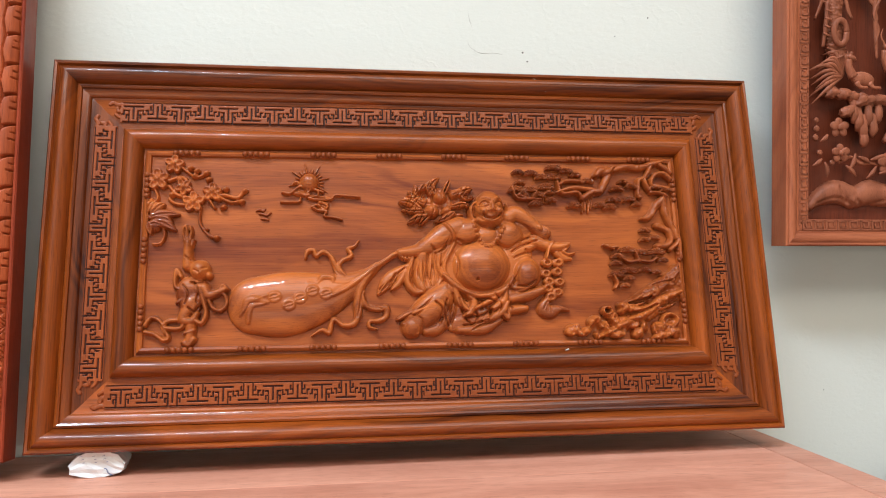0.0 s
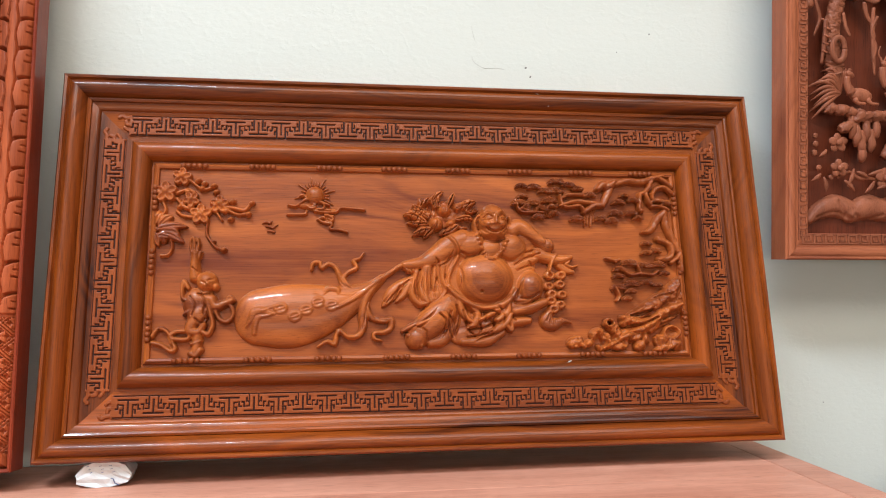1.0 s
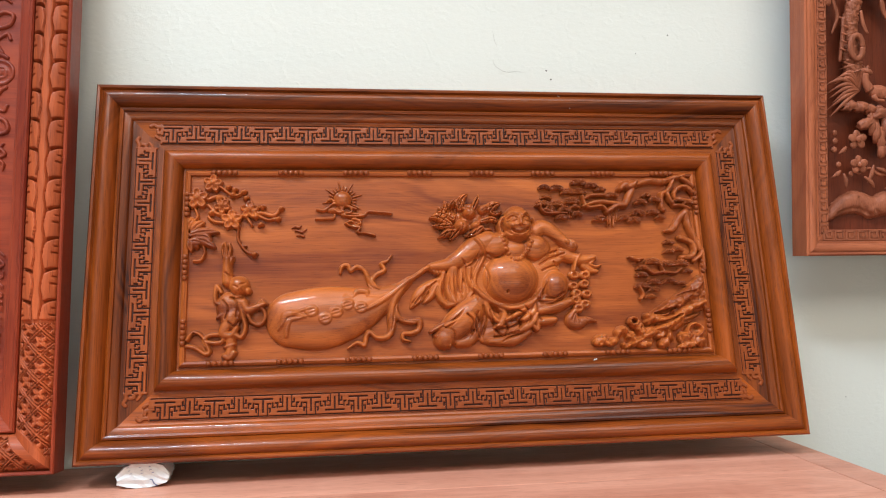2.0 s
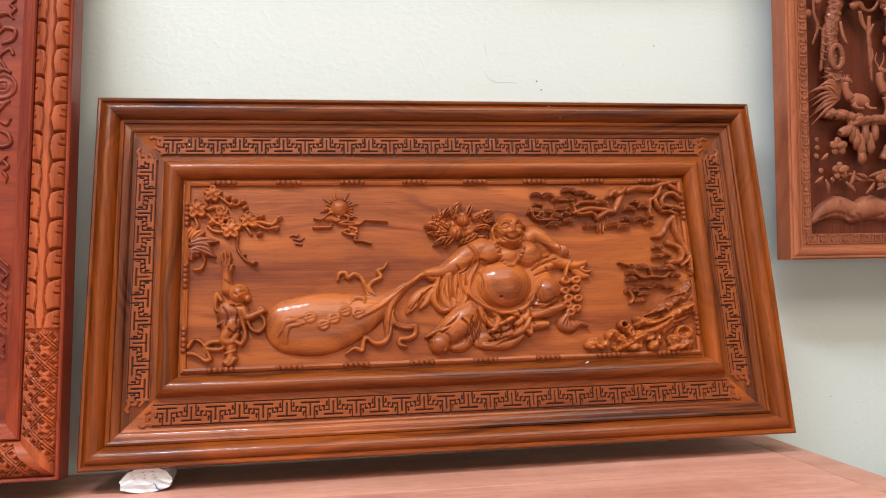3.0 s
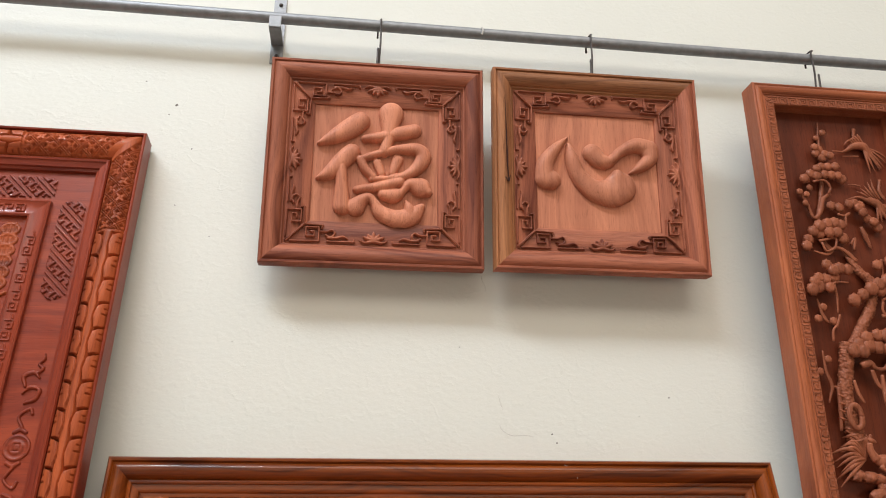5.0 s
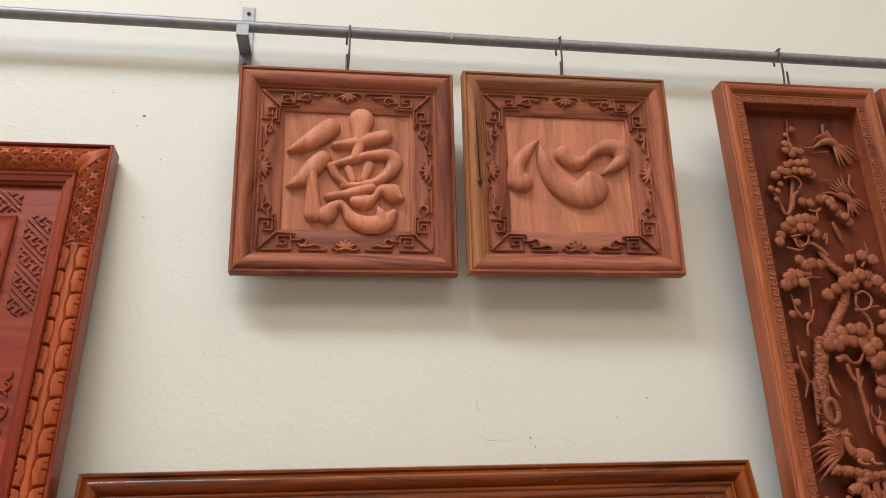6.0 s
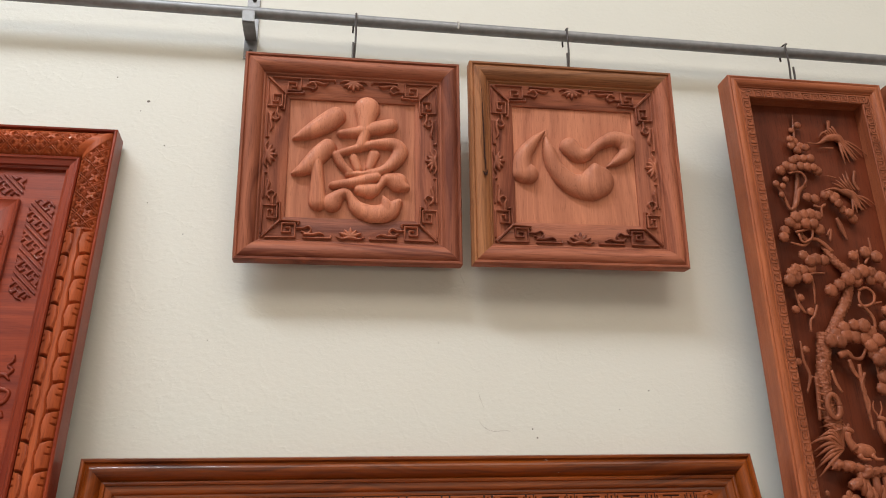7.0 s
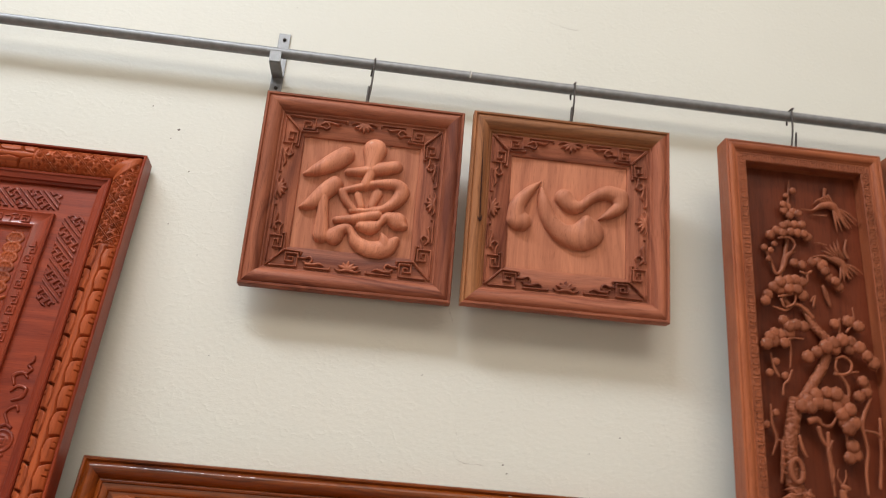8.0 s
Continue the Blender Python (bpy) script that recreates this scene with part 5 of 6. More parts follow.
def carve_rocks():
    r = Relief(0.19, 0.15, 0.475, 0.33)
    # boulder bank with split strata
    r.line([(0.4724, 0.2654), (0.4538, 0.2444), (0.4244, 0.2238), (0.3901, 0.2036), (0.3512, 0.1888), (0.3128, 0.1741)], [0.016, 0.020, 0.018, 0.016, 0.014, 0.010], 0.010)
    r.line([(0.4700, 0.2974), (0.4601, 0.2761), (0.4333, 0.2605), (0.4044, 0.2429), (0.3703, 0.2246), (0.3588, 0.2165)], [0.006, 0.016, 0.014, 0.013, 0.010, 0.008], 0.016)
    r.line([(0.4708, 0.2495), (0.4365, 0.2362), (0.4131, 0.2188), (0.3845, 0.2016), (0.3512, 0.1888), (0.3179, 0.1720)], [0.006, 0.009, 0.009, 0.008, 0.007, 0.005], 0.020)
    r.line([(0.3574, 0.2248), (0.3751, 0.2183), (0.4022, 0.2189), (0.4249, 0.2290)], [0.008, 0.008, 0.007, 0.004], 0.019)
    r.line([(0.3729, 0.2298), (0.3926, 0.2326), (0.4151, 0.2407)], [0.002, 0.004, 0.002], 0.012, 0, "cut")
    r.line([(0.3691, 0.2111), (0.3965, 0.2149), (0.4224, 0.2259)], [0.002, 0.003, 0.002], 0.010, 0, "cut")
    r.line([(0.4169, 0.2606), (0.4338, 0.2658), (0.4563, 0.2708)], [0.002, 0.003, 0.002], 0.005, 0, "cut")
    for c, a, b in (((0.2660, 0.1831), 18, 12), ((0.2868, 0.1797), 15, 9), ((0.3060, 0.1967), 15, 13), ((0.3242, 0.1841), 13, 16), ((0.3424, 0.1992), 12, 18), ((0.3501, 0.1755), 18, 9), ((0.3854, 0.1748), 12, 11), ((0.3995, 0.1879), 10, 12),
                    ((0.4260, 0.1823), 12, 15), ((0.4485, 0.1902), 20, 22), ((0.4359, 0.1718), 25, 8), ((0.4581, 0.1765), 10, 14), ((0.3313, 0.2076), 8, 6), ((0.3782, 0.1914), 12, 9)):
        r.ell(c, a * 0.00098, b * 0.00098, 0.015, 15, 0.002, power=0.4)
    for c in ((0.3063, 0.1865), (0.3352, 0.1890), (0.4051, 0.1909), (0.3182, 0.1761)):
        r.ell(c, 0.008, 0.010, 0.011, 10, 0, "cut")
    r.ell((0.4470, 0.1974), 0.012, 0.011, 0.012, 0, 0, "cut")
    for q in (((0.4470, 0.1974), 0.014), ((0.3288, 0.2159), 0.008)):
        c, s = q
        ring = [(c[0] + s * math.cos(a * 0.785), c[1] + s * 0.85 * math.sin(a * 0.785)) for a in range(8)]
        r.line(ring, 0.0028, 0.008, 0.010, closed=True)
    for line in ([(0.4289, 0.2133), (0.4458, 0.2183), (0.4627, 0.2233)], [(0.4353, 0.2237), (0.4523, 0.2297), (0.4692, 0.2337)], [(0.3151, 0.2048), (0.3203, 0.1893)], [(0.3417, 0.2043), (0.3433, 0.1838)], [(0.4166, 0.1980), (0.4201, 0.1772)], [(0.3681, 0.1988), (0.3895, 0.1974)], [(0.2770, 0.1901), (0.2812, 0.1747)]):
        r.line(line, 0.0018, 0.006, 0, "cut")
    r.rough(0.0035, 0.009).rough(0.0022, 0.004, 2)
    r.mesh("rocky_bank", FIELD, M_RELIEF, panel, "carved split rocks with hollows", lift=1.12)


carve_rocks()

# small flaws on the panel
bm = bmesh.new()
blob(bm, (0.247, 0.020, 0.143), 0.006, 0.002, 0.004, 30, 2, 0.5)
tube(bm, [(0.241, 0.019, 0.138), (0.247, 0.018, 0.146), (0.254, 0.019, 0.149)], 0.0012, 5, 0.003)
part("dust_blot", bm, M_GUM, panel, "pale crumb of plaster dust")
bm = bmesh.new()
tube(bm, [(0.212, 0.004, 0.656), (0.222, 0.003, 0.650), (0.232, 0.0035, 0.640), (0.236, 0.005, 0.630)], 0.0006, 4, 0.004)
part("scratch", bm, M_GUM, panel, "thin pale scratch")
bm = bmesh.new()
blob(bm, (0.597, 0.016, 0.21), 0.0025, 0.002, 0.0035, 0, 1, 0.4)
part("dust_blot", bm, M_GUM, panel)


# ---- square character panels ----
def corner_strip(parent, place, length, ground, material):
    """One side of the ornament band: square spirals at the ends, scrolls, and a small lotus in the middle."""
    r = Relief(-length / 2, 0.0, length / 2, 0.056, 0.0011)
    w, h = 0.0021, 0.0080
    k = length / 0.388

    def ridge(pts, wide=w, closed=False):
        for s in (-1, 1):
            q = [(s * x * k, v) for x, v in pts]
            for a, b in zip(q, q[1:]):
                r.line([a, b], wide, h, power=0.35)

    def scroll(pts, wide):
        for s in (-1, 1):
            r.line([(s * x * k, v) for x, v in pts], wide, h, 0.0008)

    ridge([(0.188, 0.004), (0.150, 0.042), (0.110, 0.040), (0.112, 0.034)])
    ridge([(0.180, 0.004), (0.118, 0.005), (0.118, 0.035), (0.146, 0.035), (0.146, 0.016), (0.128, 0.016), (0.128, 0.026), (0.137, 0.026)])
    ridge([(0.114, 0.026), (0.100, 0.026)])
    ridge([(0.100, 0.005), (0.042, 0.005), (0.042, 0.010)])
    scroll([(0.100, 0.026), (0.090, 0.030), (0.084, 0.022), (0.092, 0.014), (0.103, 0.018)], 0.0026)
    scroll([(0.098, 0.012), (0.080, 0.013), (0.066, 0.016), (0.056, 0.012)], [0.003, 0.0035, 0.003, 0.001])
    for a in (-62, -30, 0, 30, 62):
        t = radians(90 + a)
        l = 0.020 if a in (0,) else 0.017
        tip = (l * 1.5 * math.cos(t), 0.010 + l * math.sin(t))
        r.line([(0.0, 0.010), (tip[0] * 0.6, 0.010 + (tip[1] - 0.010) * 0.55), tip], [0.004, 0.0046, 0.001], h, 0.0008)
    r.line([(-0.030, 0.010), (-0.018, 0.005), (0, 0.008), (0.018, 0.005), (0.030, 0.010)], [0.001, 0.003, 0.004, 0.003, 0.001], h, 0.0008)
    ob = r.mesh("carved_corner_strip", ground, material, parent)
    ob.matrix_local = place


def square_panel(w, h, m, label, rail_mats, field_mat, carve):
    t = empty("square_panel", m, label, "carved panel", "character panels on the rail")
    prof = [(0.0, -0.034), (0.0, -0.004), (0.002, -0.001), (0.006, -0.001), (0.0075, -0.004)]
    prof += bulge(0.008, 0.040, -0.005, -0.010, 0.008)
    prof += [(0.041, -0.013), (0.044, -0.0135), (0.046, -0.017), (0.048, -0.018)]
    frame_rails(prof, w, h, None, t, -w / 2, 0, 0, "frame_rail", rail_mats)
    band = [(0.0, -0.0182), (0.002, -0.018), (0.050, -0.0205), (0.052, -0.022), (0.0525, -0.027)]
    frame_rails(band, w, h, rail_mats[0], t, -w / 2, 0, 0.0465, "ornament_band")
    bm = bmesh.new()
    box(bm, -w / 2 + 0.09, 0.0255, 0.09, w / 2 - 0.09, 0.034, h - 0.09)
    part("field_board", bm, field_mat, t)
    bm = bmesh.new()
    box(bm, -w / 2 + 0.003, 0.0275, 0.003, w / 2 - 0.003, 0.0335, h - 0.003)
    part("backing_board", bm, M_ROSE, t)
    q = 0.0475
    for place, length in ((pose(0, 0, q), w - 0.095), (pose(0, 0, h - q, 0, 180, 0), w - 0.095), (pose(-w / 2 + q, 0, h / 2, 0, 90, 0), h - 0.095), (pose(w / 2 - q, 0, h / 2, 0, -90, 0), h - 0.095)):
        corner_strip(t, place, length, -0.0195, rail_mats[0])
    carve(t, w, h, field_mat)
    return t


def carve_virtue(t, w, h, material):
    r = Relief(-0.15, 0.09, 0.15, 0.40, 0.0012)
    k = 1.52e-3

    def s(pts, ws, z=0.017):
        r.line([(u * 0.98, v * 0.98) for u, v in pts], [x * k * 0.98 for x in ws], [min(z, 0.006 + x * k * 0.9) for x in ws], 0.001, power=0.42)

    s([(-0.1277, 0.2813), (-0.0951, 0.2984), (-0.0584, 0.3228), (-0.0375, 0.3400)], [3, 11, 16, 15])
    s([(-0.1267, 0.1990), (-0.0993, 0.2140), (-0.0719, 0.2452), (-0.0538, 0.2645)], [3, 11, 14, 13])
    s([(-0.0752, 0.2252), (-0.0732, 0.1791), (-0.0712, 0.1364)], [8, 10, 13])
    s([(0.0317, 0.3618), (0.0292, 0.3297), (0.0255, 0.2952), (0.0193, 0.2705)], [19, 13, 9, 9])
    s([(-0.0258, 0.2978), (0.0167, 0.3045), (0.0544, 0.3153), (0.0849, 0.3232)], [6, 9, 11, 11])
    s([(-0.0327, 0.2476), (-0.0018, 0.2605), (0.0418, 0.2738), (0.0896, 0.2779), (0.1059, 0.2606), (0.0918, 0.2332), (0.0641, 0.2124), (0.0294, 0.2023)], [6, 6, 7, 10, 12, 10, 7, 4])
    s([(-0.0339, 0.2462), (-0.0226, 0.2251), (-0.0052, 0.2069)], [7, 7, 6])
    s([(0.0032, 0.2418), (0.0133, 0.2166)], [7, 6], 0.010)
    s([(0.0480, 0.2510), (0.0380, 0.2198)], [9, 6], 0.010)
    s([(-0.0076, 0.2015), (0.0294, 0.2050), (0.0604, 0.2150)], [5, 5, 5])
    s([(-0.0403, 0.1758), (0.0048, 0.1833), (0.0541, 0.1975)], [6, 8, 8])
    s([(-0.0410, 0.1355), (-0.0267, 0.1526), (-0.0109, 0.1581), (0.0001, 0.1453), (0.0148, 0.1248), (0.0478, 0.1123), (0.0809, 0.1193), (0.1033, 0.1417)], [14, 9, 7, 7, 11, 14, 14, 6])
    s([(0.0809, 0.1180), (0.0761, 0.1361), (0.0688, 0.1543)], [12, 8, 2])
    s([(0.0171, 0.1665), (0.0417, 0.1656), (0.0602, 0.1765), (0.0765, 0.1940), (0.1013, 0.1879)], [8, 11, 6, 8, 15])
    s([(0.1013, 0.1879), (0.1187, 0.1763)], [13, 6])
    r.mesh("carved_character", -0.0256, material, t, "raised rounded calligraphic strokes of the character 德", soften=2)


def carve_heart(t, w, h, material):
    r = Relief(-0.155, 0.09, 0.16, 0.40, 0.0012)
    k = 1.42e-3

    def s(pts, ws, z=0.018):
        r.line([(u * 0.97, v * 0.97) for u, v in pts], [x * k * 0.97 for x in ws], [min(z, 0.005 + x * k * 0.9) for x in ws], 0.001, power=0.42)

    s([(-0.0698, 0.3243), (-0.0970, 0.2965), (-0.1234, 0.2565), (-0.1255, 0.2204)], [2, 9, 14, 17])
    s([(-0.1228, 0.2205), (-0.1124, 0.2180)], [18, 17])
    s([(-0.0669, 0.3059), (-0.0599, 0.2708), (-0.0453, 0.2306), (-0.0117, 0.1981), (0.0294, 0.1934), (0.0521, 0.2078)], [4, 11, 14, 18, 24, 27])
    s([(0.0497, 0.2105), (0.0462, 0.2327), (0.0445, 0.2439)], [22, 12, 5])
    s([(-0.0115, 0.2890), (0.0061, 0.2711), (0.0305, 0.2718), (0.0571, 0.2953), (0.0945, 0.3136), (0.1269, 0.3059)], [16, 14, 9, 9, 13, 16])
    s([(0.1242, 0.3058), (0.1274, 0.2829), (0.1062, 0.2624), (0.0770, 0.2433)], [16, 13, 9, 2])
    s([(-0.0103, 0.2693), (0.0132, 0.2586), (0.0353, 0.2634)], [6, 6, 4])
    r.mesh("carved_character", -0.0256, material, t, "raised rounded calligraphic strokes of the character 心", soften=2)


virtue = square_panel(0.4704, 0.4684, pose(-0.1704, -0.0754, 1.8686, 6.15), "square rosy carved wooden panel with the raised character 德",
                      [M_ROSE] * 4, M_ROSE_Z, carve_virtue)
heart = square_panel(0.4772, 0.4714, pose(0.3241, -0.0903, 1.8678, 6.05), "square rosy-tan carved wooden panel with the raised character 心",
                     [M_ROSE, M_TAN, M_TAN, M_ROSE], M_ROSE_Z, carve_heart)


bm = bmesh.new()
tube(bm, [(-0.2135, -0.0035, 0.40), (-0.2120, -0.0035, 0.33), (-0.2105, -0.0035, 0.25), (-0.2085, -0.0030, 0.195)], [0.0004, 0.0012, 0.0016, 0.0012], 6, 0.006, 0.5)
tube(bm, [(-0.2150, -0.0035, 0.204), (-0.2085, -0.0030, 0.195), (-0.2040, -0.0025, 0.208)], [0.0008, 0.0026, 0.0006], 6, 0.003, 0.4)
part("rail_split", bm, M_DARK, heart, "dark split along the grain of the frame")


# ---- tall openwork panel hung on the rail ----
VW, VH, VD = 0.408, 1.222, 0.068
tall = empty("openwork_panel", pose(0.6885, -0.1175, 1.154, 1.9, 0.25), "tall narrow deep-carved wooden panel with pines hung on the rail", "carved panel", "tall panels on the rail")
tall.scale = (0.955, 0.73, 0.962)


def build_tall_frame():
    prof = [(0.0, -VD), (0.0, -0.003), (0.003, 0.0), (0.006, -0.001)] + bulge(0.007, 0.024, -0.002, -0.005, 0.004, 6)
    prof += [(0.0255, -0.0085), (0.028, -0.009), (0.029, -0.0115), (0.052, -0.0115), (0.0535, -0.013), (0.054, -0.058)]
    frame_rails(prof, VW, VH, M_FRAME_V, tall, 0, 0)
    bm = bmesh.new()
    box(bm, 0.045, 0.056, 0.045, VW - 0.045, VD - 0.001, VH - 0.045)
    part("field_board", bm, M_GROUND, tall, "dark reddish glossy ground board")
    # running key border
    for length, place in ((VH - 0.07, pose(0.031, 0, VH / 2, 0, 90, 0)), (VH - 0.07, pose(VW - 0.031, 0, VH / 2, 0, -90, 0)), (VW - 0.07, pose(VW / 2, 0, 0.031)), (VW - 0.07, pose(VW / 2, 0, VH - 0.031, 0, 180, 0))):
        bm = bmesh.new()
        n = round((length - 0.01) / 0.0245)
        p = (length - 0.01) / n
        g = p / 8
        for k in range(n):
            for x0, z0, x1, z1 in ((0, 0, 1, 6.5), (0, 5.5, 6.5, 6.5), (5.5, 1.5, 6.5, 6.5), (2, 1.5, 6.5, 2.5), (2, 1.5, 3, 4.5), (0, 0, 8, 0.8)):
                u = -length / 2 + 0.005 + k * p
                box(bm, u + x0 * g, 0.0095, 0.001 + z0 * g * 0.95, u + x1 * g, 0.012, 0.001 + z1 * g * 0.95)
        ob = tagged(part("key_border", bm, M_CARVE, tall, "fine raised key-pattern border"), kind="stuff")
        ob.matrix_local = place


build_tall_frame()
RNG = random.Random(11)


def stem(points, y, radii, material=None, name="branch", lumps=0.25, sides=8):
    """A carved stem through (u, v) points at depth y (one value, or one for each point)."""
    ys = [y] * len(points) if isinstance(y, (int, float)) else y
    bm = bmesh.new()
    tube(bm, [(u, d, v) for (u, v), d in zip(points, ys)], radii, sides, 0.005, lumps)
    part(name, bm, material or M_CARVE, tall, smooth=True)


def needle_ball(c, y, r):
    """A round pine tuft with a dimple and fine radial nicks."""
    bm = bmesh.new()
    blob(bm, (0, 0, 0), r, r * 0.75, r, 0, 3)
    for v in bm.verts:
        a = math.atan2(v.co.z, v.co.x)
        rho = math.hypot(v.co.x, v.co.z) / r
        v.co *= 1 + 0.09 * math.sin(a * 9) * rho - 0.22 * math.exp(-(rho / 0.28) ** 2) * (v.co.y < 0) + 0.08 * noise.noise(v.co * 160 + Vector(c).to_3d() * 50)
    ob = part("pine_tuft", bm, M_CARVE, tall, smooth=True)
    ob.location = (c[0], y, c[1])


def tufts(points, y, r):
    for k, c in enumerate(points):
        needle_ball((c[0], c[1]), y + RNG.uniform(-0.006, 0.006), r * RNG.uniform(0.9, 1.12))


def bark_trunk(points, ys, radii):
    """A trunk whose bark is cut into plates."""
    bm = bmesh.new()
    tube(bm, [(u, d, v) for (u, v), d in zip(points, ys)], radii, 26, 0.0018, 0.15, 0.20)
    part("trunk", bm, M_CARVE, tall, "gnarled trunk with plated bark", smooth=True)


# trunks and limbs
bark_trunk([(0.1873, 0.7999), (0.2057, 0.7603), (0.2301, 0.7287), (0.2161, 0.6735), (0.1807, 0.6175), (0.1574, 0.5831)], [0.045, 0.040, 0.036, 0.036, 0.036, 0.036], [0.007, 0.009, 0.011, 0.012, 0.012, 0.013])
bark_trunk([(0.1405, 0.5879), (0.1306, 0.5362), (0.1183, 0.4855), (0.1169, 0.4248), (0.1255, 0.3781)], [0.036, 0.034, 0.034, 0.034, 0.034], [0.014, 0.015, 0.015, 0.017, 0.019])
stem([(0.1542, 0.8033), (0.1342, 0.8292), (0.1293, 0.8714), (0.1464, 0.9240), (0.1581, 0.9771), (0.1663, 1.0386), (0.1717, 1.1011), (0.1767, 1.1412)], 0.046, [0.007, 0.007, 0.006, 0.006, 0.005, 0.004, 0.003, 0.0015])
stem([(0.1729, 0.9491), (0.1513, 0.9319), (0.1402, 0.9015), (0.1219, 0.8849), (0.1083, 0.9270), (0.0959, 0.9520)], 0.042, [0.004, 0.006, 0.006, 0.004, 0.004, 0.003])
stem([(0.2036, 0.7808), (0.1781, 0.8059), (0.1577, 0.8107), (0.1354, 0.7943), (0.1040, 0.8007)], 0.036, [0.006, 0.005, 0.004, 0.004, 0.002])
stem([(0.1170, 0.8245), (0.1384, 0.8297), (0.1598, 0.8349), (0.1549, 0.8104), (0.1318, 0.8009), (0.1237, 0.8210)], 0.030, 0.003)
stem([(0.1291, 0.9737), (0.1438, 0.9784), (0.1610, 0.9775), (0.1710, 0.9608), (0.1625, 0.9450)], 0.030, 0.003)
stem([(0.1764, 0.8939), (0.1931, 0.8900), (0.2080, 0.8975), (0.1959, 0.8904), (0.1934, 0.8642)], 0.030, [0.003, 0.003, 0.003, 0.003, 0.002])
stem([(0.0962, 0.7014), (0.1221, 0.7175), (0.1433, 0.7265), (0.1708, 0.7266)], 0.030, [0.002, 0.003, 0.003, 0.002])
stem([(0.1370, 0.7326), (0.1376, 0.6923), (0.1330, 0.6547)], 0.032, [0.003, 0.003, 0.0015])
stem([(0.0897, 0.6874), (0.0944, 0.6614), (0.0973, 0.6459), (0.1070, 0.6337), (0.0931, 0.6612)], 0.034, [0.002, 0.003, 0.003, 0.003, 0.002])
stem([(0.1115, 0.5915), (0.1164, 0.6178), (0.1280, 0.6280), (0.1382, 0.6525)], 0.034, 0.003)
stem([(0.0793, 0.5693), (0.0798, 0.5253), (0.0876, 0.4925), (0.0745, 0.4572)], 0.030, [0.002, 0.0035, 0.004, 0.002])
stem([(0.0876, 0.4925), (0.1054, 0.4868), (0.1094, 0.4724)], 0.030, 0.003)
stem([(0.2421, 0.6868), (0.2635, 0.6943), (0.2797, 0.6799), (0.2732, 0.6593), (0.2490, 0.6503), (0.2398, 0.6653), (0.2446, 0.6844)], 0.026, 0.0032)
stem([(0.2490, 0.6503), (0.2610, 0.6358), (0.2679, 0.6130), (0.2573, 0.5798)], 0.028, [0.004, 0.004, 0.004, 0.002])
stem([(0.2356, 0.6517), (0.2545, 0.6509), (0.2772, 0.6584), (0.2967, 0.6617)], 0.028, [0.004, 0.004, 0.003, 0.002])
stem([(0.1596, 0.5364), (0.1801, 0.5433), (0.1922, 0.5319), (0.2120, 0.5312), (0.2274, 0.5515)], 0.020, [0.009, 0.008, 0.005, 0.004, 0.003])
stem([(0.1826, 0.5285), (0.1892, 0.5017), (0.2067, 0.4811), (0.2053, 0.5057)], 0.022, [0.005, 0.005, 0.004, 0.003])
stem([(0.2040, 0.5180), (0.2014, 0.4806), (0.2028, 0.4442), (0.2042, 0.4084), (0.2062, 0.3790)], 0.020, [0.004, 0.005, 0.005, 0.004, 0.0025])
stem([(0.2113, 0.5000), (0.1975, 0.4681), (0.2074, 0.4386), (0.2016, 0.4082)], 0.017, [0.003, 0.003, 0.003, 0.002])
stem([(0.1371, 0.5057), (0.1435, 0.4755), (0.1522, 0.4580)], 0.024, 0.004)
stem([(0.0978, 0.4898), (0.0943, 0.4468), (0.0878, 0.3985)], 0.022, [0.005, 0.005, 0.003])
for p in ((0.0963, 0.4713), (0.0950, 0.4554), (0.0937, 0.4395), (0.0911, 0.4237)):
    stem([(p[0] - 0.004, p[1] + 0.002), (p[0] + 0.009, p[1] - 0.003)], 0.018, [0.002, 0.003], sides=6)
stem([(0.3210, 0.6051), (0.3033, 0.5713), (0.2926, 0.5386), (0.2998, 0.4894), (0.2909, 0.4398), (0.2898, 0.3895)], 0.034, [0.004, 0.005, 0.005, 0.004, 0.004, 0.003])
stem([(0.2940, 0.5287), (0.3244, 0.5265), (0.3398, 0.5116)], 0.034, [0.004, 0.004, 0.003])
stem([(0.3384, 0.5618), (0.3316, 0.4799), (0.3192, 0.4062)], 0.036, 0.004)
stem([(0.2522, 0.5349), (0.2513, 0.5036), (0.2517, 0.4729)], 0.030, 0.003)
stem([(0.2670, 0.7875), (0.2624, 0.7456), (0.2538, 0.7311)], 0.036, 0.003)
stem([(0.3030, 0.8193), (0.3016, 0.7842), (0.2800, 0.7543)], 0.036, [0.0015, 0.003, 0.003])
stem([(0.2378, 0.8691), (0.2448, 0.8413), (0.2531, 0.8140)], 0.044, [0.004, 0.006, 0.002])
stem([(0.2007, 0.8224), (0.2134, 0.8379), (0.2064, 0.8089)], 0.040, 0.003)

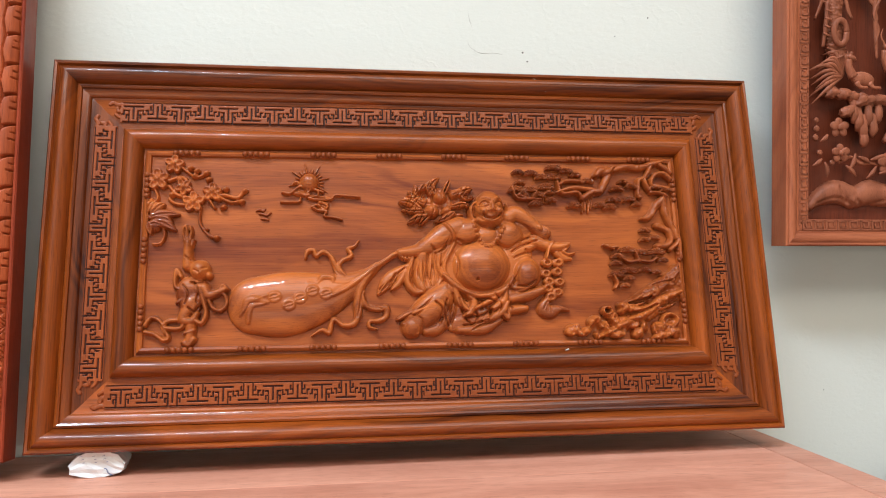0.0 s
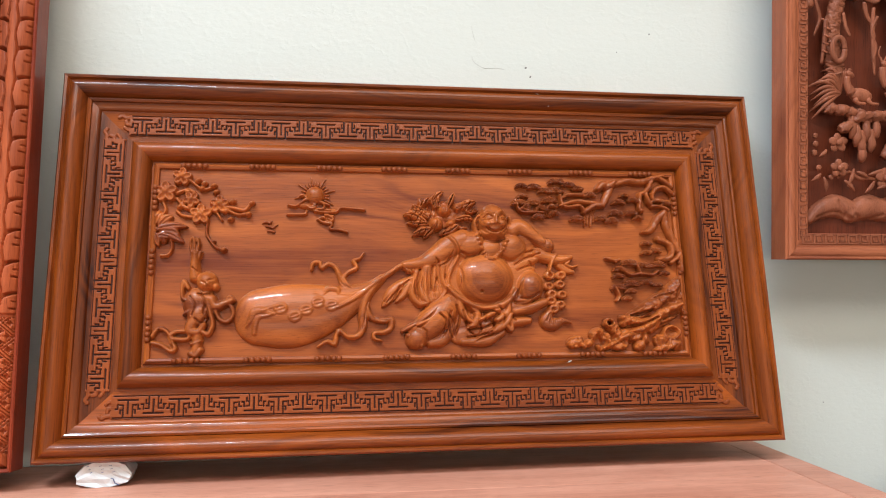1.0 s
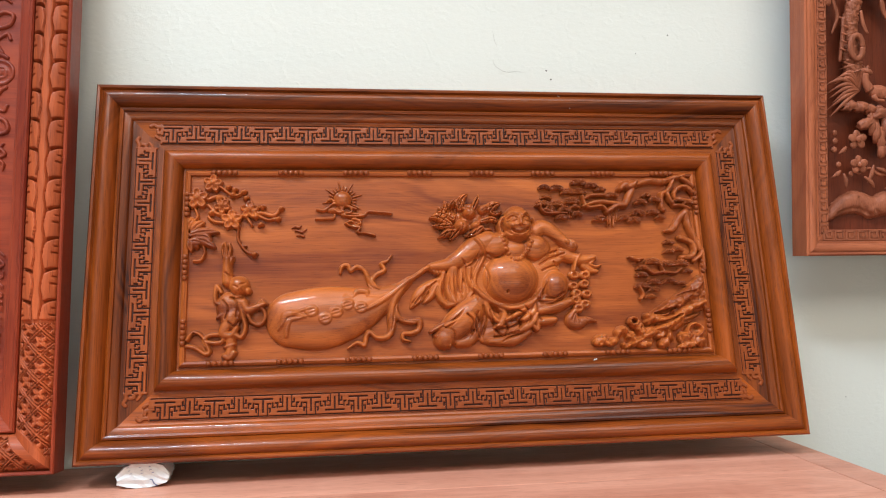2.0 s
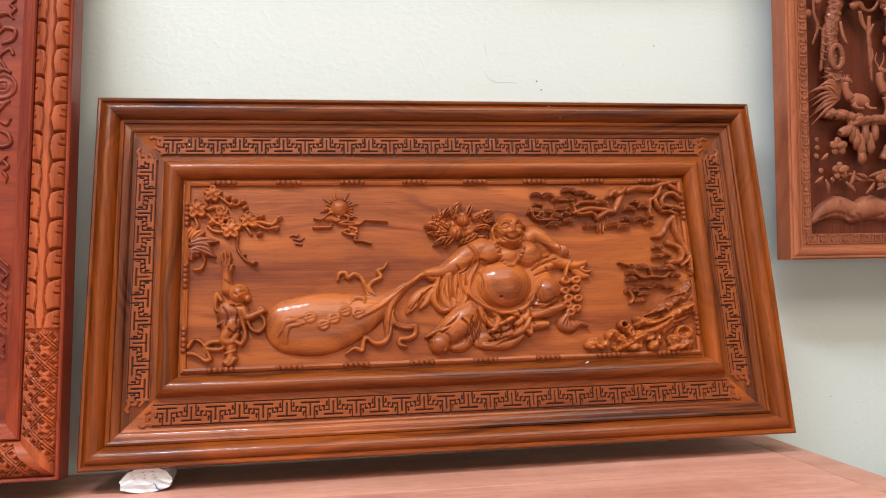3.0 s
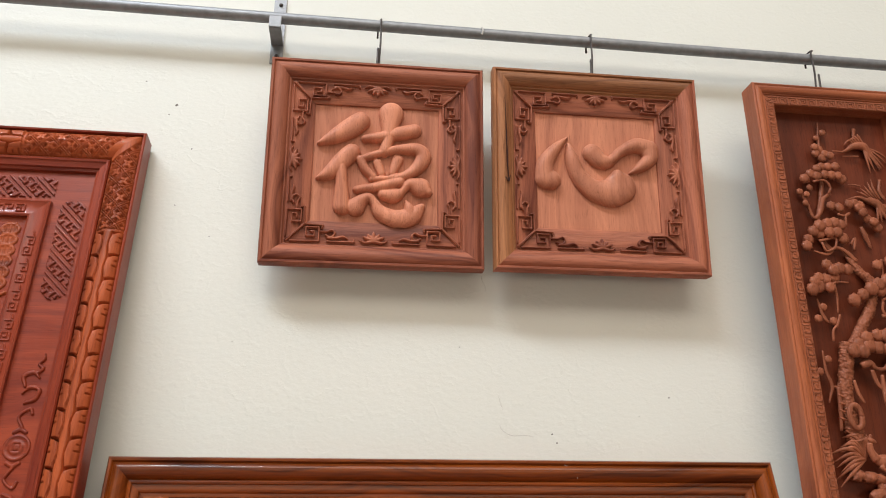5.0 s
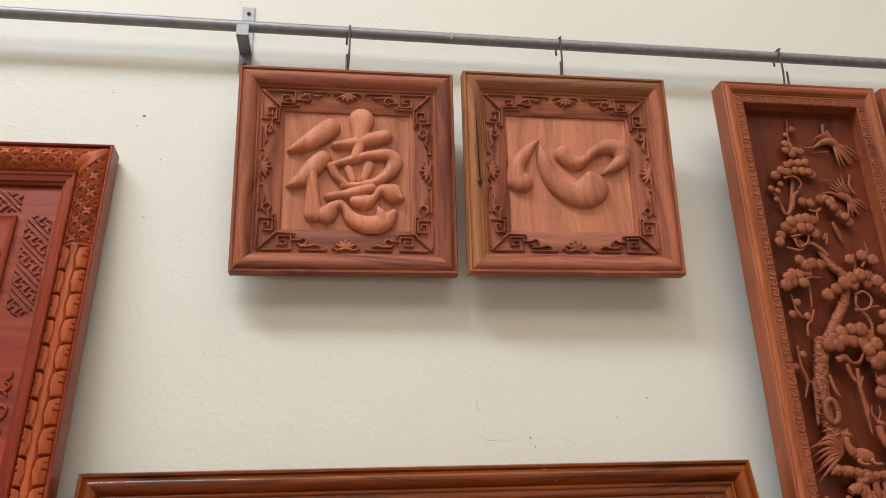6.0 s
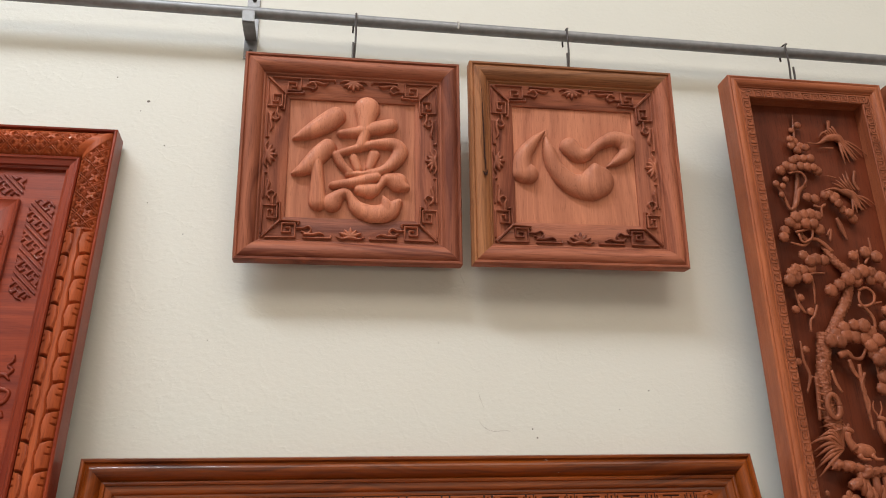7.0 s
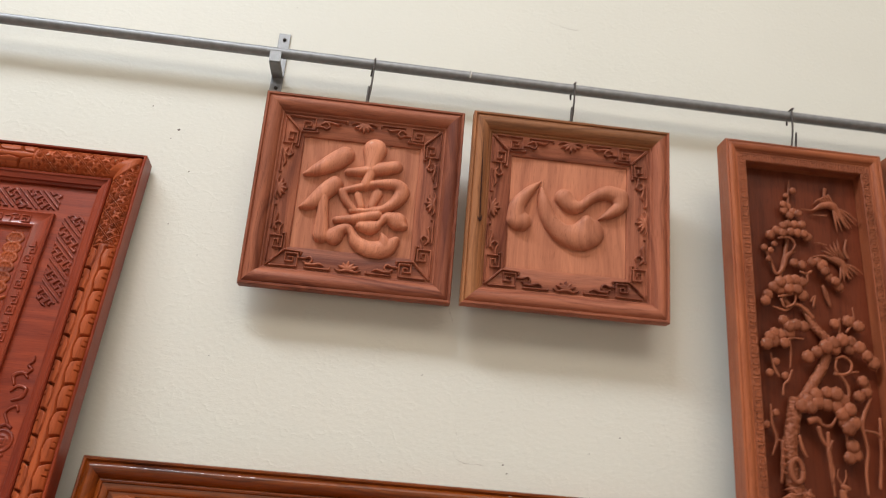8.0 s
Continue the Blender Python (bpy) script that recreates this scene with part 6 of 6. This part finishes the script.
# tufts of needles
B = 0.0135
tufts([(0.1529, 1.0523), (0.1658, 1.0662), (0.1762, 1.0520), (0.1875, 1.0473), (0.1666, 1.0417), (0.1513, 1.0675)], 0.038, B * 0.75)
tufts([(0.1814, 1.1102), (0.1655, 1.0972)], 0.044, B * 0.6)
tufts([(0.1127, 0.9837), (0.1280, 0.9961), (0.1434, 1.0085), (0.1586, 1.0163), (0.1730, 1.0150), (0.1904, 1.0156), (0.1419, 0.9902), (0.1626, 0.9957), (0.1798, 0.9947), (0.1971, 0.9937), (0.2081, 0.9875)], 0.032, B * 0.82)
tufts([(0.0957, 0.9490), (0.1094, 0.9418), (0.1020, 0.9189), (0.1223, 0.9610)], 0.036, B * 0.6)
tufts([(0.1671, 0.9161), (0.1867, 0.9125), (0.2073, 0.9193), (0.2279, 0.9260), (0.2418, 0.9217), (0.2397, 0.9011), (0.2526, 0.8880), (0.2628, 0.8776), (0.2758, 0.8661), (0.2308, 0.9117)], 0.032, B * 0.85)
tufts([(0.0825, 0.8096), (0.0922, 0.8275), (0.1077, 0.8476), (0.1228, 0.8606), (0.1429, 0.8657), (0.1600, 0.8691), (0.1766, 0.8652), (0.1243, 0.8451), (0.1441, 0.8473), (0.1637, 0.8466), (0.1794, 0.8342)], 0.028, B)
tufts([(0.0776, 0.7062), (0.0872, 0.7247), (0.1017, 0.7357), (0.1234, 0.7668), (0.1360, 0.7530), (0.1531, 0.7589), (0.1722, 0.7568), (0.1179, 0.7334), (0.0973, 0.7150), (0.1216, 0.7121), (0.1376, 0.7395)], 0.028, B)
tufts([(0.2514, 0.7720), (0.2889, 0.7829), (0.3099, 0.7712)], 0.034, B)
tufts([(0.1765, 0.6855), (0.1968, 0.6983), (0.2173, 0.7111), (0.2377, 0.7227), (0.2608, 0.7318), (0.2827, 0.7300), (0.3006, 0.7169), (0.3150, 0.6995), (0.3325, 0.6852), (0.2418, 0.7096), (0.2794, 0.7134)], 0.022, B * 1.1)
tufts([(0.3022, 0.6398), (0.3103, 0.6171), (0.2899, 0.6047), (0.3095, 0.6326)], 0.030, B * 1.05)
tufts([(0.1468, 0.5693), (0.1641, 0.5837), (0.1842, 0.5985), (0.2063, 0.6045), (0.2276, 0.6026), (0.2451, 0.5901), (0.2563, 0.5707), (0.2664, 0.5425), (0.2515, 0.5286), (0.1652, 0.5672), (0.1853, 0.5819), (0.2063, 0.5788), (0.2302, 0.5772), (0.2389, 0.5589), (0.2453, 0.5443)], 0.016, B * 1.1)
tufts([(0.2631, 0.4923), (0.2716, 0.4746), (0.2549, 0.4670)], 0.030, B * 1.1)
tufts([(0.1018, 0.6687), (0.0821, 0.6404), (0.1235, 0.6380), (0.0924, 0.5515), (0.0693, 0.5243)], 0.034, B * 0.65)


def hollow_knot():
    bm = bmesh.new()
    c = (0.1210, 0.4275)
    pts = [(c[0] + 0.014 * math.cos(a * 0.7854), 0.012, c[1] + 0.024 * math.sin(a * 0.7854)) for a in range(9)]
    tube(bm, pts, 0.006, 8, 0.004, 0.3)
    part("knot_hole", bm, M_CARVE, tall, "swollen rim of a trunk hollow", smooth=True)


hollow_knot()


def crane(points, tail, y):
    """A plain carved bird shape: body, neck, wing and trailing legs."""
    bm = bmesh.new()
    tube(bm, [(u, y, v) for u, v in points], [0.0015, 0.003, 0.009, 0.011, 0.006, 0.002], 8, 0.004, 0.2)
    tube(bm, [(u, y, v) for u, v in tail], [0.0022, 0.0018, 0.0008], 6, 0.004)
    p, q = points[3], points[5]
    for k in range(6):
        f = (k - 2.5) * 0.010
        tube(bm, [(p[0], y, p[1]), ((p[0] + q[0]) / 2 + f * 0.7, y - 0.004, (p[1] + q[1]) / 2 + f * 0.5), (q[0] + f * 1.3, y - 0.002, q[1] + f * 0.6)], [0.003, 0.0034, 0.0008], 5, 0.005)
    p, q = points[2], points[1]
    for k in range(5):
        f = k * 0.007
        tube(bm, [(p[0] + f, y - 0.003, p[1] + 0.004), ((p[0] + q[0]) / 2 + f, y - 0.008, p[1] + 0.012 + f * 0.5), (q[0] + f * 1.5, y - 0.004, q[1] + 0.014 + f * 1.2)], [0.0026, 0.0030, 0.0007], 5, 0.005)
    part("crane_figure", bm, M_CARVE, tall, "plain carved bird shape", smooth=True)


crane([(0.2022, 1.0645), (0.2316, 1.0650), (0.2582, 1.0806), (0.2849, 1.0808), (0.3000, 1.0578), (0.3226, 1.0238)], [(0.2672, 1.0539), (0.2451, 1.0527), (0.2259, 1.0519)], 0.044)
crane([(0.2117, 0.9359), (0.2443, 0.9456), (0.2723, 0.9384), (0.2915, 0.9303), (0.3016, 0.9051), (0.3144, 0.8920)], [(0.2588, 0.9740), (0.2418, 0.9780), (0.2274, 0.9778)], 0.046)
stem([(0.2707, 1.1292), (0.2667, 1.1051), (0.2735, 1.0856)], 0.046, [0.005, 0.004, 0.004])
stem([(0.3120, 0.9952), (0.3041, 0.9643), (0.3132, 0.9431)], 0.046, [0.003, 0.004, 0.004])


def grass_spray():
    c = (0.1365, 0.3425)
    for k in range(15):
        a = radians(70 + k * 10.5)
        l = RNG.uniform(0.055, 0.085)
        bm = bmesh.new()
        tip = (c[0] + l * math.cos(a), RNG.uniform(0.030, 0.046), c[1] + l * math.sin(a) * 0.9 - 0.012)
        mid = (c[0] + l * 0.55 * math.cos(a), 0.020, c[1] + l * 0.62 * math.sin(a) + 0.006)
        tube(bm, [(c[0], 0.034, c[1]), mid, tip], [0.003, 0.0042, 0.0008], 6, 0.005)
        part("leaf_blade", bm, M_CARVE, tall, smooth=True)


grass_spray()


def deer(c, s, turn, lying):
    """A plain carved deer shape in one mesh."""
    bm = bmesh.new()
    x, z, y = c[0], c[1], 0.020
    f = turn
    blob(bm, (x, y, z), 0.026 * s, 0.012 * s, 0.015 * s, 8 * f, 3)
    tube(bm, [(x - f * 0.020 * s, y, z + 0.004 * s), (x - f * 0.030 * s, y, z + 0.022 * s), (x - f * 0.030 * s, y, z + 0.038 * s)], [0.011 * s, 0.008 * s, 0.007 * s], 8, 0.004)
    blob(bm, (x - f * 0.025 * s, y - 0.002, z + 0.042 * s), 0.011 * s, 0.007 * s, 0.006 * s, 25 * f, 2)
    tube(bm, [(x - f * 0.032 * s, y, z + 0.046 * s), (x - f * 0.034 * s, y, z + 0.056 * s)], [0.003 * s, 0.001 * s], 6, 0.004)
    if lying:
        for d in (-0.015, 0.014):
            tube(bm, [(x + d * s, y - 0.004, z - 0.008 * s), (x + (d + 0.006) * s, y - 0.008, z - 0.017 * s), (x + (d + 0.022) * s, y - 0.008, z - 0.018 * s)], [0.007 * s, 0.004 * s, 0.003 * s], 7, 0.004)
    else:
        for d in (-0.020, -0.013, 0.014, 0.021):
            tube(bm, [(x + d * s, y, z - 0.006 * s), (x + (d + 0.003) * s, y, z - 0.024 * s), (x + (d - 0.002) * s, y, z - 0.045 * s)], [0.007 * s, 0.004 * s, 0.003 * s], 7, 0.004)
        for d in (-1, 1):
            tube(bm, [(x - f * 0.030 * s, y, z + 0.046 * s), (x - f * 0.030 * s + d * 0.010, y, z + 0.062 * s), (x - f * 0.028 * s + d * 0.008, y, z + 0.076 * s)], [0.002, 0.002, 0.001], 6, 0.004)
    part("deer_figure", bm, M_CARVE, tall, "plain carved deer shape", smooth=True)


deer((0.1742, 0.3366), 1.0, 1, True)
deer((0.2598, 0.3525), 1.15, 1, False)


def rocks():
    for a, b, n in (((0.1108, 0.3087), (0.1752, 0.2992), 4), ((0.1749, 0.2929), (0.2684, 0.2998), 6), ((0.1442, 0.2716), (0.1442, 0.2716), 1)):
        for k in range(n):
            t = k / max(n - 1, 1)
            bm = bmesh.new()
            blob(bm, (a[0] + (b[0] - a[0]) * t, 0.026 + RNG.uniform(-0.004, 0.004), a[1] + (b[1] - a[1]) * t), 0.018, 0.014, 0.011, RNG.uniform(-30, 30), 3, 0.5)
            part("ledge_rock", bm, M_CARVE, tall, smooth=True)
    for c, l in (((0.1574, 0.2642), 0.03), ((0.1676, 0.2493), 0.034), ((0.1778, 0.2344), 0.030), ((0.1898, 0.2593), 0.034), ((0.1997, 0.2369), 0.030), ((0.2118, 0.2644), 0.028), ((0.1795, 0.2120), 0.020)):
        bm = bmesh.new()
        tube(bm, [(c[0], 0.028, c[1] + l), (c[0] + 0.001, 0.022, c[1]), (c[0], 0.028, c[1] - l * 0.5)], [0.008, 0.0095, 0.005], 7, 0.006, 0.35)
        part("stalactite_rock", bm, M_CARVE, tall, smooth=True)
    for pts, r in (([(0.2299, 0.2095), (0.2479, 0.2432), (0.2730, 0.2809)], 0.011), ([(0.2419, 0.2019), (0.2623, 0.2269), (0.2829, 0.2558)], 0.009)):
        stem(pts, 0.022, r, None, "fallen_log", 0.2, 10)


rocks()


def bloom(c, y, r):
    bm = bmesh.new()
    blob(bm, (c[0], y - 0.004, c[1]), r * 0.35, 0.006, r * 0.35, 0, 2)
    heart_ob = part("bloom", bm, M_CARVE, tall, "carved peony flower", smooth=True)
    for k in range(5):
        a = radians(20 + k * 72)
        bm = bmesh.new()
        blob(bm, (c[0] + 0.55 * r * math.cos(a), y + (0.003 if k % 2 else 0), c[1] + 0.5 * r * math.sin(a)), r * 0.55, 0.004, r * 0.45, -math.degrees(a), 2)
        part("petal", bm, M_CARVE, heart_ob, smooth=True)


bloom((0.1280, 0.2393), 0.026, 0.020)
bloom((0.1298, 0.1873), 0.024, 0.019)
bloom((0.2348, 0.1683), 0.024, 0.022)
tufts([(0.0830, 0.2541), (0.0823, 0.2368), (0.0775, 0.2183), (0.0856, 0.1875), (0.1156, 0.1689)], 0.034, 0.0062)
for a, b in (((0.0891, 0.1751), (0.0685, 0.1605)), ((0.0955, 0.1690), (0.1009, 0.1381)), ((0.1635, 0.1872), (0.1484, 0.1501)), ((0.1700, 0.1810), (0.1966, 0.1685)), ((0.2100, 0.1622), (0.1884, 0.1375)), ((0.1969, 0.1747), (0.2316, 0.1870)), ((0.1019, 0.2244), (0.0852, 0.2096)), ((0.1422, 0.1625), (0.1655, 0.1401)), ((0.2161, 0.1472), (0.2509, 0.1595))):
    stem([a, ((a[0] + b[0]) / 2 + 0.003, (a[1] + b[1]) / 2), b], 0.026, [0.002, 0.005, 0.001], None, "leaf_blade", 0.1, 6)
stem([(0.1290, 0.1688), (0.1565, 0.1810), (0.1763, 0.1686), (0.2034, 0.1684), (0.2304, 0.1621)], 0.032, [0.003, 0.003, 0.004, 0.003, 0.003])


def mound():
    r = Relief(0.05, 0.03, VW - 0.05, 0.20, 0.002)
    r.line([(0.0691, 0.0796), (0.0993, 0.1013), (0.1332, 0.1108), (0.1666, 0.1030)], [0.010, 0.018, 0.024, 0.022], 0.022)
    r.line([(0.1662, 0.0944), (0.2076, 0.1100), (0.2484, 0.1046), (0.3041, 0.1178), (0.3871, 0.1045)], [0.018, 0.026, 0.024, 0.030, 0.020], 0.024)
    r.line([(0.0854, 0.0867), (0.1260, 0.0985), (0.1658, 0.0857)], 0.003, 0.005, 0, "cut")
    r.line([(0.1730, 0.0943), (0.1927, 0.0817), (0.2342, 0.0936)], 0.003, 0.006, 0, "cut")
    r.line([(0.1376, 0.1194), (0.1527, 0.0945), (0.1655, 0.0783)], 0.004, 0.006, 0, "cut")
    r.mesh("mound", -0.056, M_CARVE, tall, "smooth carved hillock", soften=3)


mound()
copy_thing(tall, pose(0.6885 + 0.409, -0.1175, 1.154, 1.9, 0.25))


# ---- tall red panel leaning on the wall ----
LW, LH = 0.83, 1.349
left = empty("tall_carved_panel", pose(-0.665 - LW, -0.195, 0.822, -5.93), "tall red-brown carved wooden panel with leaf-scale border, leaning", "carved panel")


def carved_rail(name, length, place, first):
    """A half-round rail carved with flower diamonds at its ends and paired leaf scales between."""
    i0, i1 = 0.006, 0.066
    na, ns = int(length / 0.0012), 56
    s = np.linspace(0, 1, ns + 1)[None, :]
    inset = i0 + (i1 - i0) * s
    a = np.linspace(-1, 1, na + 1)[:, None] * (length / 2 - inset)
    end = length / 2 - np.abs(a) - inset
    base = -0.010 + 0.019 * np.sin(np.pi * np.clip(s, 0.0, 1.0)) ** 0.75 - 0.006 * s
    # flower diamonds
    p, q = (length / 2 - np.abs(a)) / 0.042, s * 0.060 / 0.040
    f1, f2 = (p + q) % 1, (p - q) % 1
    e1, e2 = np.minimum(f1, 1 - f1), np.minimum(f2, 1 - f2)
    e = np.minimum(e1, e2)
    x, y = f1 - 0.5, f2 - 0.5
    rad, ang = np.hypot(x, y), np.arctan2(y, x)
    petal = rad < 0.10 + 0.24 * np.abs(np.cos(2 * ang)) ** 0.7
    diamond = np.where(e < 0.045, 0.0, np.where(e < 0.10, -0.0075, np.where(e < 0.165, -0.0003, np.where(petal, -0.0006 - 0.0015 * (rad < 0.06), -0.0080))))
    # paired scales
    m = np.abs(s - 0.5) * 2
    t = (a / 0.0515 - 0.30 * m ** 1.4 - 0.08 * np.sin(3.0 * m)) % 1
    wob = 0.25 + 0.055 * np.sin(t * 6.283 + 0.8)
    scale = 0.0016 * np.sin(np.pi * np.clip(t, 0, 1)) ** 0.5 + 0.0012 * np.sin(np.pi * np.clip((m - 0.25) / 0.75, 0, 1))
    gap = 0.17 * np.clip(1.1 - 0.75 * m, 0.3, 1)
    scale = np.where(t < gap, -0.0110 * np.sin(np.pi * np.clip(t / gap, 0, 1)) ** 0.4, scale)
    scale = np.where(np.abs(m - wob) < 0.05, -0.0085, scale)
    scale = np.where((np.abs(t - 0.58 + 0.25 * (m - 0.7)) < 0.026) & (m > 0.66) & (m < 0.93), -0.0055, scale)
    scale = np.where((np.abs(t - 0.80 + 0.25 * (m - 0.7)) < 0.020) & (m > 0.74) & (m < 0.90), -0.0040, scale)
    scale = np.where(m < wob - 0.05, 0.0022 * np.sqrt(np.clip(1 - (m / 0.24) ** 2, 0, 1)) - 0.0015, scale)
    body = np.where(length / 2 - np.abs(a) < 0.243, diamond, scale)
    body = np.where(np.abs(length / 2 - np.abs(a) - 0.243) < 0.003, -0.003, body)
    # plain leaf over the mitre
    body = np.where(end < 0.010 + 0.010 * np.sin(np.pi * s), 0.0012, body)
    hgt = base + np.where((s < 0.04) | (s > 0.96), -0.002, body)
    verts = np.stack([a + 0 * s, -hgt + 0 * a, inset + 0 * a], -1).reshape(-1, 3)
    idx = np.arange((na + 1) * (ns + 1)).reshape(na + 1, ns + 1)
    f = np.stack([idx[:-1, :-1], idx[1:, :-1], idx[1:, 1:], idx[:-1, 1:]], -1).reshape(-1, 4)
    ob = mesh_object(name, verts.tolist(), f.tolist(), M_REDCARVE, left, True)
    ob.matrix_local = place


def build_left():
    lip = [(0.0, -0.048), (0.0, -0.002), (0.002, 0.0), (0.0055, -0.001), (0.0062, -0.014)]
    frame_rails(lip, LW, LH, M_RED, left, 0, 0, 0, "outer_lip")
    carved_rail("carved_rail", LW, pose(LW / 2, 0, 0), False)
    carved_rail("carved_rail", LW, pose(LW / 2, 0, LH, 0, 180, 0), False)
    carved_rail("carved_rail", LH, pose(0, 0, LH / 2, 0, 90, 0), False)
    carved_rail("carved_rail", LH, pose(LW, 0, LH / 2, 0, -90, 0), False)
    inner = [(0.0, -0.020), (0.0005, -0.0125), (0.003, -0.010), (0.007, -0.011), (0.009, -0.014), (0.014, -0.0155), (0.020, -0.017), (0.022, -0.021), (0.027, -0.023), (0.028, -0.032)]
    frame_rails(inner, LW, LH, M_RED, left, 0, 0, 0.066, "inner_moulding")
    bm = bmesh.new()
    box(bm, 0.08, 0.030, 0.08, LW - 0.08, 0.04, LH - 0.08)
    part("field_board", bm, M_RED, left)
    bm = bmesh.new()
    box(bm, 0.003, 0.038, 0.003, LW - 0.003, 0.048, LH - 0.003)
    part("backing_board", bm, M_DEEP, left)
    # inner key-pattern frame
    frm = [(0.0, -0.031), (0.0, -0.021), (0.003, -0.019), (0.007, -0.021), (0.030, -0.021), (0.034, -0.019), (0.038, -0.021), (0.038, -0.031)]
    frame_rails(frm, LW, LH - 0.0, M_RED, left, 0, 0, 0.168, "key_frame")
    for length, place in ((LH - 0.43, pose(LW - 0.187, 0, LH / 2, 0, -90, 0)), (LH - 0.43, pose(0.187, 0, LH / 2, 0, 90, 0)),
                                (LW - 0.43, pose(LW / 2, 0, LH - 0.187, 0, 180, 0)), (LW - 0.43, pose(LW / 2, 0, 0.187))):
        r = Relief(-length / 2 - 0.03, -0.011, length / 2 + 0.03, 0.013, 0.0012)
        k = -length / 2
        while k < length / 2 - 0.05:
            for line in ([(0, -0.007), (0, 0.009), (0.016, 0.009), (0.016, -0.001), (0.007, -0.001), (0.007, 0.004)],
                         [(0.040, 0.009), (0.040, -0.007), (0.024, -0.007), (0.024, 0.003), (0.033, 0.003), (0.033, -0.002)], [(0.0, -0.007), (0.016, -0.007)], [(0.044, -0.004), (0.052, -0.002)]):
                q = [(k + x, v) for x, v in line]
                for a, b in zip(q, q[1:]):
                    r.line([a, b], 0.0016, 0.0035, power=0.3)
            k += 0.060
        ob = r.mesh("key_band", -0.0212, M_RED, left)
        ob.matrix_local = place


build_left()


def lattice_patch(u0, v0, u1, v1, notch):
    """A raised patch of slanting bars and hooked keys with a scalloped foot."""
    r = Relief(u0, v0, u1, v1, 0.0012)
    g = 0.0046
    d1 = (r.u[None, :] - u0 + r.v[:, None] - v0) / (g * 1.414)
    d2 = (r.u[None, :] - u0 - r.v[:, None] + v0) / (g * 1.414)
    tile = np.array([[c == "1" for c in row] for row in ("111111", "000000", "111111", "000000", "111101", "100101", "101111", "101000")])
    solid = tile[np.floor(d1).astype(int) % 8, np.floor(d2).astype(int) % 6]
    uc = (r.u[None, :] - (u0 + u1) / 2) / ((u1 - u0) / 2)
    vv = r.v[:, None]
    edge = (vv > v0 + notch * (0.35 + 0.65 * np.abs(uc) ** 1.3)) & (vv < v1 - notch * 0.8 * np.abs(uc) ** 4) & (np.abs(uc) < 0.97)
    r.h = np.where(solid & edge, 0.0040, 0.0)
    r.mesh("lattice_patch", -0.0302, M_RED, left, "raised slanting key lattice", soften=0)


lattice_patch(LW - 0.150, 0.955, LW - 0.100, 1.185, 0.020)
lattice_patch(0.100, 0.955, 0.150, 1.185, 0.020)
lattice_patch(LW - 0.150, 0.180, LW - 0.100, 0.372, 0.020)
lattice_patch(0.100, 0.180, 0.150, 0.372, 0.020)
lattice_patch(LW - 0.33, LH - 0.160, LW - 0.165, LH - 0.108, 0.006)
lattice_patch(0.165, LH - 0.160, 0.33, LH - 0.108, 0.006)
lattice_patch(LW - 0.33, 0.108, LW - 0.165, 0.160, 0.006)
lattice_patch(0.165, 0.108, 0.33, 0.160, 0.006)


def side_scroll(mid):
    """A coin medallion between curling sprigs."""
    r = Relief(mid - 0.03, 0.50, mid + 0.03, 0.87, 0.0012)
    v = 0.678
    r.ell((mid, v), 0.024, 0.024, 0.004, power=0.2)
    r.ell((mid, v), 0.019, 0.019, 0.0025, 0, 0, "cut", 0.2)
    r.ell((mid, v), 0.013, 0.013, 0.0025, 0, 0, "on", 0.2)
    for a, b in (((-0.004, 0.006), (0.004, 0.006)), ((-0.004, -0.006), (0.004, -0.006)), ((-0.005, 0.006), (-0.005, -0.006)), ((0.005, 0.006), (0.005, -0.006))):
        r.line([(mid + a[0], v + a[1]), (mid + b[0], v + b[1])], 0.0012, 0.003, 0, "cut")
    for s in (-1, 1):
        def c(*q):
            return [(mid + x, v + s * y) for x, y in q]
        r.line(c((-0.010, 0.027), (0, 0.032), (0.010, 0.027)), 0.004, 0.004)
        r.line(c((0.002, 0.035), (-0.008, 0.055), (0.008, 0.070), (0.014, 0.060)), 0.0032, 0.0045)
        r.line(c((-0.004, 0.080), (0.012, 0.088), (0.016, 0.105), (0.0, 0.110), (-0.012, 0.098)), [0.003, 0.0045, 0.004, 0.004, 0.002], 0.005)
        r.line(c((-0.010, 0.112), (-0.016, 0.130), (0.0, 0.138), (0.012, 0.128)), [0.003, 0.0045, 0.0045, 0.002], 0.005)
        r.line(c((0.006, 0.135), (0.014, 0.146), (0.006, 0.154), (0.013, 0.164), (0.012, 0.176)), [0.003, 0.004, 0.003, 0.003, 0.001], 0.005)
    r.mesh("scroll_ornament", -0.0302, M_RED, left, "carved coin medallion between curling sprigs")


side_scroll(LW - 0.124)
side_scroll(0.124)


def coin_chain(x):
    r = Relief(x - 0.03, 0.95, x + 0.03, 1.14, 0.0012)
    for k in range(6):
        c = (x, 1.115 - k * 0.024)
        r.ell(c, 0.020, 0.016, 0.004, power=0.2)
        r.ell(c, 0.014, 0.010, 0.003, 0, 0, "cut", 0.2)
    for d in (-0.009, 0.0, 0.009):
        r.line([(x + d, 1.13), (x + d, 0.985)], 0.0016, 0.003, 0.001)
    r.line([(x - 0.022, 0.975), (x, 0.965), (x + 0.022, 0.975)], 0.004, 0.005)
    r.mesh("coin_chain", -0.0302, M_REDCARVE, left, "carved chain of overlapping coins")


coin_chain(LW - 0.235)
coin_chain(0.235)

bpy.context.view_layer.update()
